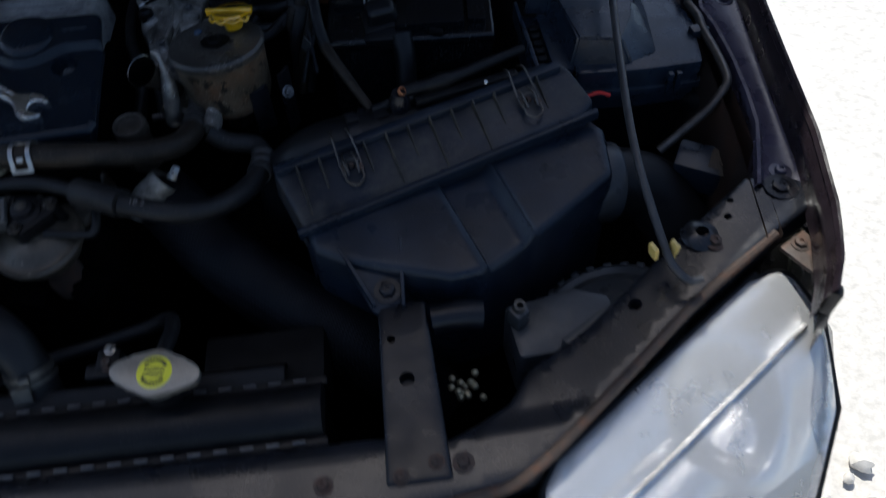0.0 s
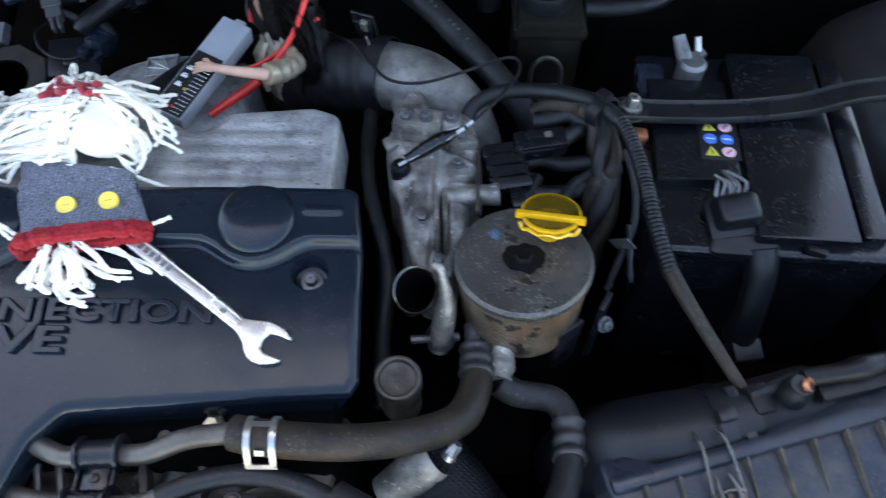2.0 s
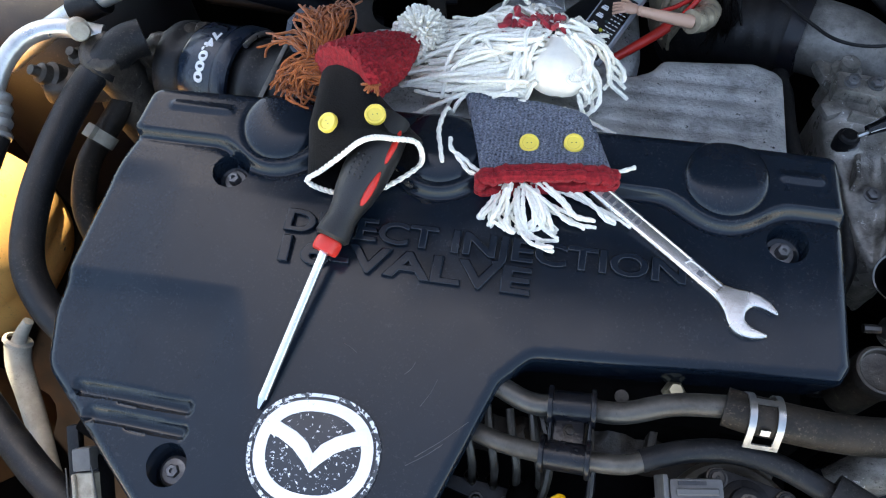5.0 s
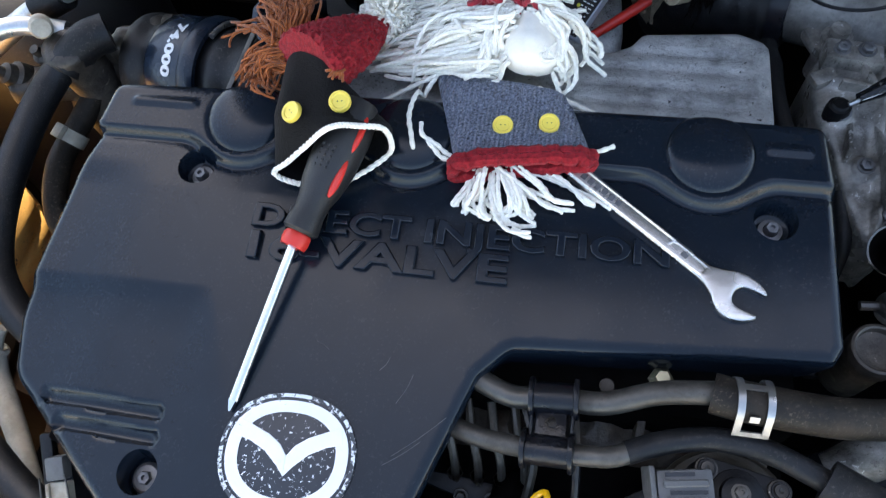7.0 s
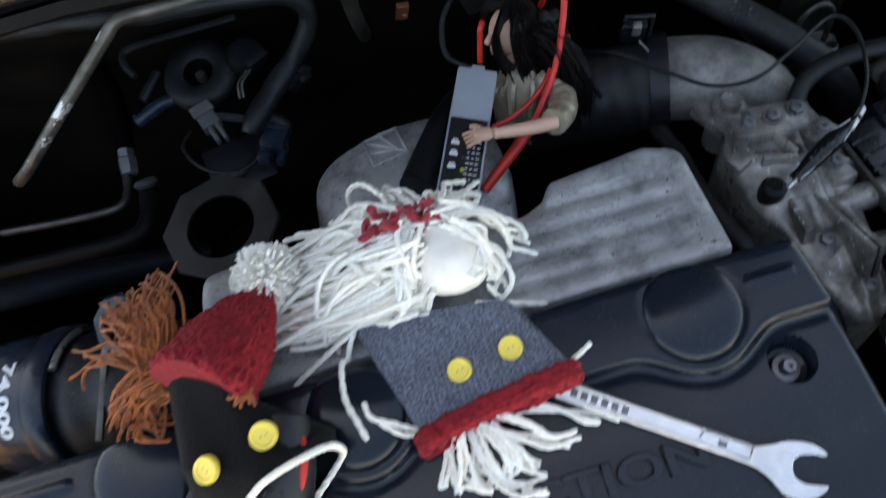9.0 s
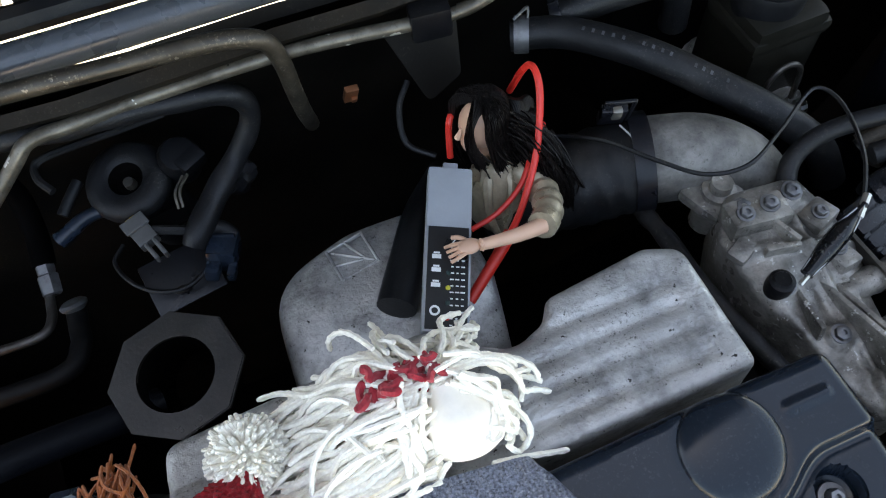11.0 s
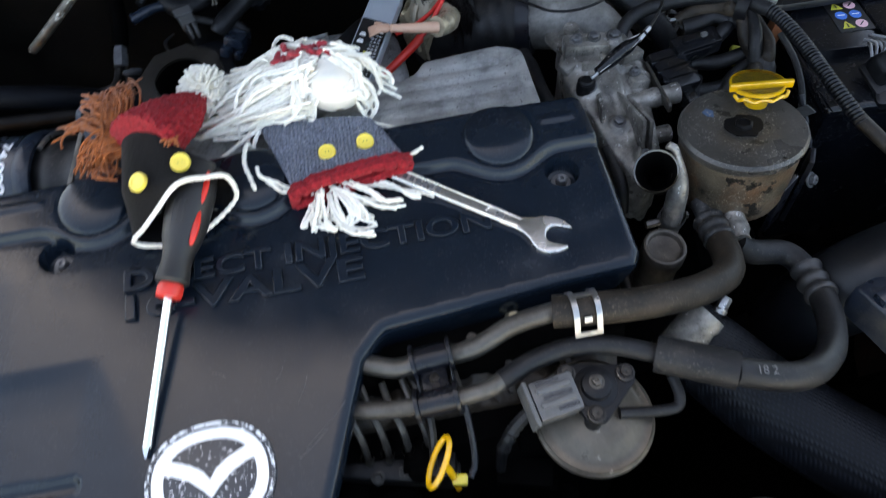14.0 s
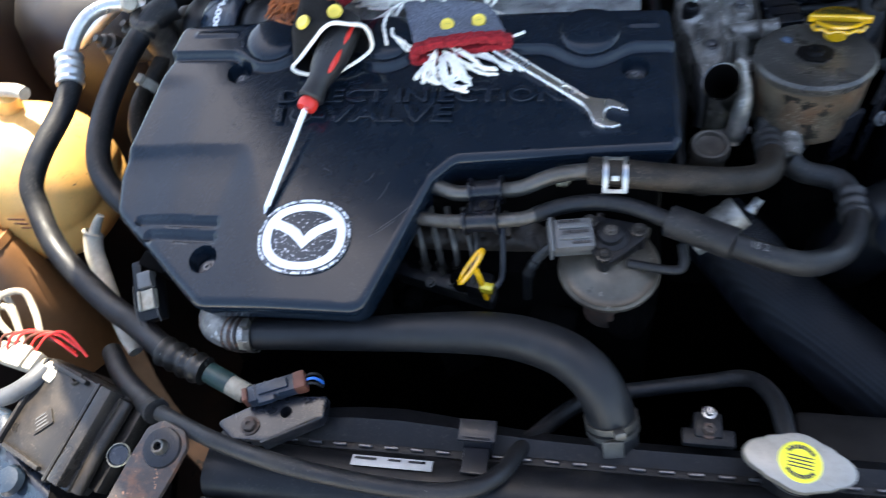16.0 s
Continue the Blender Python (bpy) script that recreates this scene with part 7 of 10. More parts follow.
part("pad", Shape().lathe([(0, 0.0022), (0.0105, 0.0028), (0.0138, 0.0020), (0.0145, 0.0)], RSM @ pose(0.001, 0.002, 0), 24), "dark_steel", rs)
part("sleeve", Shape().lathe([(0.0030, 0.0035), (0.0030, 0.0075), (0.0044, 0.0078), (0.0050, 0.0065), (0.0060, 0.0020)], RSM @ pose(0.001, 0.002, 0), 20), "steel_pipe", rs)
cbk = thing("sensor_bracket", "dark steel bracket with a bolt and an unplugged sensor", "bracket", (0.09, -0.295, -0.08))
part("plate", Shape().plate(rounded([(0.052, -0.300), (0.076, -0.285), (0.086, -0.2775), (0.130, -0.2735), (0.1315, -0.2900), (0.094, -0.3110), (0.068, -0.3120)], [0.004, 0.004, 0.003, 0.002, 0.003, 0.004, 0.004]), lambda x, y: -0.0640 - (0.012 if math.hypot(x - 0.103, y + 0.2885) < 0.0042 else 0.0), 0.0028, 0.008, 0.0012, [(0.103, -0.2885, (0.0040, 0.0044))]), "slam_steel", cbk)
part("side", Shape().box((0.045, 0.002, 0.014), pose(0.109, -0.3010, -0.0710, 0, 0, 30), 0.0006), "slam_steel", cbk)
part("bolt", bolt_shape((0.0790, -0.3010, -0.0640), r=0.0052, h=0.005, washer=1.35), "rusty_steel", cbk)
SEN = aim((0.0920, -0.2760, -0.0560), (0.93, 0.36, 0.04))
ss = Shape().box((0.0130, 0.0105, 0.036), SEN, 0.002)
ss.box((0.0080, 0.0030, 0.022), SEN @ pose(0.0, 0.0062, 0.002), 0.001)
for k in range(3):
    ss.box((0.0138, 0.0112, 0.0020), SEN @ pose(0, 0, -0.012 + 0.008 * k), 0.0006, 1)
ss.box((0.0050, 0.0050, 0.012), SEN @ pose(-0.0075, 0.003, -0.004), 0.001)
sb = part("sensor", ss, "dusty_plastic", cbk, "dark grey sensor plug")
part("seal", Shape().box((0.0100, 0.0120, 0.004), SEN @ pose(0, 0.001, -0.0195), 0.0012), "orange_brown", sb, "brown seal")
part("seal", Shape().box((0.0140, 0.0115, 0.009), SEN @ pose(0, 0, 0.021), 0.002), "orange_brown", sb, "brown seal")
for k in range(3):
    part("wire", Shape().tube([SEN @ Vector((0.003 * (k - 1), 0.001, 0.025)), SEN @ Vector((0.004 * (k - 1), 0.000, 0.031)), SEN @ Vector((0.004 * (k - 1), -0.008, 0.034)), SEN @ Vector((0.004, -0.020, 0.032))], 0.0011, 6), "blue_print" if k == 1 else "rubber", sb)

# slam panel and its strut
slam = thing("slam_panel", "dark steel front slam panel with a rusty lip", "slam panel", (0.40, -0.38, -0.12))


def slam_height(x, y):
    t = sstep(0.66, 0.96, x)
    return -0.088 + 0.054 * t - 0.004 * sstep(-0.36, -0.35, y) * (1 - t)


so = rounded([(0.020, -0.352), (0.600, -0.352), (0.650, -0.362), (0.700, -0.338), (0.718, -0.315), (0.770, -0.288), (0.845, -0.237), (0.921, -0.186), (0.965, -0.196), (0.963, -0.224), (0.925, -0.245), (0.850, -0.291), (0.780, -0.343), (0.705, -0.398), (0.560, -0.418), (0.020, -0.418)],
             [0.002, 0.01, 0.02, 0.015, 0.012, 0.02, 0.02, 0.004, 0.008, 0.01, 0.01, 0.02, 0.03, 0.03, 0.03, 0.002])
HOLES = ((0.807, -0.2805, 0.0052), (0.870, -0.2340, 0.0048), (0.9425, -0.1990, 0.0), (0.895, -0.222, 0.003), (0.902, -0.207, 0.0026))


def slam_top(x, y):
    z = slam_height(x, y)
    for hx, hy, r in HOLES:
        if r and math.hypot(x - hx, y - hy) < r:
            z -= 0.014
    return z


part("panel", Shape().plate(so, slam_top, 0.0075, 0.022, 0.004, [(hx, hy, (r * 0.98, r * 1.06)) for hx, hy, r in HOLES if r]), "slam_steel", slam, sharp=50)
part("lip", Shape().tube([(0.06, -0.4175, -0.094), (0.40, -0.4185, -0.093), (0.56, -0.4180, -0.091), (0.66, -0.4060, -0.088), (0.705, -0.3960, -0.082), (0.78, -0.3430, -0.066), (0.85, -0.2910, -0.052), (0.925, -0.2450, -0.040)], 0.0042, 8), "rusty_steel", slam, "rusty worn lip")
for bx, by, r in ((0.944, -0.203, 0.0075), (0.878, -0.243, 0.005), (0.660, -0.380, 0.0045), (0.560, -0.385, 0.004), (0.42, -0.388, 0.004)):
    part("bolt", bolt_shape((bx, by, slam_height(bx, by)), r=r, h=0.004, washer=1.8), "rusty_steel" if r < 0.007 else "dark_steel", slam)
part("boss", Shape().lathe([(0.0055, 0.006), (0.0125, 0.004), (0.0160, 0.0)], pose(0.870, -0.2340, slam_height(0.87, -0.234)), 24), "slam_steel", slam)
strut = thing("centre_strut", "rust-specked dark steel strut with punched holes", "strut", (0.63, -0.31, -0.12))


def strut_top(x, y):
    z = -0.076 - 0.010 * sstep(-0.26, -0.37, y)
    for hx, hy, r in ((0.6255, -0.3130, 0.0055), (0.6160, -0.2790, 0.0030), (0.632, -0.362, 0.002)):
        if math.hypot(x - hx, y - hy) < r:
            z -= 0.012
    return z


part("plate", Shape().plate(rounded([(0.607, -0.243), (0.646, -0.246), (0.652, -0.392), (0.604, -0.392)], 0.004), strut_top, 0.0055, 0.020, 0.003, [(0.6255, -0.3130, (0.0054, 0.0059)), (0.6160, -0.2790, (0.0029, 0.0034))]), "dark_steel", strut)
part("bolt", bolt_shape((0.641, -0.378, -0.086), r=0.004, h=0.003), "rusty_steel", strut)
part("bolt", bolt_shape((0.615, -0.386, -0.086), r=0.004, h=0.003), "rusty_steel", strut)
hk = Shape().tube([(0.650, -0.262, -0.082), (0.672, -0.262, -0.080), (0.690, -0.263, -0.082)], 0.0115, 14, 3)
part("pivot", hk, "dark_steel", strut)
bv = Shape()
for _ in range(16):
    bv.ball((0.0035, 0.003, 0.003), pose(0.672 + rng.uniform(-0.014, 0.014), -0.308 + rng.uniform(-0.012, 0.012), -0.115 + rng.uniform(-0.004, 0.004)), 7)
part("fixing", bv, "plated", strut, "glinting brass fixings")

# ---- right headlamp and its carrier ----
hl = thing("headlamp", "clear-lensed headlamp with a silver reflector, sunlit", "headlamp", (0.84, -0.36, -0.25))
BACK = (Vector((0.712, -0.402)), Vector((0.925, -0.262)))
bdir = (BACK[1] - BACK[0]).normalized()
bnrm = Vector((bdir.y, -bdir.x))


def lamp_height(x, y):
    d = (Vector((x, y)) - BACK[0]).dot(bnrm)
    a = (Vector((x, y)) - BACK[0]).dot(bdir)
    return -0.098 + 0.038 * clamp01(a / 0.25) - 0.25 * d - 3.2 * max(0, d) ** 2


lo_ = rounded([(0.712, -0.404), (0.726, -0.384), (0.900, -0.270), (0.935, -0.262), (0.956, -0.300), (0.958, -0.360), (0.930, -0.420), (0.860, -0.470), (0.770, -0.480), (0.716, -0.440)], 0.02)
part("lens", Shape().plate(lo_, lamp_height, 0.007, 0.004, 0.006), "lamp_lens", hl, "clear polycarbonate lens", sharp=60)
part("reflector", Shape().plate(lo_, lambda x, y: lamp_height(x, y) - 0.014 + 0.006 * math.sin((x * 0.8 - y) * 60) * sstep(0.0, 0.05, (Vector((x, y)) - BACK[0]).dot(bnrm)) - 0.030 * (1 - sstep(0.020, 0.050, math.hypot(x - 0.865, y + 0.355))) + 0.0012 * math.sin((x + y) * 420), 0.006, 0.10, 0.006), "lamp_reflector", hl, "silver reflector", sharp=60)
part("trim", Shape().tube([(p[0] - 0.0, p[1], lamp_height(*p) - 0.004) for p in lo_[::2] + lo_[:1]], 0.0028, 6, 2), "black_plastic", hl)
part("strip", Shape().tube([(BACK[0].x + bdir.x * a + bnrm.x * 0.045, BACK[0].y + bdir.y * a + bnrm.y * 0.045, lamp_height(BACK[0].x + bdir.x * a + bnrm.x * 0.045, BACK[0].y + bdir.y * a + bnrm.y * 0.045) + 0.001) for a in np.linspace(0.02, 0.24, 8)], 0.0022, 6, 2), "lamp_reflector", hl)
bk = Shape()
bk.prism(rounded([(0.711, -0.246), (0.738, -0.242), (0.772, -0.234), (0.800, -0.246), (0.802, -0.262), (0.786, -0.274), (0.758, -0.294), (0.716, -0.296)], 0.006), -0.160, -0.100, pose(0, 0, 0), 0.004)
bk.box((0.014, 0.014, 0.020), pose(0.720, -0.263, -0.090, 0, 0, 34), 0.003)
bk.box((0.09, 0.012, 0.05), pose(0.790, -0.272, -0.110, 0, 0, 32), 0.004)
part("carrier", bk, "cover_grime", hl, "dusty lamp carrier")
part("stud", Shape().lathe([(0.0028, 0.0), (0.0028, 0.006), (0.0050, 0.006), (0.0055, 0.0)], pose(0.7200, -0.2620, -0.0800, 8, 6), 16), "steel_pipe", hl)
pot = Shape()
PM_ = aim((0.806, -0.246, -0.128), (-0.22, 0.42, 0.85))
pot.lathe([(0, 0.016), (0.030, 0.016), (0.034, 0.012), (0.046, 0.010), (0.050, 0.014), (0.056, 0.013), (0.060, 0.006), (0.060, -0.03)], PM_, 44)
for k in range(22):
    pot.box((0.005, 0.008, 0.004), PM_ @ pose(0, 0, 0, 0, 0, k * 360 / 22) @ pose(0.0555, 0, 0.0135), 0.001, 1)
part("back_cover", pot, "cover_grime", hl, "round notched dusty back cover")
lt = Shape().box((0.028, 0.030, 0.004), pose(0.945, -0.262, -0.045, 0, 0, 30), 0.001)
part("tab", lt, "rusty_steel", hl)
part("tab_bolt", bolt_shape((0.942, -0.255, -0.043), r=0.005, h=0.004), "rusty_steel", hl)

bmp = thing("bumper", "silver-blue front bumper skin below the headlamps", "bumper", (0.28, -0.50, GROUND))
bs = []
arc = [(-0.42, -0.20), (-0.40, -0.34), (-0.34, -0.44), (-0.20, -0.50), (0.0, -0.53), (0.28, -0.54), (0.56, -0.53), (0.76, -0.50), (0.90, -0.44), (0.975, -0.36), (1.01, -0.27)]
for x, y in arc:
    k = 1 if x > 0.28 else -1
    inn = 0.03 + 0.02 * abs(x - 0.28)
    bs += [(x - k * inn, y + 0.04, -0.155), (x - k * 0.01, y + 0.006, -0.150), (x, y, -0.165), (x + k * 0.012, y - 0.014, -0.28), (x + k * 0.008, y - 0.008, -0.46)]
part("skin", Shape().add(bs, [(j * 5 + i, j * 5 + i + 1, (j + 1) * 5 + i + 1, (j + 1) * 5 + i) for j in range(len(arc) - 1) for i in range(4)]), "body_blue", bmp, sharp=50)
# ---- left front: lamp housing, shell, plug and wiring ----
lh = thing("headlamp", "grimy brown back of the headlamp housing beside the radiator", "headlamp", (-0.09, -0.30, -0.20))
LM = Matrix.Translation((-0.084, -0.296, -0.118)) @ pose(0, 0, 0, 14, -8, -22)
lbx = Shape().box((0.100, 0.078, 0.070), LM, 0.006)
hbx = part("housing", lbx, "housing_plastic", lh, "grimy brown plastic housing")
for sz_, ps_ in (((0.004, 0.080, 0.008), (0.026, 0.0, 0.036)), ((0.013, 0.076, 0.016), (0.040, 0.002, 0.036)), ((0.010, 0.070, 0.012), (0.056, 0.004, 0.014)), ((0.004, 0.074, 0.006), (-0.044, 0.0, 0.036)), ((0.046, 0.004, 0.006), (-0.012, 0.035, 0.036)), ((0.050, 0.004, 0.006), (-0.012, -0.035, 0.036))):
    part("ridge", Shape().box(sz_, LM @ pose(*ps_), 0.0018), "housing_plastic", hbx)
part("channel", Shape().tube([LM @ Vector((0.050, -0.036, 0.026)), LM @ Vector((0.051, 0.0, 0.029)), LM @ Vector((0.049, 0.036, 0.026))], 0.0055, 12, 3), "housing_plastic", hbx)
part("pad", Shape().prism(rounded([(-0.010, -0.007), (0.010, -0.007), (0.010, 0.007), (-0.010, 0.007)], 0.002), 0.0350, 0.0366, LM @ pose(-0.012, -0.006, 0, 0, 0, 52), 0.0006), "housing_plastic", hbx)
part("screw", Shape().lathe([(0.0028, 0.006), (0.0028, 0.010), (0.0048, 0.010), (0.0058, 0.006), (0.0085, 0.002), (0.0090, 0.0)], pose(-0.0840, -0.2700, -0.0850), 18), "sooty_metal", hbx)
for k in range(4):
    part("moulding", Shape().box((0.012 - 0.002 * (k % 2), 0.0012, 0.0006), LM @ pose(-0.012, -0.006, 0.0368, 0, 0, 52) @ pose(0, -0.0045 + 0.003 * k, 0), 0, 1), "conn_grey", hbx, "raised moulded mark")
sh2 = Shape().plate(rounded([(-0.215, -0.268), (-0.165, -0.285), (-0.120, -0.330), (-0.060, -0.360), (-0.060, -0.45), (-0.30, -0.43), (-0.33, -0.30)], 0.012), lambda x, y: -0.108 - 0.35 * max(0.0, -0.33 - y) - 0.1 * max(0, -0.1 - x), 0.008, 0.05, 0.010)
part("shell", sh2, "body_blue", lh, "blue-grey outer shell", sharp=60)
part("lens", Shape().plate(rounded([(-0.07, -0.405), (-0.30, -0.37), (-0.33, -0.30), (-0.40, -0.33), (-0.36, -0.44), (-0.12, -0.49)], 0.015), lambda x, y: -0.125 - 0.6 * max(0, -0.40 - y), 0.01, 0.06, 0.006), "lamp_lens", lh)
part("rivet", Shape().lathe([(0, 0.0045), (0.010, 0.003), (0.0125, -0.002)], pose(-0.128, -0.345, -0.1080, 10), 20), "body_blue", lh)
part("screw", bolt_shape((-0.158, -0.318, -0.1060), r=0.004, h=0.003), "rusty_steel", lh)
wp = thing("wiring_plug", "dirty white plug with red and brown wires", "plug", (-0.15, -0.25, -0.09))
part("shell", Shape().box((0.050, 0.017, 0.016), pose(-0.150, -0.252, -0.0850, 0, -6, -14), 0.003), "dirty_white", wp)
part("latch", Shape().box((0.020, 0.019, 0.004), pose(-0.146, -0.253, -0.0760, 0, -6, -14), 0.001), "dirty_white", wp)
part("plug", Shape().box((0.022, 0.015, 0.013), pose(-0.118, -0.262, -0.0865, 0, 6, -24), 0.003), "dirty_white", wp)
part("boot", Shape().tube([(-0.122, -0.259, -0.084), (-0.128, -0.272, -0.083), (-0.143, -0.283, -0.086), (-0.160, -0.288, -0.090)], 0.0075, 12), "grey_plastic", wp)
for k in range(6):
    part("wire", Shape().tube([(-0.168 + 0.007 * k, -0.247, -0.077), (-0.164 + 0.008 * k, -0.238 + 0.001 * (k % 3), -0.0715), (-0.140 + 0.006 * k, -0.234 + 0.002 * (k % 2), -0.073), (-0.106 + 0.003 * k, -0.240 - 0.003 * (k % 3), -0.086)], 0.0012, 6), ("orange_brown", "red_wire", "dirty_white")[(k * k) % 3], wp)
for k, (x, y) in enumerate(((-0.190, -0.230), (-0.182, -0.214), (-0.200, -0.218))):
    part("cable", Shape().tube([(x + 0.022, y - 0.024, -0.082), (x + 0.004, y - 0.010, -0.070), (x - 0.004, y + 0.010, -0.068), (x + 0.010, y + 0.020, -0.074), (x + 0.024, y + 0.006, -0.082), (x + 0.034, y - 0.012, -0.090)], 0.0030, 9, 6), "dirty_white", wp, "dirty white sleeved cable")
dsc = thing("plastic_plug", "clear grey round plastic disc in the panel", "plug", (-0.024, -0.328, -0.085))
part("disc", Shape().lathe([(0, 0.001), (0.0068, 0.001), (0.0078, 0.0025), (0.0085, 0.0)], pose(-0.0225, -0.3265, -0.0780, 12, 8, 0), 22), "fuse_plastic", dsc)
part("rim", Shape().lathe([(0.0078, 0.0018), (0.0083, 0.0028), (0.0090, 0.0012)], pose(-0.0225, -0.3265, -0.0780, 12, 8, 0), 22), "pale_plastic", dsc)
# panel with the shade of the gap painted into its colour
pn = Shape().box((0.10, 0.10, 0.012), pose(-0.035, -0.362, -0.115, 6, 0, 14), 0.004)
solid("lock_panel", pn, "soot", "dark panel beside the radiator strap, shade in its colour", "panel", kind="structure")

# ---- left side: bottle, air-conditioning hose, breather hoses ----
bt = thing("coolant_bottle", "sun-yellowed translucent coolant bottle with mould lines", "bottle", (-0.28, 0.0, -0.25))
verts, faces = [], []
levels = [(-0.190, 0.0), (-0.190, 0.80), (-0.184, 0.93), (-0.172, 0.98), (-0.150, 1.0), (-0.146, 0.975), (-0.142, 1.0), (-0.128, 0.985), (-0.114, 0.95), (-0.100, 0.89), (-0.086, 0.80), (-0.073, 0.67), (-0.063, 0.50), (-0.056, 0.28), (-0.053, 0.0)]
N = 40
for z, k in levels:
    for i in range(N):
        a = 2 * math.pi * i / N
        c, s_ = math.cos(a), math.sin(a)
        verts.append((-0.292 + 0.088 * k * math.copysign(abs(c) ** 0.7, c), -0.010 + 0.076 * k * math.copysign(abs(s_) ** 0.7, s_) + 0.10 * (z + 0.12), z))
faces = [(j * N + i, j * N + (i + 1) % N, (j + 1) * N + (i + 1) % N, (j + 1) * N + i) for j in range(len(levels) - 1) for i in range(N)]
part("tank", Shape().add(verts, faces), "bottle_plastic", bt, sharp=60)
part("neck", Shape().tube([(-0.285, 0.015, -0.058), (-0.282, 0.016, -0.045), (-0.278, 0.016, -0.036)], 0.013, 14, 3), "bottle_plastic", bt)
part("spout", Shape().tube([(-0.330, 0.010, -0.040), (-0.296, 0.016, -0.032), (-0.262, 0.014, -0.030), (-0.248, 0.010, -0.031)], 0.007, 10), "pale_plastic", bt)
bm_ = Shape()
for k in range(3):
    bm_.box((0.020 - 0.004 * k, 0.0004, 0.0030), pose(-0.262 + 0.002 * k, -0.0872 - 0.0004 * k, -0.112 - 0.0065 * k), 0, 1)
part("moulding", bm_, "orange_brown", bt, "faint moulded marks")
wb = thing("washer_bottle", "yellowed plastic washer bottle neck in the corner, browned for shade", "bottle", (-0.30, -0.15, -0.3))
# neck and rim take the brown tone in place of real shade
part("neck", Shape().tube([(-0.275, -0.135, -0.30), (-0.285, -0.125, -0.22), (-0.300, -0.110, -0.16), (-0.315, -0.105, -0.13)], lambda t: 0.050 - 0.022 * t, 20), "dirty_cream", wb)
part("rim", Shape().lathe([(0.026, 0.0), (0.033, 0.002), (0.033, 0.010), (0.026, 0.012)], aim((-0.308, -0.107, -0.145), (-0.35, 0.2, 0.9)), 24), "dirty_cream", wb)

ac = thing("aircon_hose", "thick black air-conditioning hose with crimped metal ends", "hose", (-0.16, -0.12, -0.04))
part("tube", Shape().tube([(-0.2000, 0.023, -0.030), (-0.203, -0.008, -0.040), (-0.213, -0.050, -0.052), (-0.218, -0.078, -0.066), (-0.211, -0.096, -0.080), (-0.193, -0.121, -0.092), (-0.166, -0.146, -0.100), (-0.110, -0.184, -0.102), (-0.070, -0.206, -0.100), (-0.028, -0.2320, -0.0965)], 0.0108, 16), "rubber", ac)
part("crimp", Shape().tube([(-0.2000, 0.020, -0.0295), (-0.2050, 0.038, -0.0230), (-0.2090, 0.050, -0.0180)], 0.0128, 18, 8, ripple=(0.0011, 0.0098)), "alu_pipe", ac, "ribbed metal crimp")
part("pipe", Shape().tube([(-0.2085, 0.048, -0.0185), (-0.2020, 0.072, -0.0050), (-0.1890, 0.092, 0.0030), (-0.1690, 0.105, 0.0020), (-0.1400, 0.110, -0.006)], 0.0072, 14), "alu_pipe", ac, "dull aluminium pipe")
part("crimp", Shape().tube([(-0.032, -0.2310, -0.0945), (-0.010, -0.2390, -0.0980), (0.009, -0.2450, -0.0998)], 0.0124, 22, 16, ripple=(0.0009, 0.0110)), "sooty_metal", ac, "grimy ribbed crimp")
part("stub", Shape().tube([(0.012, -0.2455, -0.1000), (0.032, -0.2530, -0.1040)], 0.0088, 14, 3), "green_tape", ac, "green taped stub")
part("end", Shape().tube([(0.030, -0.2525, -0.1036), (0.046, -0.2585, -0.1075)], 0.0084, 14, 3), "dirty_white", ac)
# bright pipe that rises at the left rear with a pale cap on its branch
ap_ = thing("aircon_pipe", "bright aluminium air-conditioning pipe with a pale service cap", "pipe", (-0.10, 0.15, 0.0))
part("pipe", Shape().tube([(-0.240, 0.105, -0.045), (-0.199, 0.121, -0.020), (-0.161, 0.133, 0.000), (-0.135, 0.142, 0.010), (-0.113, 0.154, 0.015), (-0.098, 0.160, 0.0145)], 0.0085, 14), "alu_pipe", ap_)
part("sleeve", Shape().tube([(-0.104, 0.158, 0.0148), (-0.090, 0.162, 0.014), (-0.053, 0.164, 0.005), (-0.015, 0.173, -0.012), (0.05, 0.19, -0.05)], 0.0092, 14), "ribbed_rubber", ap_, "black rubber sleeve")
part("cap", Shape().lathe([(0.0075, -0.010), (0.0082, -0.004), (0.0080, 0.014), (0.0065, 0.018), (0, 0.018)], aim((-0.157, 0.108, 0.0), (0.55, -0.55, 0.45)), 18), "pale_plastic", ap_, "pale green-white cap")
part("clamp", Shape().tube([(-0.172, 0.131, -0.006), (-0.148, 0.137, 0.004)], 0.0118, 14, 2), "black_plastic", ap_)
cp = thing("compressor", "grimy cast compressor casting with a hose flange", "compressor", (-0.14, 0.11, -0.08))
part("body", Shape().lathe([(0, 0.028), (0.010, 0.029), (0.016, 0.027), (0.018, 0.022), (0.018, -0.02), (0.028, -0.03), (0.03, -0.10)], pose(-0.135, 0.098, -0.030, 10, 0, 0), 26), "sooty_cast", cp, sharp=50)
part("flange", Shape().box((0.060, 0.026, 0.020), pose(-0.165, 0.092, -0.045, 0, 10, 20), 0.007, 3), "sooty_cast", cp)
part("stud", Shape().lathe([(0, 0.014), (0.0040, 0.014), (0.0046, 0.008), (0.0080, 0.006), (0.0085, 0.0), (0.0115, -0.002), (0.012, -0.03)], aim((-0.188, 0.085, -0.030), (-0.3, -0.4, 0.8)), 16), "sooty_cast", cp)
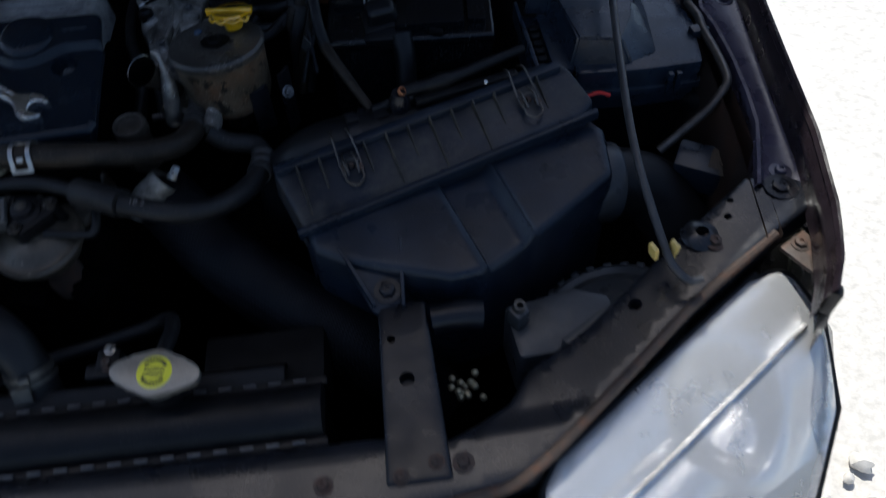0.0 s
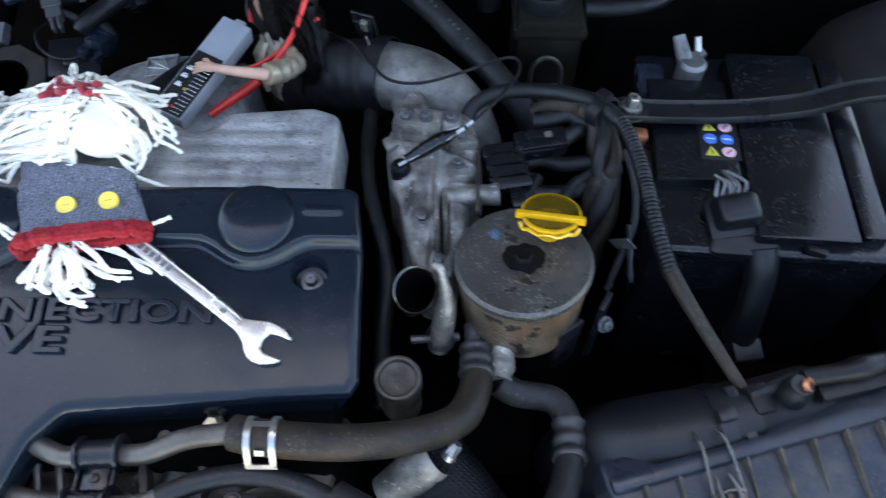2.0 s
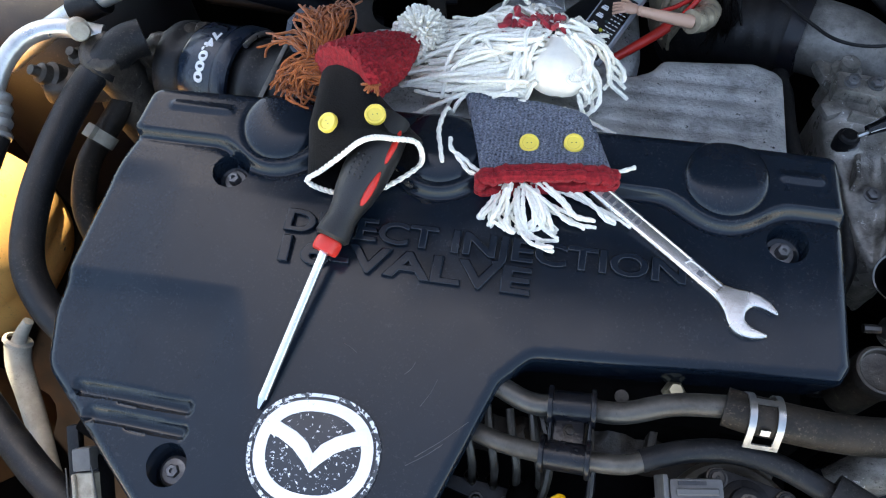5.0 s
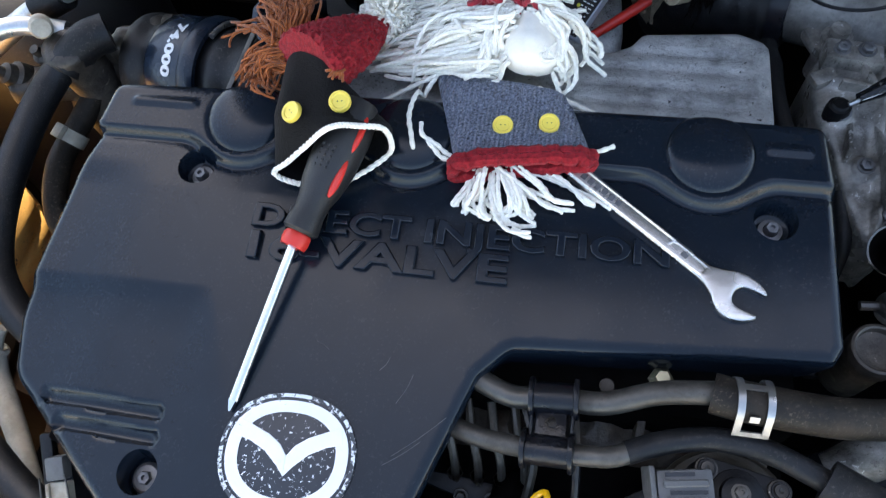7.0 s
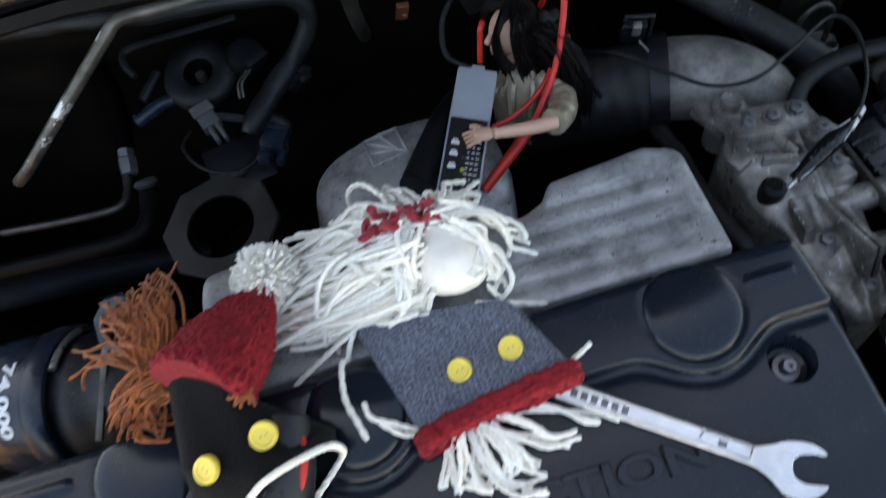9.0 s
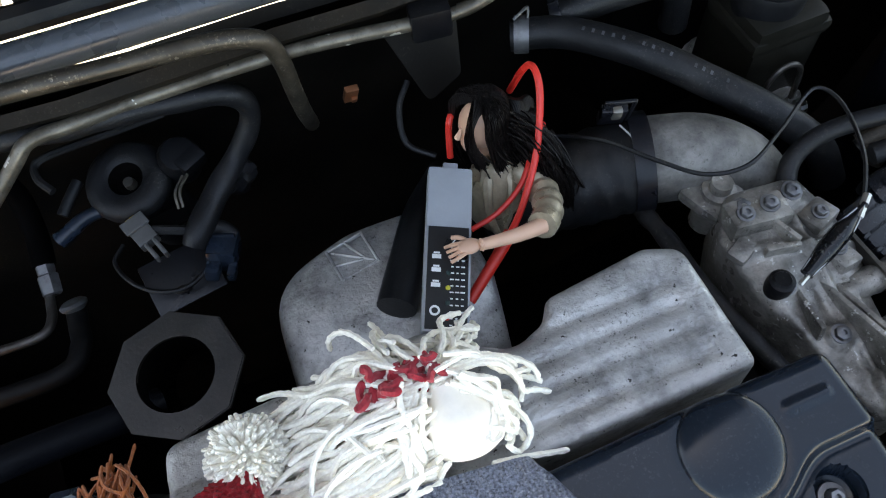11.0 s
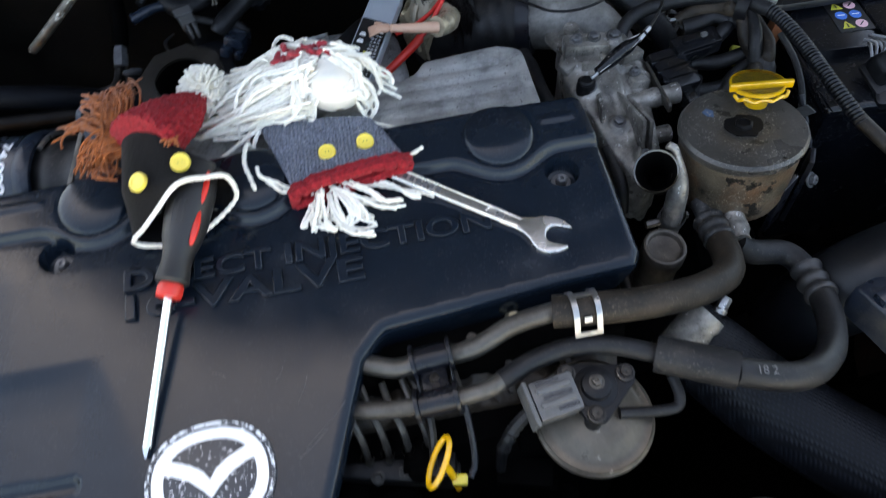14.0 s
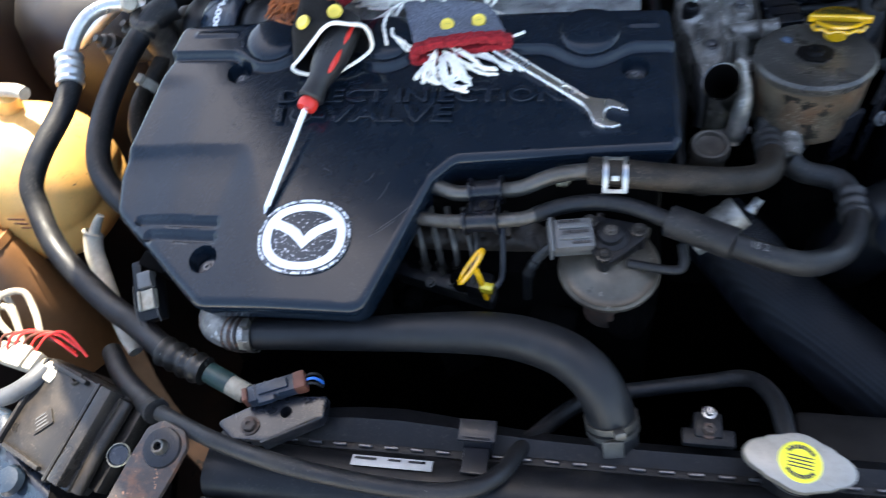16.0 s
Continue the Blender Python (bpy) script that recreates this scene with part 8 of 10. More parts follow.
part("stud", Shape().lathe([(0, 0.012), (0.0036, 0.012), (0.0042, 0.006), (0.0075, 0.004), (0.0080, -0.014)], aim((-0.168, 0.104, -0.028), (-0.1, -0.3, 0.9)), 14), "sooty_cast", cp)
part("port", Shape().tube([(-0.125, 0.118, -0.035), (-0.105, 0.130, -0.03), (-0.085, 0.134, -0.028)], 0.011, 16, 6, ripple=(0.0014, 0.014)), "sooty_cast", cp)
part("port_end", Shape().lathe([(0.0045, 0.013), (0.0085, 0.0135), (0.013, 0.012), (0.014, 0.006), (0.0125, 0.004), (0.0145, 0.001), (0.014, -0.012)], aim((-0.082, 0.134, -0.028), (0.9, 0.2, 0.1)), 22), "sooty_cast", cp)
part("branch", Shape().tube([(-0.104, 0.128, -0.034), (-0.100, 0.120, -0.052), (-0.098, 0.112, -0.075)], lambda t: 0.0105 + 0.0012 * math.sin(t * 19), 16, 7), "sooty_cast", cp)
part("bracket", Shape().box((0.030, 0.010, 0.040), pose(-0.095, 0.118, -0.062, 14, 0, -14), 0.003), "sooty_cast", cp)
part("hose_collar", Shape().tube([(-0.133, 0.092, -0.014), (-0.120, 0.103, -0.006), (-0.108, 0.112, -0.006)], 0.0138, 18, 4), "rubber", cp, "black rubber elbow")
bh = hose("breather_hose", "black rubber breather hose beside the cover", [(-0.128, 0.096, -0.012), (-0.144, 0.078, -0.020), (-0.153, 0.034, -0.030), (-0.154, -0.019, -0.042), (-0.146, -0.060, -0.054), (-0.126, -0.086, -0.064), (-0.100, -0.104, -0.074), (-0.075, -0.125, -0.09)], 0.0112)
part("collar", Shape().tube([(-0.126, 0.098, -0.010), (-0.138, 0.086, -0.017)], 0.0135, 16, 2), "rubber", bh)
b2 = hose("breather_hose", "dusty small rubber hose with a pale clip", [(-0.118, 0.118, -0.045), (-0.130, 0.100, -0.050), (-0.146, 0.062, -0.065), (-0.150, 0.033, -0.070), (-0.143, 0.001, -0.080), (-0.122, -0.025, -0.092), (-0.095, -0.050, -0.11)], 0.0092, "dusty_rubber")
part("clip", band_shape((-0.147, 0.058, -0.0655), (-0.35, -0.85, -0.3), 0.0098, 0.010), "pale_plastic", b2, "pale hose clip")
wpp = hose("filler_tube", "pale dusty plastic tube standing in the wing corner", [(-0.170, -0.100, -0.116), (-0.168, -0.114, -0.126), (-0.158, -0.130, -0.134), (-0.142, -0.153, -0.142), (-0.118, -0.186, -0.150), (-0.100, -0.205, -0.156)], lambda t: 0.0095 - 0.003 * t, "pale_plastic", "tube")
part("tip", Shape().tube([(-0.169, -0.102, -0.116), (-0.163, -0.094, -0.106), (-0.158, -0.088, -0.100)], lambda t: 0.0058 - 0.002 * t, 12, 4), "pale_plastic", wpp)
part("rim", Shape().lathe([(0.0095, 0.0), (0.0108, 0.001), (0.0108, 0.003), (0.0085, 0.004)], aim((-0.1705, -0.1010, -0.1165), (0.4, 0.75, 0.6)), 20), "pale_plastic", wpp)
gbk = thing("relay_connector", "dark connector with a dusty pale latch beside the cover", "connector", (-0.04, -0.19, -0.1))
gm = pose(-0.0500, -0.1900, -0.083, 24, -12, 12)
part("body", Shape().box((0.016, 0.036, 0.015), gm, 0.002), "black_plastic", gbk)
lt_ = Shape().box((0.0140, 0.0170, 0.004), gm @ pose(0, -0.001, 0.0085), 0.001)
for sx_ in (-1, 1):
    lt_.box((0.0024, 0.0170, 0.007), gm @ pose(sx_ * 0.0068, -0.001, 0.0095), 0.0008, 1)
part("latch", lt_, "dirty_white", gbk, "dusty pale latch")
part("nose", Shape().box((0.013, 0.014, 0.010), gm @ pose(0.001, 0.016, 0.009), 0.0016), "conn_grey", gbk)
for sx_ in (-1, 1):
    part("spring_wire", Shape().tube([gm @ Vector((sx_ * 0.0098, -0.022, 0.008)), gm @ Vector((sx_ * 0.0100, -0.010, 0.013)), gm @ Vector((sx_ * 0.0090, 0.012, 0.015))], 0.0006, 5, 3), "steel_pipe", gbk)
part("rail", Shape().box((0.009, 0.066, 0.006), gm @ pose(-0.013, 0.004, 0.0), 0.002), "black_plastic", gbk)

# banded intake hose with hand-written figures
bi = thing("air_hose", "black ribbed air hose with a grey band of white figures", "hose", (-0.03, 0.11, -0.05))
HA, HB = Vector((-0.078, 0.122, -0.050)), Vector((0.030, 0.098, -0.040))
HX = (HB - HA).normalized()
part("tube", Shape().tube([HA - HX * 0.02, HA, HA.lerp(HB, 0.5), HB, HB + HX * 0.03], lambda t: 0.0375 + 0.0012 * math.sin(t * 40), 40, 14), "rubber", bi)
HC = HA.lerp(HB, 0.30)
BMH = aim(HC, HX, (0, 0, 1))
part("sleeve", Shape().lathe([(0.030, -0.030), (0.0385, -0.029), (0.0408, -0.025), (0.0412, -0.010), (0.0412, 0.004)], BMH, 56), "fuse_plastic", bi, "dark plastic sleeve")
part("band", Shape().lathe([(0.0408, 0.003), (0.0430, 0.0040), (0.0440, 0.0065), (0.0440, 0.0150), (0.0425, 0.0175), (0.0398, 0.0180)], BMH, 56), "dusty_plastic", bi, "smooth grey plastic band")
# figures bent round the sleeve, read towards the front
yv = HX.cross(Vector((0, 0, 1))).normalized()
zv = yv.cross(HX).normalized()
fig = text_shape("74.000", 0.0100, 0.0002, Matrix.Identity(4), 0.0440, 0.0004)
fv = []
for x, y, z in fig.v:
    a = radians(78) + x / 0.0414
    fv.append(tuple(HC + (zv * math.sin(a) - yv * math.cos(a)) * (0.0414 + z) + HX * (y - 0.0105)))
part("writing", Shape().add(fv, fig.f), "white_print", bi, "white hand-written figures")
part("clip", Shape().tube([tuple(HC + HX * 0.021 + (zv * math.sin(radians(q)) - yv * math.cos(radians(q))) * 0.0405) for q in range(40, 92, 6)], 0.0022, 8, 2), "bright_steel", bi, "short bright clip")
ghd = thing("lifting_lug", "grey steel strip standing behind the cover", "bracket", (0.0, 0.10, -0.03))
part("strip", Shape().box((0.004, 0.062, 0.003), pose(0.000, 0.096, -0.006, 22, 0, -18), 0.001), "steel_pipe", ghd)
part("housing", Shape().lathe([(0.012, 0.0), (0.018, 0.002), (0.019, 0.006), (0.017, 0.010), (0.012, 0.010), (0.011, 0.004)], aim((0.022, 0.122, 0.004), (-0.3, -0.5, 0.8)), 8), "fuse_plastic", ghd)

# ---- rear left: pump, octagon flange, pipes ----
oct_ = thing("flange_plate", "black octagonal steel plate with a round opening", "flange", (0.067, 0.19, -0.05))
OM = Matrix.Translation((0.0690, 0.1905, -0.0245)) @ pose(0, 0, 0, 14, -6, 12)
oo = []
for k in range(8):
    a, b = radians(k * 45 + 22.5), radians(k * 45 + 67.5)
    for j in range(4):
        t = j / 4
        oo.append((0.0385 * ((1 - t) * math.cos(a) + t * math.cos(b)), 0.0350 * ((1 - t) * math.sin(a) + t * math.sin(b))))
io = [(0.0225 * math.cos(radians(22.5 + i * 360 / 32)), 0.0205 * math.sin(radians(22.5 + i * 360 / 32))) for i in range(32)]
part("plate", ring_prism(oo, io, -0.003, 0.0, OM), "octagon_steel", oct_)
part("chamfer", ring_prism([(x * 1.02, y * 1.02) for x, y in oo], [(x * 0.95, y * 0.95) for x, y in oo], -0.004, -0.0012, OM), "octagon_steel", oct_)
# bore below the plate, its inner shade painted near black
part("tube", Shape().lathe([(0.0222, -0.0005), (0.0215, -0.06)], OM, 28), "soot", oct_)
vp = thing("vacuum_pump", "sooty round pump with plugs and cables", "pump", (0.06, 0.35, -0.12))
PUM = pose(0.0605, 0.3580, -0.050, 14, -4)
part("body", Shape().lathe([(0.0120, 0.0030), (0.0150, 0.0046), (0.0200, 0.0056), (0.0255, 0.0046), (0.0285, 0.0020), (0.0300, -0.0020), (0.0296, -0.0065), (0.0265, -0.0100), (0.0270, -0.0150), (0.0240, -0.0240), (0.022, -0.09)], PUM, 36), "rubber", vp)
# hollow of the pump, shade put into a near-black colour
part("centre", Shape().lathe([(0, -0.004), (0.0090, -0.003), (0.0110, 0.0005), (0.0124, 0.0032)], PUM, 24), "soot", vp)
part("nipple", Shape().lathe([(0, 0.004), (0.0036, 0.0035), (0.0042, 0.0), (0.0042, -0.003)], PUM @ pose(0.001, -0.003, 0), 12), "steel_pipe", vp)
cap_ = Shape().lathe([(0.014, -0.020), (0.0150, -0.002), (0.0120, 0.004), (0, 0.006)], pose(0.1000, 0.3560, -0.042, 20, 12), 18)
cap_.box((0.020, 0.012, 0.016), pose(0.1060, 0.3500, -0.045, 20, 0, 30), 0.003)
part("cap", cap_, "black_plastic", vp)
pm = aim((0.0630, 0.3080, -0.0555), (-0.33, 0.85, 0.15))
plug_ = Shape().box((0.0140, 0.0100, 0.020), pm @ pose(0, 0, 0.006), 0.0015)
plug_.box((0.0170, 0.0026, 0.010), pm @ pose(0, 0.0060, 0.012), 0.0006, 1)
plug_.box((0.0030, 0.0090, 0.016), pm @ pose(-0.003, 0, -0.010), 0.001, 1)
plug_.box((0.0030, 0.0090, 0.014), pm @ pose(0.003, 0, -0.010), 0.001, 1)
cpl = part("plug", plug_, "conn_grey", vp, "dusty pale plug with yellow pin")
part("pin", Shape().box((0.008, 0.003, 0.005), pm @ pose(0, 0.0035, 0.0165), 0.0008, 1), "yellow_plastic", cpl)
pm2 = pose(0.1060, 0.2890, -0.0700, -14, 8, -22)
bl = Shape().box((0.020, 0.026, 0.018), pm2, 0.004)
bl.box((0.010, 0.012, 0.010), pm2 @ pose(-0.004, -0.018, -0.002), 0.003)
bl.box((0.006, 0.012, 0.008), pm2 @ pose(0.008, -0.016, -0.004), 0.002)
bl.box((0.016, 0.003, 0.020), pm2 @ pose(0, 0.004, 0.001), 0.001)
part("plug", bl, "fuse_plastic", vp, "blue-grey plug")
lm_ = Shape().tube([(-0.060, 0.352, 0.040), (-0.005, 0.348, 0.034), (0.049, 0.345, 0.026), (0.106, 0.345, 0.018), (0.145, 0.345, 0.010), (0.1570, 0.3440, -0.004), (0.1530, 0.3420, -0.022), (0.1350, 0.3360, -0.042), (0.1150, 0.3200, -0.050), (0.0960, 0.2990, -0.055), (0.0900, 0.2930, -0.060)], lambda t: 0.0072 + 0.0005 * math.sin(t * 23) + 0.0004 * math.sin(t * 61) + 0.0016 * sstep(0.6, 1.0, t), 14, 10)
part("loom", lm_, "rubber", vp, "taped wiring loom")
part("cable", Shape().tube([(0.0920, 0.2960, -0.058), (0.1000, 0.3020, -0.060), (0.1100, 0.3010, -0.062), (0.1160, 0.2950, -0.068)], 0.0052, 10), "rubber", vp)
part("cable", Shape().tube([(0.0960, 0.3010, -0.056), (0.0800, 0.3080, -0.055), (0.0680, 0.3130, -0.054)], 0.0035, 8), "rubber", vp)
part("cable", Shape().tube([(0.039, 0.330, -0.080), (0.031, 0.317, -0.080), (0.040, 0.296, -0.080), (0.056, 0.282, -0.080), (0.075, 0.278, -0.080), (0.093, 0.284, -0.076)], 0.0016, 6), "rubber", vp)
part("vacuum_elbow", Shape().tube([(0.004, 0.338, -0.062), (0.013, 0.341, -0.060), (0.026, 0.346, -0.058), (0.038, 0.347, -0.058)], lambda t: 0.0060 - 0.0015 * t, 12), "fuse_plastic", vp, "blue-grey elbow")
part("vacuum_elbow", Shape().tube([(0.012, 0.352, -0.055), (0.020, 0.362, -0.052), (0.028, 0.372, -0.05)], 0.0040, 10), "rubber", vp)
part("stay", Shape().tube([(0.017, 0.356, -0.034), (0.010, 0.368, -0.030), (0.013, 0.380, -0.028), (0.039, 0.383, -0.028), (0.067, 0.383, -0.028), (0.100, 0.384, -0.028)], 0.0028, 8), "rubber", vp)
for dx in (0.0, 0.003):
    part("wire", Shape().tube([(0.090 + dx, 0.314, -0.044), (0.092 + dx, 0.323, -0.038), (0.099 + dx, 0.336, -0.040)], 0.0011, 6), "worn_pipe", vp)
part("foil_wrap", Shape().ball((0.014, 0.010, 0.008), pose(0.1320, 0.3300, -0.055, 0, 0, 30), 14, rough=0.7, freq=14), "black_plastic", vp)
part("bracket", Shape().box((0.034, 0.014, 0.003), pose(0.075, 0.318, -0.058, 10, 0, 12), 0.001), "soot", vp)
part("bracket", Shape().box((0.050, 0.040, 0.003), pose(0.070, 0.295, -0.092, 18, 0, 8), 0.002), "dark_steel", vp)
part("rivet", Shape().ball((0.006, 0.003, 0.002), pose(0.068, 0.284, -0.090, 18), 10), "steel_pipe", vp)
fp = thing("fuel_pipe", "bent steel pipe with a hexagon union", "pipe", (-0.03, 0.33, -0.13))
part("pipe", Shape().tube([(-0.0315, 0.345, -0.116), (-0.033, 0.335, -0.119), (-0.034, 0.321, -0.120), (-0.040, 0.311, -0.120), (-0.056, 0.309, -0.120), (-0.093, 0.312, -0.120), (-0.14, 0.318, -0.12)], 0.0036, 10), "pipe_grime", fp)
part("union", Shape().lathe([(0.0045, -0.014), (0.0074, -0.013), (0.0078, -0.004), (0.0078, 0.001), (0.0064, 0.002), (0.0070, 0.005), (0.0070, 0.010), (0.0050, 0.012)], aim((-0.0285, 0.350, -0.111), (0.05, 0.9, 0.4)), 6), "dull_steel", fp)
part("hose", Shape().tube([(-0.0280, 0.358, -0.107), (-0.026, 0.380, -0.097), (-0.024, 0.398, -0.075), (-0.024, 0.40, -0.05)], 0.0085, 12), "soot", fp)
part("tube", Shape().tube([(-0.0125, 0.313, -0.111), (-0.013, 0.300, -0.112), (-0.013, 0.283, -0.110), (-0.027, 0.267, -0.110), (-0.085, 0.268, -0.110), (-0.15, 0.272, -0.11)], 0.0072, 12), "flange_steel", fp)
part("cap", Shape().lathe([(0.0060, -0.003), (0.0095, 0.000), (0.0100, 0.002), (0.0080, 0.004), (0, 0.005)], aim((-0.0120, 0.3150, -0.108), (0, 0.6, 0.8)), 20), "dull_steel", fp)

# pipes on the firewall
bp1 = thing("brake_pipe", "long pale corroded steel pipe along the firewall", "pipe", (0.15, 0.34, 0.03))
part("pipe", Shape().tube([(-0.085, 0.305, -0.055), (-0.070, 0.302, -0.042), (-0.030, 0.313, -0.012), (0.022, 0.328, 0.026), (0.034, 0.333, 0.034), (0.046, 0.336, 0.034), (0.060, 0.338, 0.032), (0.101, 0.345, 0.027), (0.192, 0.336, 0.033), (0.269, 0.326, 0.031), (0.298, 0.325, 0.029), (0.325, 0.325, 0.035), (0.40, 0.335, 0.055)], 0.0046, 12), "worn_pipe", bp1)
part("clip", Shape().box((0.026, 0.016, 0.022), pose(0.281, 0.326, 0.030, 0, 0, -8), 0.003), "black_plastic", bp1, "black plastic pipe clip")
bkt = Shape().prism(rounded([(-0.026, 0.0), (0.026, 0.0), (0.020, -0.046), (-0.006, -0.058)], 0.006), -0.002, 0.002, pose(0.277, 0.340, 0.022, 65), 0.001)
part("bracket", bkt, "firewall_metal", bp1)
part("wire_loop", Shape().tube([(0.262, 0.330, -0.02), (0.250, 0.318, -0.03), (0.247, 0.300, -0.045), (0.262, 0.285, -0.05)], 0.0022, 8), "rubber", bp1)
bp2 = thing("heater_pipe", "corroded bent heater pipe under the scuttle", "pipe", (0.10, 0.35, 0.05))
part("pipe", Shape().tube([(-0.09, 0.360, 0.055), (0.017, 0.345, 0.064), (0.094, 0.332, 0.068), (0.150, 0.323, 0.070), (0.172, 0.320, 0.067), (0.183, 0.320, 0.058), (0.187, 0.320, 0.040), (0.188, 0.325, 0.014), (0.190, 0.335, -0.019), (0.193, 0.350, -0.05)], 0.0056, 12), "olive_pipe", bp2)
tg = Shape().box((0.010, 0.005, 0.018), pose(0.2265, 0.360, -0.046, 20, 8, 0), 0.001)
tg.box((0.0045, 0.003, 0.005), pose(0.2275, 0.3575, -0.050, 20, 8, 0), 0.001)
solid("clip", tg, "rust_copper", "small brass-coloured clip on the firewall", "clip")
ht = hose("heater_hose", "black rubber heater hose with printed writing", [(0.338, 0.330, -0.012), (0.371, 0.314, -0.010), (0.407, 0.277, -0.010), (0.438, 0.245, -0.020), (0.468, 0.213, -0.032), (0.494, 0.188, -0.052), (0.510, 0.175, -0.085)], 0.0108)
HCM = aim((0.345, 0.327, -0.0115), (0.88, -0.42, 0.04))
hcs = band_shape((0.345, 0.327, -0.0115), (0.88, -0.42, 0.04), 0.0112, 0.010, ears=False)
for k in (-1, 1):
    hcs.tube([HCM @ Vector((0.0118 * math.cos(a), 0.0118 * math.sin(a), k * 0.0042)) for a in (1.2, 1.35)] + [HCM @ Vector((0.005 * k, 0.0190, 0.0042 * k)), HCM @ Vector((0.0, 0.0195, 0.0))], 0.0011, 6, 3)
part("clip", hcs, "dull_steel", ht, "dull spring clip with raised ears")
hw = Shape()
for k, t in enumerate(np.linspace(0.12, 0.86, 22)):
    if k in (5, 6, 12, 13, 18):
        continue
    q = [Vector(p) for p in ((0.371, 0.314, -0.010), (0.407, 0.277, -0.010), (0.438, 0.245, -0.020), (0.468, 0.213, -0.032))]
    c = catmull(q, 8)
    i = int(t * (len(c) - 2))
    d = (c[i + 1] - c[i]).normalized()
    up_ = (Vector((0.1, -0.45, 0.9)) - d * Vector((0.1, -0.45, 0.9)).dot(d)).normalized()
    mm = Matrix((d, up_.cross(d), up_)).transposed().to_4x4()
    mm.translation = c[i] + up_ * 0.0108
    hw.box((0.0018, 0.0028, 0.0002), mm, 0, 1)
part("print", hw, "grey_plastic", ht, "pale unreadable print")
h3 = hose("heater_hose", "short black elbow hose at the firewall", [(0.372, 0.332, -0.012), (0.388, 0.326, -0.004), (0.415, 0.322, 0.000), (0.448, 0.322, -0.004), (0.463, 0.322, -0.018), (0.467, 0.322, -0.05)], 0.0108)
part("clip", band_shape((0.376, 0.330, -0.011), (0.8, -0.3, 0.4), 0.0112, 0.006), "dark_steel", h3)

# ---- throttle body, air elbow and the engine-side wiring ----
tbd = thing("throttle_body", "stained cast aluminium throttle body with bolted flanges", "throttle body", (0.41, 0.10, -0.08))
TB_BOLTS = ((0.4015, 0.1500), (0.4330, 0.1480), (0.3980, 0.1010), (0.4130, 0.0660), (0.4250, 0.0350))


def casting_height(x, y):
    z = -0.020 - 0.34 * max(0.0, 0.135 - y) ** 1.15
    z -= 5.0 * max(0.0, x - 0.436) ** 1.6 + 5.0 * max(0.0, 0.396 - x + 0.12 * (y - 0.08)) ** 1.6
    # flange line, ribs and bosses of the casting
    z += 0.0042 * math.exp(-((x - 0.4235 - 0.05 * (y - 0.1)) / 0.0026) ** 2) * sstep(0.150, 0.130, y)
    z += 0.0034 * math.exp(-((x - 0.4345 - 0.02 * (y - 0.1)) / 0.0022) ** 2) * sstep(0.100, 0.080, y)
    z += 0.0040 * math.exp(-((y - 0.1215 + 0.30 * (x - 0.41)) / 0.0028) ** 2)
    z -= 0.0040 * math.exp(-((x - 0.4175) / 0.0045) ** 2 - ((y - 0.083) / 0.012) ** 2)
    z -= 0.0030 * math.exp(-((x - 0.4290) / 0.0018) ** 2) * sstep(0.095, 0.080, y)
    for bx, by in TB_BOLTS:
        z += 0.0040 * (1 - sstep(0.0062, 0.0088, math.hypot(x - bx, y - by)))
    return z + 0.0008 * noise.noise(Vector((x * 95, y * 95, 2))) + 0.0004 * noise.noise(Vector((x * 260, y * 260, 5)))


tbo = rounded([(0.3850, 0.143), (0.4010, 0.164), (0.4220, 0.162), (0.4480, 0.158), (0.4560, 0.130), (0.4560, 0.098), (0.4460, 0.084), (0.4430, 0.055), (0.4380, 0.028), (0.4230, 0.014), (0.4120, 0.022), (0.4020, 0.048), (0.3950, 0.078), (0.3880, 0.092), (0.3840, 0.120)], 0.006)
part("casting", Shape().plate(tbo, casting_height, 0.0020, 0.045, 0.004), "cast_metal", tbd, sharp=70)
for (bx, by), r in zip(TB_BOLTS, (0.0046, 0.0046, 0.0050, 0.0042, 0.0040)):
    part("bolt", bolt_shape((bx, by, casting_height(bx, by)), (0, -0.15, 1), r, 0.004, 1.35), "dull_steel", tbd)
part("lug", Shape().lathe([(0, 0.007), (0.0045, 0.007), (0.0055, 0.0055), (0.0072, 0.005), (0.0078, 0.0), (0.0070, -0.01)], pose(0.3960, 0.1020, -0.0235), 20), "black_plastic", tbd, "earth lug bolt")
part("port", Shape().tube([(0.4280, 0.085, -0.036), (0.4400, 0.0862, -0.034), (0.4690, 0.0872, -0.032)], lambda t: 0.0086 if 0.5 < t < 0.62 or t > 0.9 else 0.0078, 16, 8), "cast_metal", tbd)
part("port", Shape().tube([(0.4300, 0.060, -0.050), (0.4560, 0.062, -0.050)], 0.0070, 14, 4), "cast_metal", tbd)
part("tube", Shape().tube([(0.402, 0.055, -0.046), (0.404, 0.040, -0.052), (0.406, 0.024, -0.060), (0.405, 0.012, -0.078)], 0.0050, 10), "rubber", tbd)
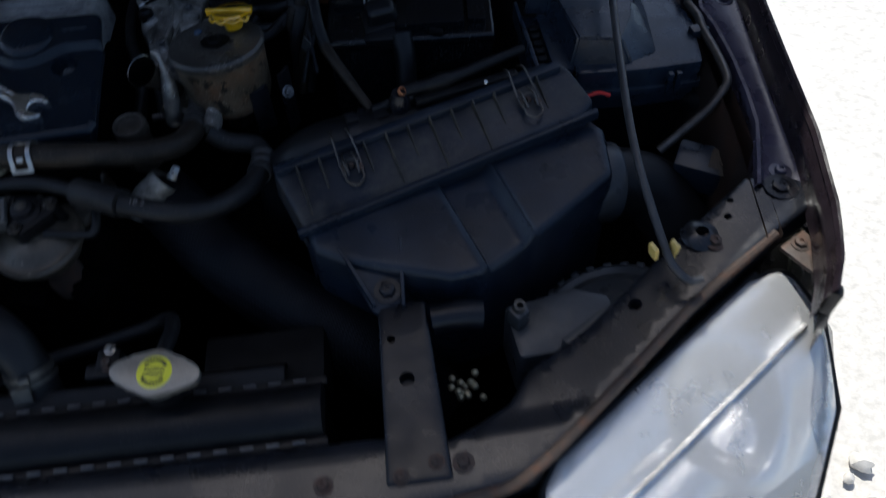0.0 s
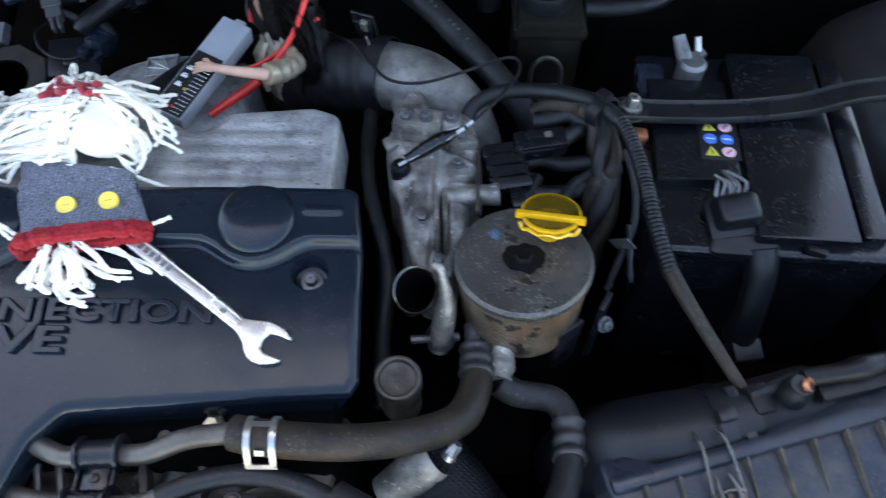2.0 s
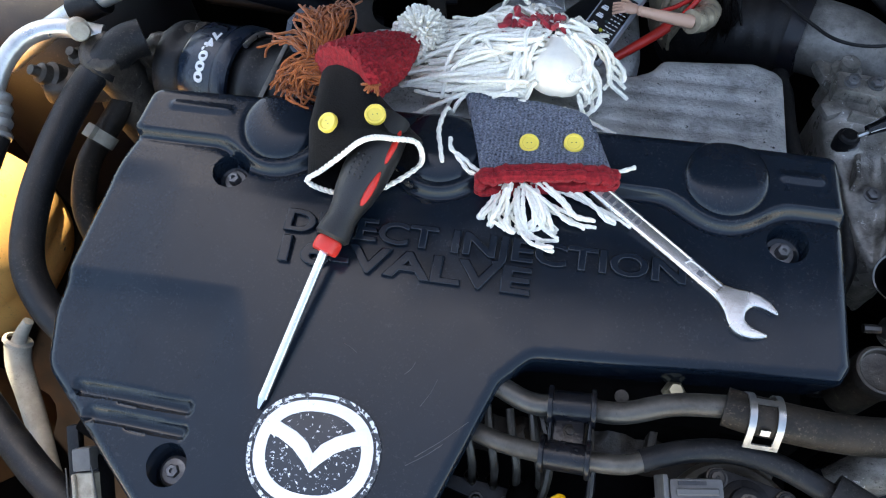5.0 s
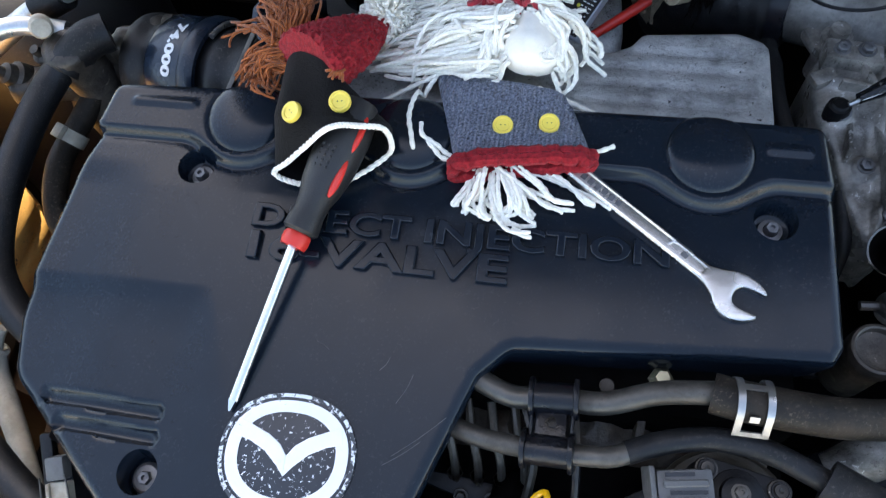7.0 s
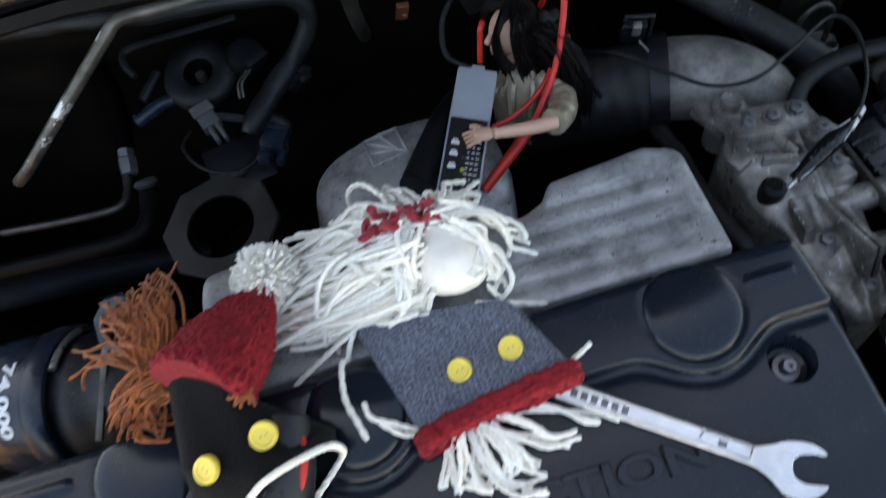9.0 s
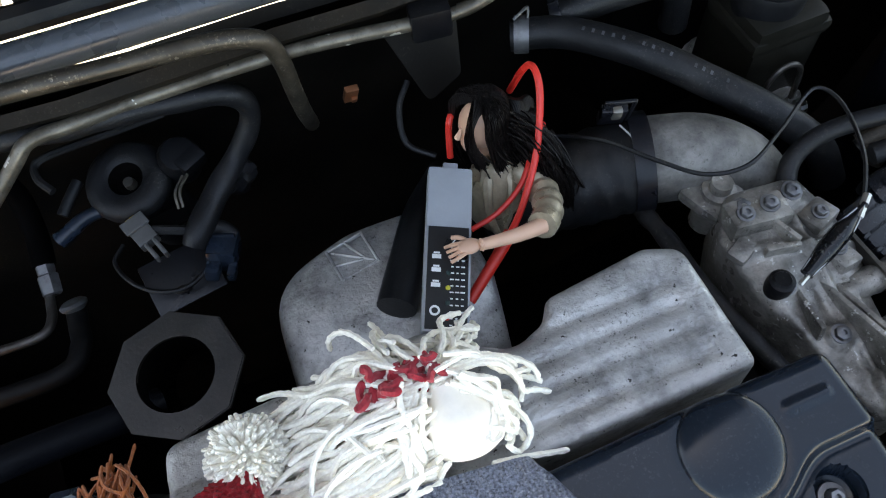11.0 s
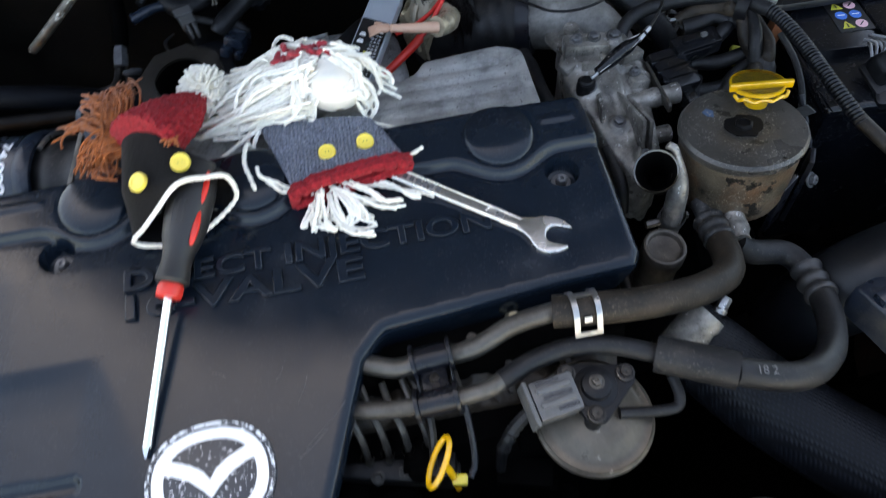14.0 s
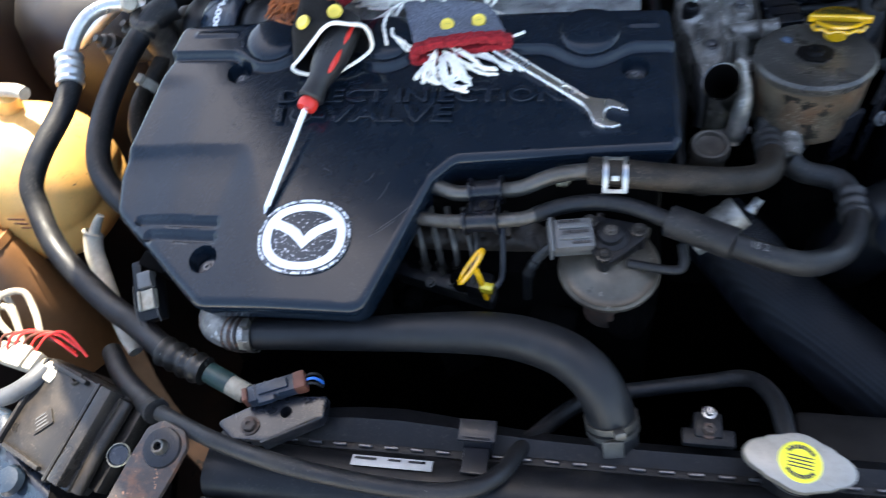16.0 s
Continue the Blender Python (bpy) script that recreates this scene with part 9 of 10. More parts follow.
for nm, sz_, ps_, bv in (("block", (0.036, 0.020, 0.016), (0.4070, 0.1435, -0.020, -6, 0, -8), 0.003), ("flange", (0.0034, 0.072, 0.030), (0.4225, 0.0760, -0.0380, -16, 0, 3), 0.0010), ("flange", (0.0034, 0.066, 0.030), (0.4290, 0.0740, -0.0400, -16, 0, 3), 0.0010),
                          ("web", (0.020, 0.0034, 0.014), (0.4080, 0.1190, -0.0220, 0, 0, -12), 0.0010), ("web", (0.0030, 0.030, 0.012), (0.4130, 0.1320, -0.0190, -4, 0, 16), 0.0010), ("web", (0.0030, 0.034, 0.012), (0.4035, 0.0850, -0.0310, -14, 0, -10), 0.0010),
                          ("pad", (0.022, 0.016, 0.010), (0.4400, 0.1300, -0.0230, -4, 6, 20), 0.0025), ("pad", (0.016, 0.020, 0.012), (0.4390, 0.1050, -0.0300, -8, 8, 8), 0.0025), ("ear", (0.016, 0.012, 0.008), (0.3900, 0.1290, -0.0240, 0, -10, 24), 0.003)):
    part(nm, Shape().box(sz_, pose(*ps_), bv, 2), "cast_metal", tbd)
for x_, y_, z_, r_ in ((0.4140, 0.1440, -0.0110, 0.0052), (0.3985, 0.1440, -0.0118, 0.0048), (0.4400, 0.1300, -0.0170, 0.0045), (0.4385, 0.1080, -0.0225, 0.0042)):
    part("bolt", bolt_shape((x_, y_, z_), (0, -0.1, 1), r_ * 0.8, 0.004, 1.4), "dull_steel", tbd)
lv = Shape().prism(rounded([(0, 0), (0.012, 0.004), (0.020, 0.050), (0.040, 0.062), (0.036, 0.075), (0.006, 0.060)], 0.004), -0.0012, 0.0012, pose(0.452, 0.062, -0.020, 0, 78, 0), 0.0005)
part("lever", lv, "steel_pipe", tbd)
eb_ = thing("air_elbow", "weathered aluminium air inlet elbow", "air elbow", (0.42, 0.19, -0.08))
part("elbow", Shape().tube([(0.366, 0.2190, -0.040), (0.386, 0.2130, -0.037), (0.412, 0.2030, -0.038), (0.434, 0.1900, -0.050), (0.448, 0.1760, -0.075), (0.452, 0.1680, -0.110)], lambda t: 0.0285 - 0.002 * t, 26), "elbow_alu", eb_, sharp=60)
part("boss", Shape().lathe([(0, 0.014), (0.0065, 0.0140), (0.0070, 0.0075), (0.0105, 0.0065), (0.0110, -0.030)], pose(0.404, 0.1720, -0.034), 18), "cast_metal", eb_)
part("ear", Shape().box((0.030, 0.030, 0.010), pose(0.402, 0.174, -0.036, 0, 0, 20), 0.004), "cast_metal", eb_)
rb_ = thing("air_hose", "black rubber air hose clamped to the aluminium elbow", "hose", (0.33, 0.23, -0.07))
part("tube", Shape().tube([(0.290, 0.250, -0.075), (0.312, 0.238, -0.060), (0.338, 0.227, -0.050), (0.362, 0.2200, -0.042), (0.380, 0.2150, -0.038)], 0.0305, 28, 8, ripple=(0.0007, 0.012)), "rubber", rb_)
CLD = Vector((0.92, -0.33, 0.12))
part("clamp", band_shape((0.376, 0.2165, -0.0385), CLD, 0.0310, 0.012, ears=False), "dark_steel", rb_)
cl = Shape().box((0.016, 0.006, 0.022), pose(0.3620, 0.2350, -0.004, 20, 0, -20), 0.001)
part("screw_tab", cl, "dark_steel", rb_)
lf = Shape()
LFM = pose(0.3635, 0.2330, -0.0050, 18, 0, -20)
for sx_ in (-1, 1):
    lf.box((0.0022, 0.0022, 0.034), LFM @ pose(sx_ * 0.0085, 0.001, 0.004), 0.0006, 1)
lf.box((0.0192, 0.0022, 0.0022), LFM @ pose(0, 0.001, 0.0205), 0.0006, 1)
part("clamp_loop", lf, "dark_steel", rb_)
part("screw", Shape().box((0.0062, 0.005, 0.0120), pose(0.3622, 0.2310, 0.0010, 18, 0, -20), 0.0018), "cap_steel", rb_, "pale worn screw head")
part("pin", Shape().tube([(0.3630, 0.2270, -0.006), (0.3660, 0.2190, -0.008), (0.3690, 0.2100, -0.010)], 0.0007, 5, 2), "bright_steel", rb_)

wl = thing("wiring_loom", "thick black taped wiring loom with plugs", "wiring loom", (0.53, 0.14, -0.04))
lead = [(0.452, 0.140, -0.050), (0.444, 0.155, -0.036), (0.452, 0.170, -0.024), (0.475, 0.174, -0.014), (0.510, 0.166, -0.006), (0.540, 0.152, -0.002), (0.556, 0.132, -0.001)]
part("cable", Shape().tube(lead, 0.0060, 10), "rubber", wl)
part("ribbed_sleeve", Shape().tube([(0.540, 0.152, -0.002), (0.556, 0.132, -0.001), (0.566, 0.100, -0.004), (0.572, 0.045, -0.010), (0.579, 0.010, -0.017)], 0.0055, 12, 60, ripple=(0.0004, 0.0032)), "smooth_rubber", wl, "finely ribbed black cable sleeve")
part("cable", Shape().tube([(0.578, 0.014, -0.016), (0.586, -0.004, -0.020), (0.600, -0.028, -0.029), (0.616, -0.058, -0.036), (0.622, -0.070, -0.038)], lambda t: 0.0056 - 0.002 * t, 12), "dusty_rubber", wl)
# bundle of taped leads twisted round one another
core = catmull([Vector(p) for p in ((0.500, 0.160, -0.030), (0.525, 0.160, -0.018), (0.543, 0.146, -0.014), (0.549, 0.124, -0.022), (0.549, 0.102, -0.040), (0.545, 0.088, -0.070), (0.540, 0.08, -0.12))], 6)
for k in range(4):
    twist = []
    for i, p in enumerate(core):
        d = (core[min(i + 1, len(core) - 1)] - core[max(i - 1, 0)]).normalized()
        u_ = d.orthogonal().normalized()
        w_ = d.cross(u_)
        a = k * math.pi / 2 + 0.16 * i
        twist.append(p + (u_ * math.cos(a) + w_ * math.sin(a)) * (0.0066 + 0.0015 * math.sin(i * 0.7 + k)))
    part("lead", Shape().tube(twist, lambda t: 0.0060 + 0.0010 * math.sin(t * 11 + k), 10, 3), "rubber" if k % 2 else "dusty_rubber", wl)
part("lead", Shape().tube([(0.560, 0.112, -0.010), (0.566, 0.088, -0.022), (0.565, 0.064, -0.036), (0.556, 0.045, -0.05), (0.548, 0.030, -0.07)], 0.0026, 8), "rubber", wl)
part("lead", Shape().tube([(0.546, 0.118, -0.042), (0.530, 0.112, -0.050), (0.516, 0.098, -0.056), (0.498, 0.092, -0.060)], 0.0056, 10), "rubber", wl)
for pts in ([(0.547, 0.124, -0.036), (0.522, 0.128, -0.046), (0.500, 0.134, -0.048), (0.470, 0.118, -0.046)], [(0.546, 0.110, -0.048), (0.520, 0.108, -0.056), (0.492, 0.106, -0.052), (0.466, 0.112, -0.044)], [(0.500, 0.118, -0.050), (0.486, 0.090, -0.054), (0.478, 0.062, -0.060), (0.450, 0.030, -0.085)]):
    part("cable", Shape().tube(pts, 0.0062, 10), "rubber", wl)
part("tie", band_shape((0.546, 0.147, -0.008), (0.6, -0.7, 0.1), 0.0125, 0.010), "black_plastic", wl)
PLM = pose(0.5010, 0.1345, -0.0290, 8, -6, 6)
pl1 = Shape().box((0.040, 0.018, 0.016), PLM, 0.003)
pl1.box((0.026, 0.020, 0.012), PLM @ pose(-0.004, 0, -0.001), 0.002)
pl1.box((0.020, 0.006, 0.004), PLM @ pose(-0.002, 0.001, 0.0090), 0.001)
upper_plug = part("plug", pl1, "gloss_black", wl, "glossy blue-black plug")
part("latch", Shape().box((0.006, 0.005, 0.003), PLM @ pose(0.006, 0.000, 0.0110), 0.001, 1), "conn_grey", upper_plug, "pale worn latch")
part("tail", Shape().tube([tuple(PLM @ Vector(p)) for p in ((0.018, 0, 0), (0.028, 0.004, 0.003), (0.036, 0.010, 0.002))], 0.0062, 12, 4), "rubber", upper_plug)
PLN = pose(0.4740, 0.1150, -0.0400, 12, 4, 14)
pl2 = Shape().box((0.032, 0.040, 0.024), PLN, 0.004)
for k in range(3):
    pl2.box((0.034, 0.004, 0.020), PLN @ pose(0, -0.010 + 0.010 * k, 0.002), 0.001, 1)
pl2.box((0.012, 0.014, 0.018), PLN @ pose(0.004, -0.026, -0.004), 0.003)
part("plug", pl2, "gloss_black", wl, "large black plug")
part("tag", Shape().box((0.013, 0.018, 0.006), pose(0.5450, 0.1350, -0.050, 20, 12, -14), 0.001), "warn_yellow", wl, "yellow tag")
hose("vacuum_hose", "thin black ribbed hose beside the manifold", [(0.366, 0.196, -0.055), (0.367, 0.165, -0.048), (0.368, 0.128, -0.045), (0.374, 0.090, -0.046), (0.382, 0.062, -0.050), (0.388, 0.030, -0.060), (0.386, -0.01, -0.072), (0.388, -0.06, -0.08)], 0.0058, "rubber", ripple=(0.0005, 0.005))
res = thing("brake_reservoir", "dirty plastic brake fluid reservoir with a black cap", "reservoir", (0.515, 0.285, -0.10))
part("tank", Shape().box((0.058, 0.062, 0.085), pose(0.517, 0.288, -0.058), 0.008), "reservoir_plastic", res, "grimy plastic tank")
part("shoulder", Shape().box((0.064, 0.058, 0.012), pose(0.517, 0.285, -0.030), 0.005), "reservoir_plastic", res)
part("cap", Shape().lathe([(0.0245, -0.026), (0.0250, -0.004), (0.0235, 0.0), (0.010, 0.0015), (0, 0.001)], pose(0.513, 0.288, 0.0), 36), "black_plastic", res)
part("loop", Shape().tube([(0.503, 0.250, -0.080), (0.504, 0.250, -0.060), (0.512, 0.250, -0.049), (0.522, 0.249, -0.049), (0.529, 0.248, -0.060), (0.530, 0.247, -0.085)], 0.0022, 8), "steel_pipe", res)
part("cylinder", Shape().tube([(0.530, 0.245, -0.10), (0.515, 0.300, -0.11), (0.508, 0.36, -0.11)], 0.018, 16, 3), "cast_metal", res)
part("union", Shape().lathe([(0.006, -0.012), (0.006, 0.004), (0.004, 0.006)], pose(0.529, 0.236, -0.085), 6), "bright_steel", res)
part("hose", Shape().tube([(0.548, 0.288, -0.026), (0.580, 0.292, -0.028), (0.615, 0.300, -0.026), (0.64, 0.318, -0.014)], 0.0072, 12), "rubber", res)
sv = thing("brake_servo", "black round brake servo drum on the firewall", "brake servo", (0.50, 0.38, -0.12))
part("drum", Shape().lathe([(0, 0.02), (0.05, 0.02), (0.085, 0.0), (0.092, -0.03)], aim((0.505, 0.355, -0.115), (0, -1, 0.05)), 36), "soot", sv)

# ---- battery ----
BT = pose(0.667, 0.137, 0.0, 0, 0, -3.5)
bat = thing("car_battery", "black car battery with a warning label and clamp bar", "battery", (0.667, 0.137, -0.22))
bb = Shape().box((0.168, 0.196, 0.170), BT @ pose(0, 0, -0.122), 0.004)
part("case", bb, "gloss_black", bat)
part("rim", Shape().box((0.172, 0.200, 0.012), BT @ pose(0, 0, -0.040), 0.0055, 3), "gloss_black", bat)
tr = Shape().box((0.070, 0.186, 0.020), BT @ pose(0.020, 0.0, -0.032), 0.003)
part("lid", tr, "gloss_black", bat, "flat dark lid plate")
part("lid_strip", Shape().box((0.018, 0.180, 0.019), BT @ pose(0.067, 0.002, -0.033), 0.003), "gloss_black", bat)
part("lid_block", Shape().box((0.062, 0.104, 0.018), BT @ pose(-0.049, 0.009, -0.0335), 0.003), "gloss_black", bat)
vent = Shape().box((0.014, 0.006, 0.006), BT @ pose(0.026, -0.097, -0.030, 0, 0, -20), 0.002)
part("vent", vent, "black_plastic", bat)
lbl = Shape().box((0.0300, 0.040, 0.0006), BT @ pose(-0.0310, -0.0035, -0.0240), 0.0002, 1)
lab_ = part("label", lbl, "panel_black", bat, "warning symbol label")
for k, (c, x) in enumerate((("warn_yellow", -0.0375), ("blue_print", -0.0375), ("warn_yellow", -0.0375), ("pink_print", -0.0250), ("blue_print", -0.0250), ("pink_print", -0.0250))):
    y = 0.0090 - 0.0125 * (k % 3)
    sy = Shape()
    if c == "warn_yellow":
        sy.prism([(-0.0052, -0.0042), (0.0052, -0.0042), (0.0, 0.0050)], 0, 0.0004, BT @ pose(x, y, -0.0236), 0)
        sy2 = Shape().box((0.0010, 0.0040, 0.0003), BT @ pose(x, y - 0.0008, -0.0230), 0, 1)
    else:
        sy.lathe([(0, 0.0004), (0.0050, 0.0004), (0.0050, 0)], BT @ pose(x, y, -0.0236), 20)
        sy2 = Shape().box((0.0060, 0.0010, 0.0003), BT @ pose(x, y, -0.0230, 0, 0, 45 if c == "pink_print" else 0), 0, 1)
    part("symbol", sy, c, lab_)
    part("symbol_mark", sy2, "panel_black" if c != "blue_print" else "white_print", lab_)
# positive terminal under a black hood, negative clamp at the back
tp = thing("battery_terminal", "black hooded battery terminal with bare cable strands", "battery terminal", (0.628, 0.072, -0.03))
part("hood", Shape().box((0.034, 0.026, 0.018), pose(0.634, 0.0650, -0.0180, 14, -6, 6), 0.006, 3, taper=0.78), "smooth_rubber", tp)
part("hood_rim", Shape().box((0.038, 0.029, 0.004), pose(0.634, 0.0640, -0.0270, 14, -6, 6), 0.0018), "smooth_rubber", tp)
part("sleeve", Shape().prism(rounded([(-0.024, -0.020), (0.026, -0.014), (0.022, 0.016), (-0.020, 0.012)], 0.006), -0.014, 0.0, pose(0.640, 0.0530, -0.0290, 12, 0, -12), 0.003), "smooth_rubber", tp)
part("cable", Shape().tube([(0.652, 0.046, -0.036), (0.654, 0.032, -0.050), (0.653, 0.018, -0.075), (0.652, 0.010, -0.105)], lambda t: 0.0125 - 0.002 * math.sin(3.1 * t), 14), "smooth_rubber", tp)
part("cable_end", Shape().box((0.022, 0.016, 0.016), pose(0.655, 0.000, -0.108, 20, 0, 8), 0.002), "black_plastic", tp, "grey cable end block")
for k in range(6):
    st = Shape().tube([(0.619 + 0.0035 * k, 0.073, -0.014), (0.620 + 0.003 * k + 0.003 * (k % 3), 0.080 + 0.003 * (k % 2), -0.010), (0.623 + 0.0022 * k - 0.004 * (k % 2), 0.087 + 0.004 * (k % 3), -0.012)], 0.0013, 6, 3)
    part("strand", st, "dull_steel", tp, "bare grey strand")
tn = thing("battery_terminal", "dull lead battery clamp with a bright stud", "battery terminal", (0.626, 0.212, -0.03))
part("post", Shape().lathe([(0, 0.010), (0.0085, 0.010), (0.0095, 0.008), (0.0115, 0.007), (0.0110, -0.008), (0.0105, -0.022)], pose(0.6270, 0.2110, -0.0240), 24), "dull_steel", tn)
part("clamp", Shape().tube([(0.6230, 0.2150, -0.020), (0.6195, 0.2230, -0.013), (0.6165, 0.2310, -0.006)], lambda t: 0.0068 - 0.002 * t, 10, 4), "dull_steel", tn)
part("clamp_jaw", Shape().box((0.012, 0.008, 0.008), pose(0.6330, 0.2210, -0.018, 10, 0, 30), 0.002), "dull_steel", tn)
part("stud", Shape().tube([(0.6340, 0.2200, -0.020), (0.6325, 0.2260, -0.012), (0.6315, 0.2300, -0.006)], 0.0030, 8, 3), "bright_steel", tn)
part("tag", Shape().box((0.020, 0.034, 0.010), pose(0.5960, 0.2060, -0.0330, 0, 0, 0), 0.002), "fuse_plastic", bat)
# clamp bar across the battery
bar = thing("battery_clamp", "black steel battery clamp bar with hook bolts", "clamp bar", (0.69, 0.16, -0.02))


def strap(pts, w, th):
    line = catmull(pts, 8)
    v, f = [], []
    for i, p in enumerate(line):
        d = (line[min(i + 1, len(line) - 1)] - line[max(i - 1, 0)]).normalized()
        side = Vector((-d.y, d.x, 0)).normalized()
        for a, b in ((-w, 0), (-w, th), (-w * 0.86, th + 0.0032), (-w * 0.72, th), (w * 0.72, th), (w * 0.86, th + 0.0032), (w, th), (w, 0)):
            v.append(tuple(p + side * a + Vector((0, 0, b))))
    for i in range(len(line) - 1):
        for j in range(8):
            k = (j + 1) % 8
            f.append((i * 8 + j, i * 8 + k, (i + 1) * 8 + k, (i + 1) * 8 + j))
    return Shape().add(v, f)


part("strap", strap([(0.5580, 0.1560, -0.016), (0.6000, 0.1560, -0.018), (0.6500, 0.1580, -0.019), (0.7000, 0.1620, -0.016), (0.7400, 0.1680, -0.008), (0.7900, 0.1700, -0.002), (0.8500, 0.1740, 0.004)], 0.0105, 0.0025), "clamp_black", bar)
part("hook_bolt", bolt_shape((0.5700, 0.1570, -0.0130), r=0.0050, h=0.012, washer=1.6), "bright_steel", bar)
part("hook_bolt", bolt_shape((0.8340, 0.1730, 0.0050), r=0.0055, h=0.010, washer=1.6), "bright_steel", bar)
part("hook", Shape().box((0.012, 0.010, 0.030), pose(0.5750, 0.1420, -0.0380, 0, 10, 0), 0.002), "rust_copper", bar, "rusty copper-coloured hook")
part("eye", Shape().lathe([(0.0062, 0.0010), (0.0130, 0.0012), (0.0136, 0.0004), (0.0130, -0.0012), (0.0062, -0.0010)], pose(0.5690, 0.1565, -0.0145), 28), "clamp_black", bar)

# ---- fuse box ----
fb = thing("fuse_box", "dark grey plastic fuse box with a stepped lid", "fuse box", (0.865, 0.03, -0.15))
FB = pose(0.0, 0.0, 0.0)
part("base", Shape().prism(rounded([(0.782, -0.032), (0.944, -0.030), (0.948, 0.060), (0.915, 0.092), (0.786, 0.092)], 0.008), -0.15, -0.078, FB, 0.003), "black_plastic", fb)
part("lid", Shape().prism(rounded([(0.812, -0.040), (0.880, -0.043), (0.934, -0.040), (0.944, 0.020), (0.938, 0.092), (0.922, 0.102), (0.812, 0.096)], 0.006), -0.080, -0.034, FB, 0.004), "fuse_plastic", fb)
part("lid_rim", Shape().prism(rounded([(0.808, -0.044), (0.880, -0.047), (0.937, -0.044), (0.948, 0.020), (0.941, 0.094), (0.924, 0.105), (0.808, 0.099)], 0.007), -0.062, -0.055, FB, 0.002), "fuse_plastic", fb)
blk = Shape()
q = [(0.809, -0.027, -0.036), (0.866, -0.034, -0.036), (0.895, -0.024, -0.036), (0.905, 0.060, -0.036), (0.900, 0.090, -0.036), (0.783, 0.086, -0.036), (0.780, 0.062, -0.036), (0.803, 0.060, -0.036)]
tq = [(0.815, -0.019, -0.009), (0.855, -0.027, -0.009), (0.872, 0.005, -0.012), (0.880, 0.030, -0.011), (0.880, 0.086, -0.009), (0.787, 0.083, -0.009), (0.785, 0.066, -0.009), (0.809, 0.064, -0.009)]
blk.add(q + tq, [tuple(range(8, 16))] + [(k_, (k_ + 1) % 8, 8 + (k_ + 1) % 8, 8 + k_) for k_ in range(8)])
bmx = bmesh.new()
vs = [bmx.verts.new(p) for p in blk.v]
for f in blk.f:
    bmx.faces.new([vs[i] for i in f])
bmesh.ops.bevel(bmx, geom=bmx.edges[:], offset=0.002, segments=2, affect="EDGES")
part("raised_lid", Shape().from_bm(bmx), "fuse_plastic", fb, "raised blue-grey lid")
part("tray", Shape().prism(rounded([(0.777, -0.026), (0.794, -0.030), (0.793, 0.060), (0.775, 0.066)], 0.003), -0.085, -0.040, FB, 0.002), "dusty_plastic", fb)
part("wall", Shape().box((0.004, 0.105, 0.022), pose(0.774, 0.022, -0.040, 0, 0, 2), 0.001), "fuse_plastic", fb)
for k in range(5):
    part("fuse", Shape().box((0.010, 0.007, 0.006), pose(0.785, -0.010 + k * 0.012, -0.0385), 0.001, 1), "black_plastic", fb)
part("ledge", Shape().box((0.020, 0.088, 0.006), pose(0.801, 0.012, -0.0370, 0, 4, 1), 0.0015), "fuse_plastic", fb, "worn flat ledge")
for x in (0.902, 0.910):
    part("latch", Shape().box((0.005, 0.006, 0.022), pose(x, -0.046, -0.050), 0.001), "fuse_plastic", fb)
part("plug", Shape().lathe([(0, 0.016), (0.010, 0.016), (0.012, 0.010), (0.012, -0.02)], aim((0.938, -0.048, -0.078), (0.4, -0.8, 0.4)), 16), "black_plastic", fb)
part("wire", Shape().tube([(0.820, -0.055, -0.050), (0.832, -0.054, -0.048), (0.842, -0.057, -0.050)], 0.0018, 6), "red_wire", fb, "loose red wire")
hose("corroded_pipe", "rusty stained pipe along the inner wing", [(0.882, 0.104, -0.032), (0.901, 0.106, -0.030), (0.919, 0.109, -0.030), (0.930, 0.100, -0.030), (0.938, 0.066, -0.034), (0.944, 0.030, -0.046)], 0.0042, "rusty_steel", "pipe")
c_2 = hose("aircon_pipe", "dull bent metal pipe beside the fuse box", [(0.990, 0.235, -0.020), (0.990, 0.203, -0.020), (0.986, 0.124, -0.020), (0.958, 0.092, -0.025), (0.947, 0.070, -0.030), (0.945, 0.045, -0.030), (0.948, 0.023, -0.030), (0.946, 0.001, -0.030), (0.947, -0.034, -0.030), (0.945, -0.068, -0.030), (0.940, -0.080, -0.034), (0.923, -0.094, -0.045), (0.900, -0.103, -0.060), (0.878, -0.111, -0.075)], 0.0042, "pipe_grime", "pipe")
part("clamp", Shape().box((0.018, 0.012, 0.012), pose(0.943, 0.004, -0.034, 0, 0, 10), 0.003), "fuse_plastic", c_2)
part("sleeve", Shape().tube([(0.985, 0.130, -0.020), (0.974, 0.108, -0.022), (0.958, 0.092, -0.025), (0.948, 0.070, -0.030), (0.9455, 0.048, -0.030)], 0.0074, 14), "wing_upstand", c_2, "purple-grey foam sleeve")
hn = thing("horn_unit", "dusty plastic relay unit on the inner wing", "relay", (0.93, -0.14, -0.10))
part("body", Shape().box((0.044, 0.036, 0.030), pose(0.912, -0.128, -0.085, 0, 0, -30), 0.004), "dusty_plastic", hn)
part("tab", Shape().box((0.030, 0.028, 0.003), pose(0.930, -0.142, -0.070, 10, 0, -30), 0.001), "dusty_rubber", hn)
part("bolt", bolt_shape((0.931, -0.142, -0.068), r=0.005, h=0.004), "dusty_rubber", hn)

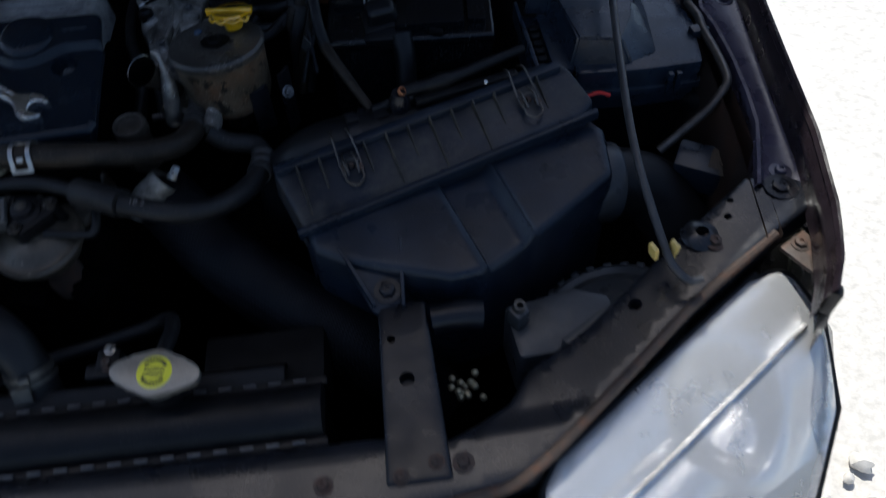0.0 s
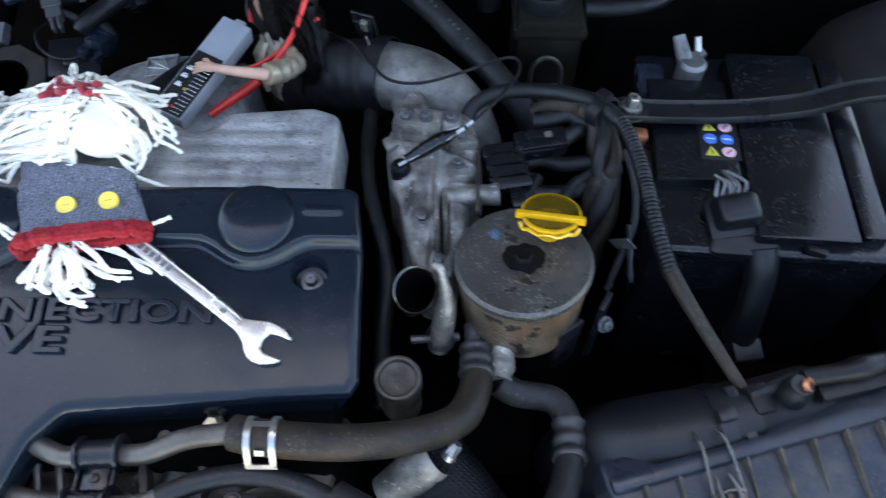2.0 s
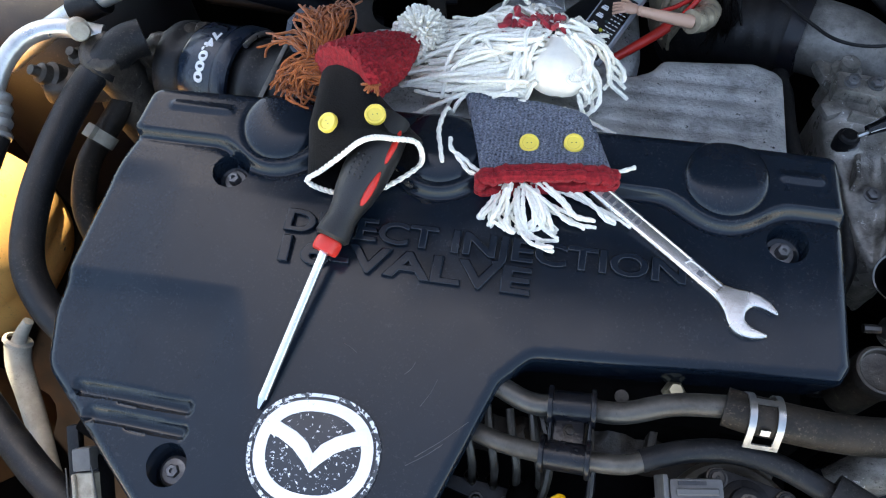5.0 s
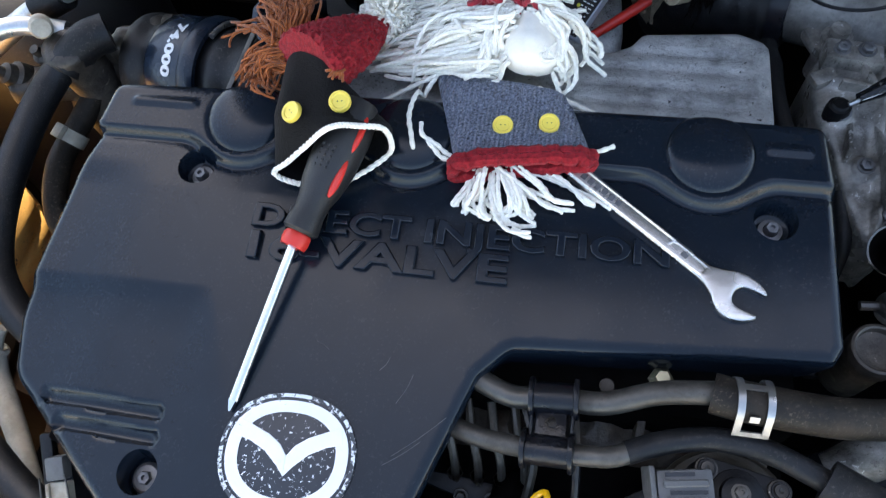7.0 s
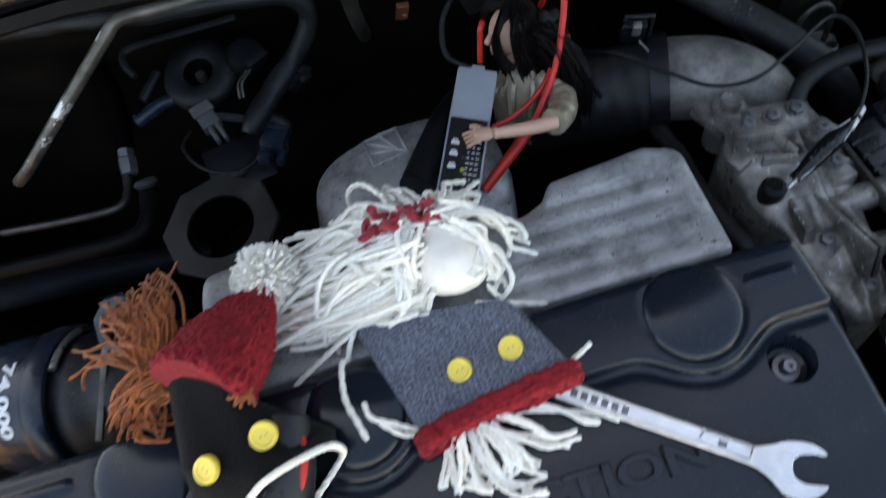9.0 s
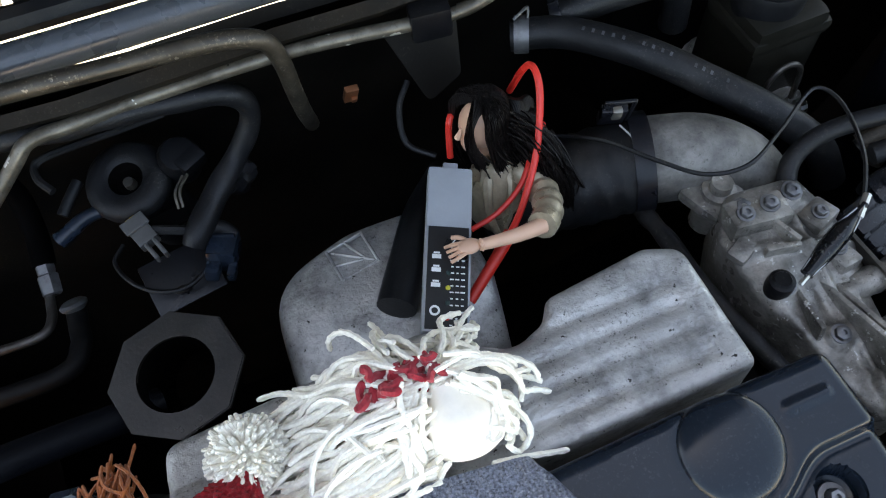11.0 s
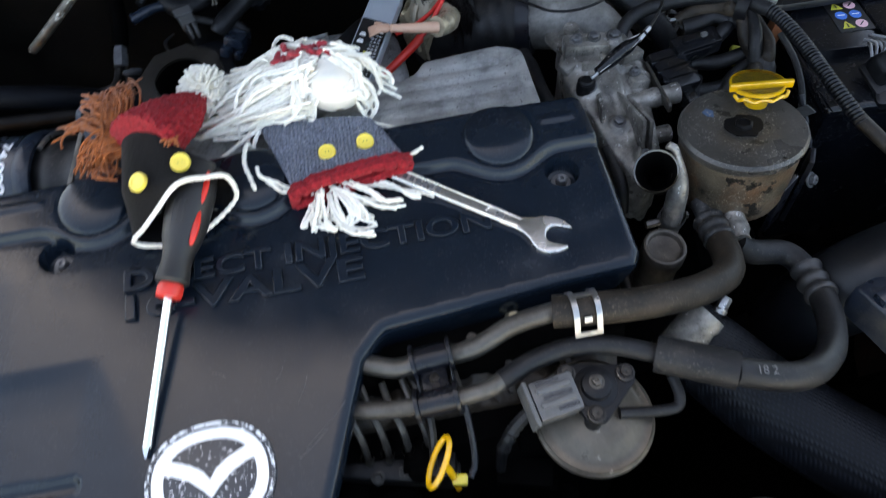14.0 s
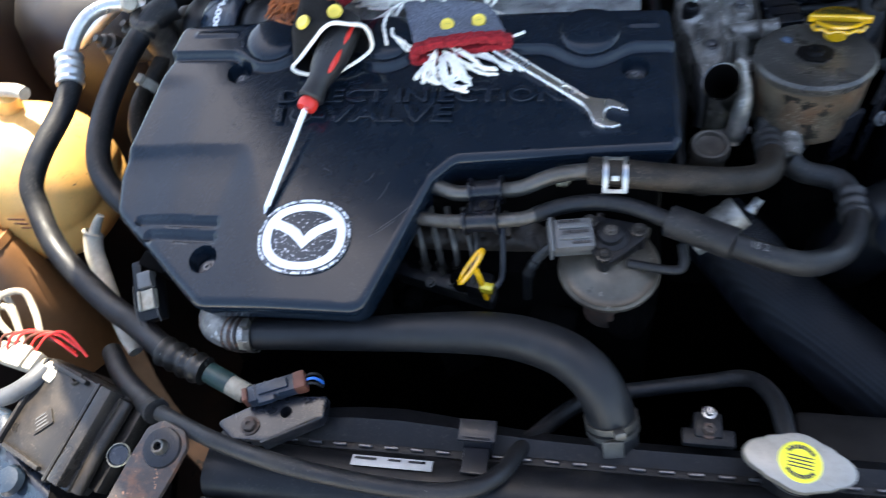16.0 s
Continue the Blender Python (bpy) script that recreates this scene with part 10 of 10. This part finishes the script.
# ---- bonnet stay lying along the wing ----
stay = thing("bonnet_stay", "grey steel bonnet stay rod held in a yellowed clip", "stay rod", (0.84, -0.1, -0.02))
part("rod", Shape().tube([(0.852, -0.283, -0.034), (0.843, -0.284, -0.034), (0.835, -0.276, -0.031), (0.829, -0.258, -0.024), (0.8235, -0.180, 0.001), (0.8340, -0.080, 0.016), (0.8520, 0.030, 0.022), (0.8680, 0.120, 0.014), (0.8760, 0.168, 0.004), (0.884, 0.215, -0.01)], 0.0034, 10), "rod_steel", stay)
part("pivot", Shape().lathe([(0, 0.012), (0.006, 0.010), (0.008, 0.0), (0.008, -0.014)], pose(0.8770, 0.175, 0.002), 14), "rod_steel", stay)
for k in (-1, 1):
    part("clip", Shape().box((0.0035, 0.009, 0.014), pose(0.8280 + k * 0.0075, -0.2590, -0.0260, 0, k * 10, 20), 0.001), "clip_yellow", stay, "yellowed plastic clip")

# ---- air filter housing ----
O, ANG = Vector((0.529, -0.119, 0.0)), 14.6
AM = pose(O.x, O.y, 0, 0, 0, ANG)
af = thing("air_filter_box", "dusty black plastic air filter box with wire clips", "air filter box", (0.67, -0.13, -0.20))


def lid_height(u, v):
    base = -0.043 + 0.029 * u / 0.27
    if v > -0.010:
        return base - 0.25 * max(0.0, v - 0.002)
    return base - (0.007 + 0.008 * u / 0.27) * clamp01((-0.010 - v) / 0.045)


lid_o = rounded([(-0.001, 0.014), (0.262, 0.016), (0.274, 0.002), (0.284, -0.044), (0.270, -0.053), (0.008, -0.068), (-0.002, -0.002)], [0.004, 0.004, 0.004, 0.006, 0.004, 0.008, 0.004])
part("lid", Shape().plate(lid_o, lid_height, 0.005, 0.024, 0.003, m=AM), "lid_plastic", af, "ribbed dusty lid")
part("ridge", Shape().box((0.270, 0.010, 0.010), AM @ pose(0.134, -0.003, -0.0265, 0, -6.1, 0), 0.003), "dusty_plastic", af)
rim_ = Shape()
rim_.box((0.284, 0.006, 0.010), AM @ pose(0.143, -0.0600, -0.0425, 0, -4.2, 3.2), 0.002)
part("flange", rim_, "dusty_plastic", af)
for k in range(12):
    fin = Shape()
    u = 0.018 + k * 0.0205
    L = 0.046 if k % 2 == 0 else 0.026
    if k in (2, 10):
        continue
    zt = lid_height(u, -0.012)
    a, b = (-0.008, zt + 0.0075), (-0.010 - L, lid_height(u, -0.010 - L) + 0.0008)
    fin.add([tuple(AM @ Vector(p)) for p in ((u - 0.0007, a[0], a[1]), (u + 0.0007, a[0], a[1]), (u + 0.0006, b[0], b[1]), (u - 0.0006, b[0], b[1]), (u - 0.0018, a[0], a[1] - 0.010), (u + 0.0018, a[0], a[1] - 0.010), (u + 0.0018, b[0], b[1] - 0.006), (u - 0.0018, b[0], b[1] - 0.006))],
            [(0, 3, 2, 1), (0, 4, 7, 3), (1, 2, 6, 5), (2, 3, 7, 6), (0, 1, 5, 4)])
    part("fin", fin, "fin_dust", af, "dusty worn fin")
for u in (0.062, 0.228):
    ck = Shape()
    lz = lid_height(u, -0.02) + 0.003
    for d in (-0.009, 0.009):
        ck.tube([AM @ Vector((u + d * 0.75, 0.014, lz + 0.006)), AM @ Vector((u + d * 0.85, 0.002, lz + 0.012)), AM @ Vector((u + d, -0.020, lz + 0.004)), AM @ Vector((u + d * 0.9, -0.034, lz - 0.001))], 0.0010, 6, 4)
    for d in (-0.0045, 0.0045):
        ck.tube([AM @ Vector((u + d, -0.014, lz + 0.004)), AM @ Vector((u + d * 1.2, -0.026, lz + 0.005)), AM @ Vector((u + d, -0.036, lz + 0.001))], 0.0011, 6, 4)
    ck.tube([AM @ Vector(p) for p in ((u - 0.0065, -0.030, lz + 0.001), (u - 0.0075, -0.040, lz - 0.002), (u, -0.046, lz - 0.003), (u + 0.0075, -0.040, lz - 0.002), (u + 0.0065, -0.030, lz + 0.001))], 0.0011, 6, 4)
    ck.tube([AM @ Vector((u - 0.010, -0.024, lz + 0.003)), AM @ Vector((u, -0.022, lz + 0.004)), AM @ Vector((u + 0.010, -0.024, lz + 0.003))], 0.0013, 6, 3)
    wire = part("clip", ck, "wire_dark", af, "dark wire spring clip")
    for hx, hy, hs_ in ((-0.006, -0.028, 0.0055), (0.007, -0.030, 0.0050), (0.0005, -0.025, 0.0040)):
        part("hinge", Shape().box((hs_, hs_ * 1.2, hs_ * 0.9), AM @ pose(u + hx, hy, lz, 15, 0, 20 * hx / 0.007), 0.0012), "rusty_steel", wire, "rusty hinge piece")


def low_height(u, v):
    z = -0.056 + 0.012 * u / 0.27 - 0.10 * max(0.0, -0.066 - v)
    # two slanting seams with a sunken strip between them
    a, c = u - 0.1265 + (v + 0.066) * 0.09, u - 0.1650 + (v + 0.066) * 0.06
    z -= 0.0060 * sstep(0.0, 0.004, a) * (1 - sstep(0.0, 0.012, c))
    z += 0.0034 * math.exp(-(a / 0.0024) ** 2) + 0.0036 * math.exp(-((c - 0.012) / 0.0026) ** 2)
    return z


low_o = rounded([(0.006, -0.056), (0.282, -0.044), (0.288, -0.062), (0.272, -0.110), (0.190, -0.140), (0.130, -0.156), (0.105, -0.152), (0.030, -0.105), (0.010, -0.085)], [0.003, 0.006, 0.008, 0.012, 0.015, 0.010, 0.012, 0.01, 0.008])
seams = [[(0.1265 - (v + 0.066) * 0.09 + off, v) for v in np.arange(-0.150, -0.050, 0.0028)] for off in (-0.0045, -0.0022, 0.0, 0.0022, 0.0045)]
seams += [[(0.1650 - (v + 0.066) * 0.06 + off, v) for v in np.arange(-0.150, -0.050, 0.0028)] for off in (0.0, 0.004, 0.008, 0.0105, 0.0125, 0.0150, 0.0180)]
part("base", Shape().plate(low_o, low_height, 0.0034, 0.135, 0.006, m=AM, lines=seams), "dusty_plastic", af, "deep black base", sharp=50)
ft = Shape().prism(rounded([(-0.026, 0.034), (0.026, 0.030), (0.014, -0.030), (-0.012, -0.030)], [0.002, 0.002, 0.012, 0.012]), -0.006, 0.0, pose(0.611, -0.226, -0.070, 14, 0, 12), 0.002)
part("foot", ft, "dusty_plastic", af)
part("bolt", bolt_shape((0.6165, -0.2370, -0.0720), (0, -0.2, 1), 0.0065, 0.006, 1.7), "dark_steel", af)
for d in (-0.024, 0.024):
    part("web", Shape().box((0.003, 0.060, 0.010), pose(0.611 + d * 0.78, -0.224, -0.066, 14, 0, 12 - d * 600), 0.001), "dusty_plastic", af)
dk = thing("inlet_duct", "black plastic air inlet duct behind the headlamp", "air duct", (0.85, -0.14, -0.13))
part("tube", Shape().tube([(0.795, -0.130, -0.090), (0.832, -0.126, -0.095), (0.868, -0.132, -0.104), (0.895, -0.160, -0.130)], lambda t: 0.034 - 0.003 * t, 24), "black_plastic", dk)
part("band", Shape().lathe([(0.0335, -0.012), (0.0365, -0.011), (0.0375, -0.008), (0.0375, 0.008), (0.0360, 0.011), (0.0335, 0.012)], aim((0.822, -0.127, -0.093), (1, 0.02, -0.14)), 30), "cover_grime", dk, "dusty grey collar")
# airflow meter and the rubber bend to the engine
mf = thing("airflow_meter", "black airflow meter with a wiring plug behind the filter box", "airflow meter", (0.63, -0.07, -0.06))
part("body", Shape().tube([(0.596, -0.083, -0.058), (0.640, -0.072, -0.055), (0.668, -0.064, -0.054)], 0.0265, 24, 3), "black_plastic", mf)
part("sensor", Shape().box((0.014, 0.020, 0.014), pose(0.624, -0.070, -0.034, 0, 0, 14), 0.003), "black_plastic", mf)
part("strap", Shape().box((0.007, 0.034, 0.003), pose(0.611, -0.078, -0.0320, 0, 0, 14), 0.001), "dark_steel", mf)
part("post", Shape().lathe([(0, 0.012), (0.0065, 0.012), (0.0075, 0.008), (0.0095, 0.004), (0.0095, -0.02)], pose(0.6430, -0.0680, -0.0240), 18), "dark_steel", mf)
part("ring", Shape().lathe([(0.0034, 0.0030), (0.0042, 0.0026), (0.0042, 0.0), (0.0034, 0.0)], pose(0.6450, -0.0680, -0.0110, 20, 45), 16), "rust_copper", mf, "copper ring")
lo2 = Shape().tube([(0.646, -0.062, -0.016), (0.672, -0.058, -0.014), (0.700, -0.050, -0.013), (0.738, -0.034, -0.012), (0.762, -0.026, -0.010)], lambda t: 0.0060 - 0.0015 * t + 0.002 * math.exp(-((t - 0.3) / 0.08) ** 2), 10)
part("loom", lo2, "black_plastic", mf)
part("bracket", Shape().box((0.10, 0.010, 0.006), pose(0.705, -0.058, -0.022, 0, 0, 14), 0.002), "black_plastic", mf)
part("rivet", Shape().ball((0.0019, 0.0019, 0.0013), pose(0.7215, -0.0640, -0.0130), 10), "white_print", mf, "white speck")
rbh = thing("intake_hose", "fat black rubber intake hose behind the filter box", "hose", (0.57, -0.085, -0.09))
part("tube", Shape().tube([(0.622, -0.0765, -0.057), (0.598, -0.083, -0.058), (0.570, -0.088, -0.062), (0.545, -0.088, -0.080), (0.532, -0.082, -0.110), (0.525, -0.075, -0.15)], lambda t: 0.0285 + 0.004 * math.sin(math.pi * t), 26), "smooth_rubber", rbh)
part("clip", band_shape((0.600, -0.0825, -0.058), (0.97, 0.22, 0.02), 0.0300, 0.010), "dark_steel", rbh)
part("wire", Shape().tube([(0.618, -0.068, -0.030), (0.640, -0.060, -0.028), (0.655, -0.052, -0.036)], 0.004, 8), "rubber", mf)
# bracket and bolts behind the fuel filter
fbk = thing("filter_bracket", "dark bracket with bright threaded bolts beside the filter", "bracket", (0.54, -0.02, -0.08))
part("plate", Shape().box((0.016, 0.004, 0.070), pose(0.536, -0.005, -0.060, 0, 0, 60), 0.001), "dark_steel", fbk)
part("screw", Shape().tube([(0.560, 0.060, -0.030), (0.5635, 0.030, -0.060)], 0.0024, 8, 8, ripple=(0.0005, 0.0016)), "dark_steel", fbk)
part("tag", Shape().box((0.010, 0.0012, 0.030), pose(0.5560, 0.0500, -0.040, 18, 30, -35), 0.0004, 1), "grey_plastic", fbk, "worn pale tag")
part("bolt", bolt_shape((0.5375, -0.012, -0.045), (0.5, -0.6, 0.5), 0.004, 0.005), "dull_steel", fbk)
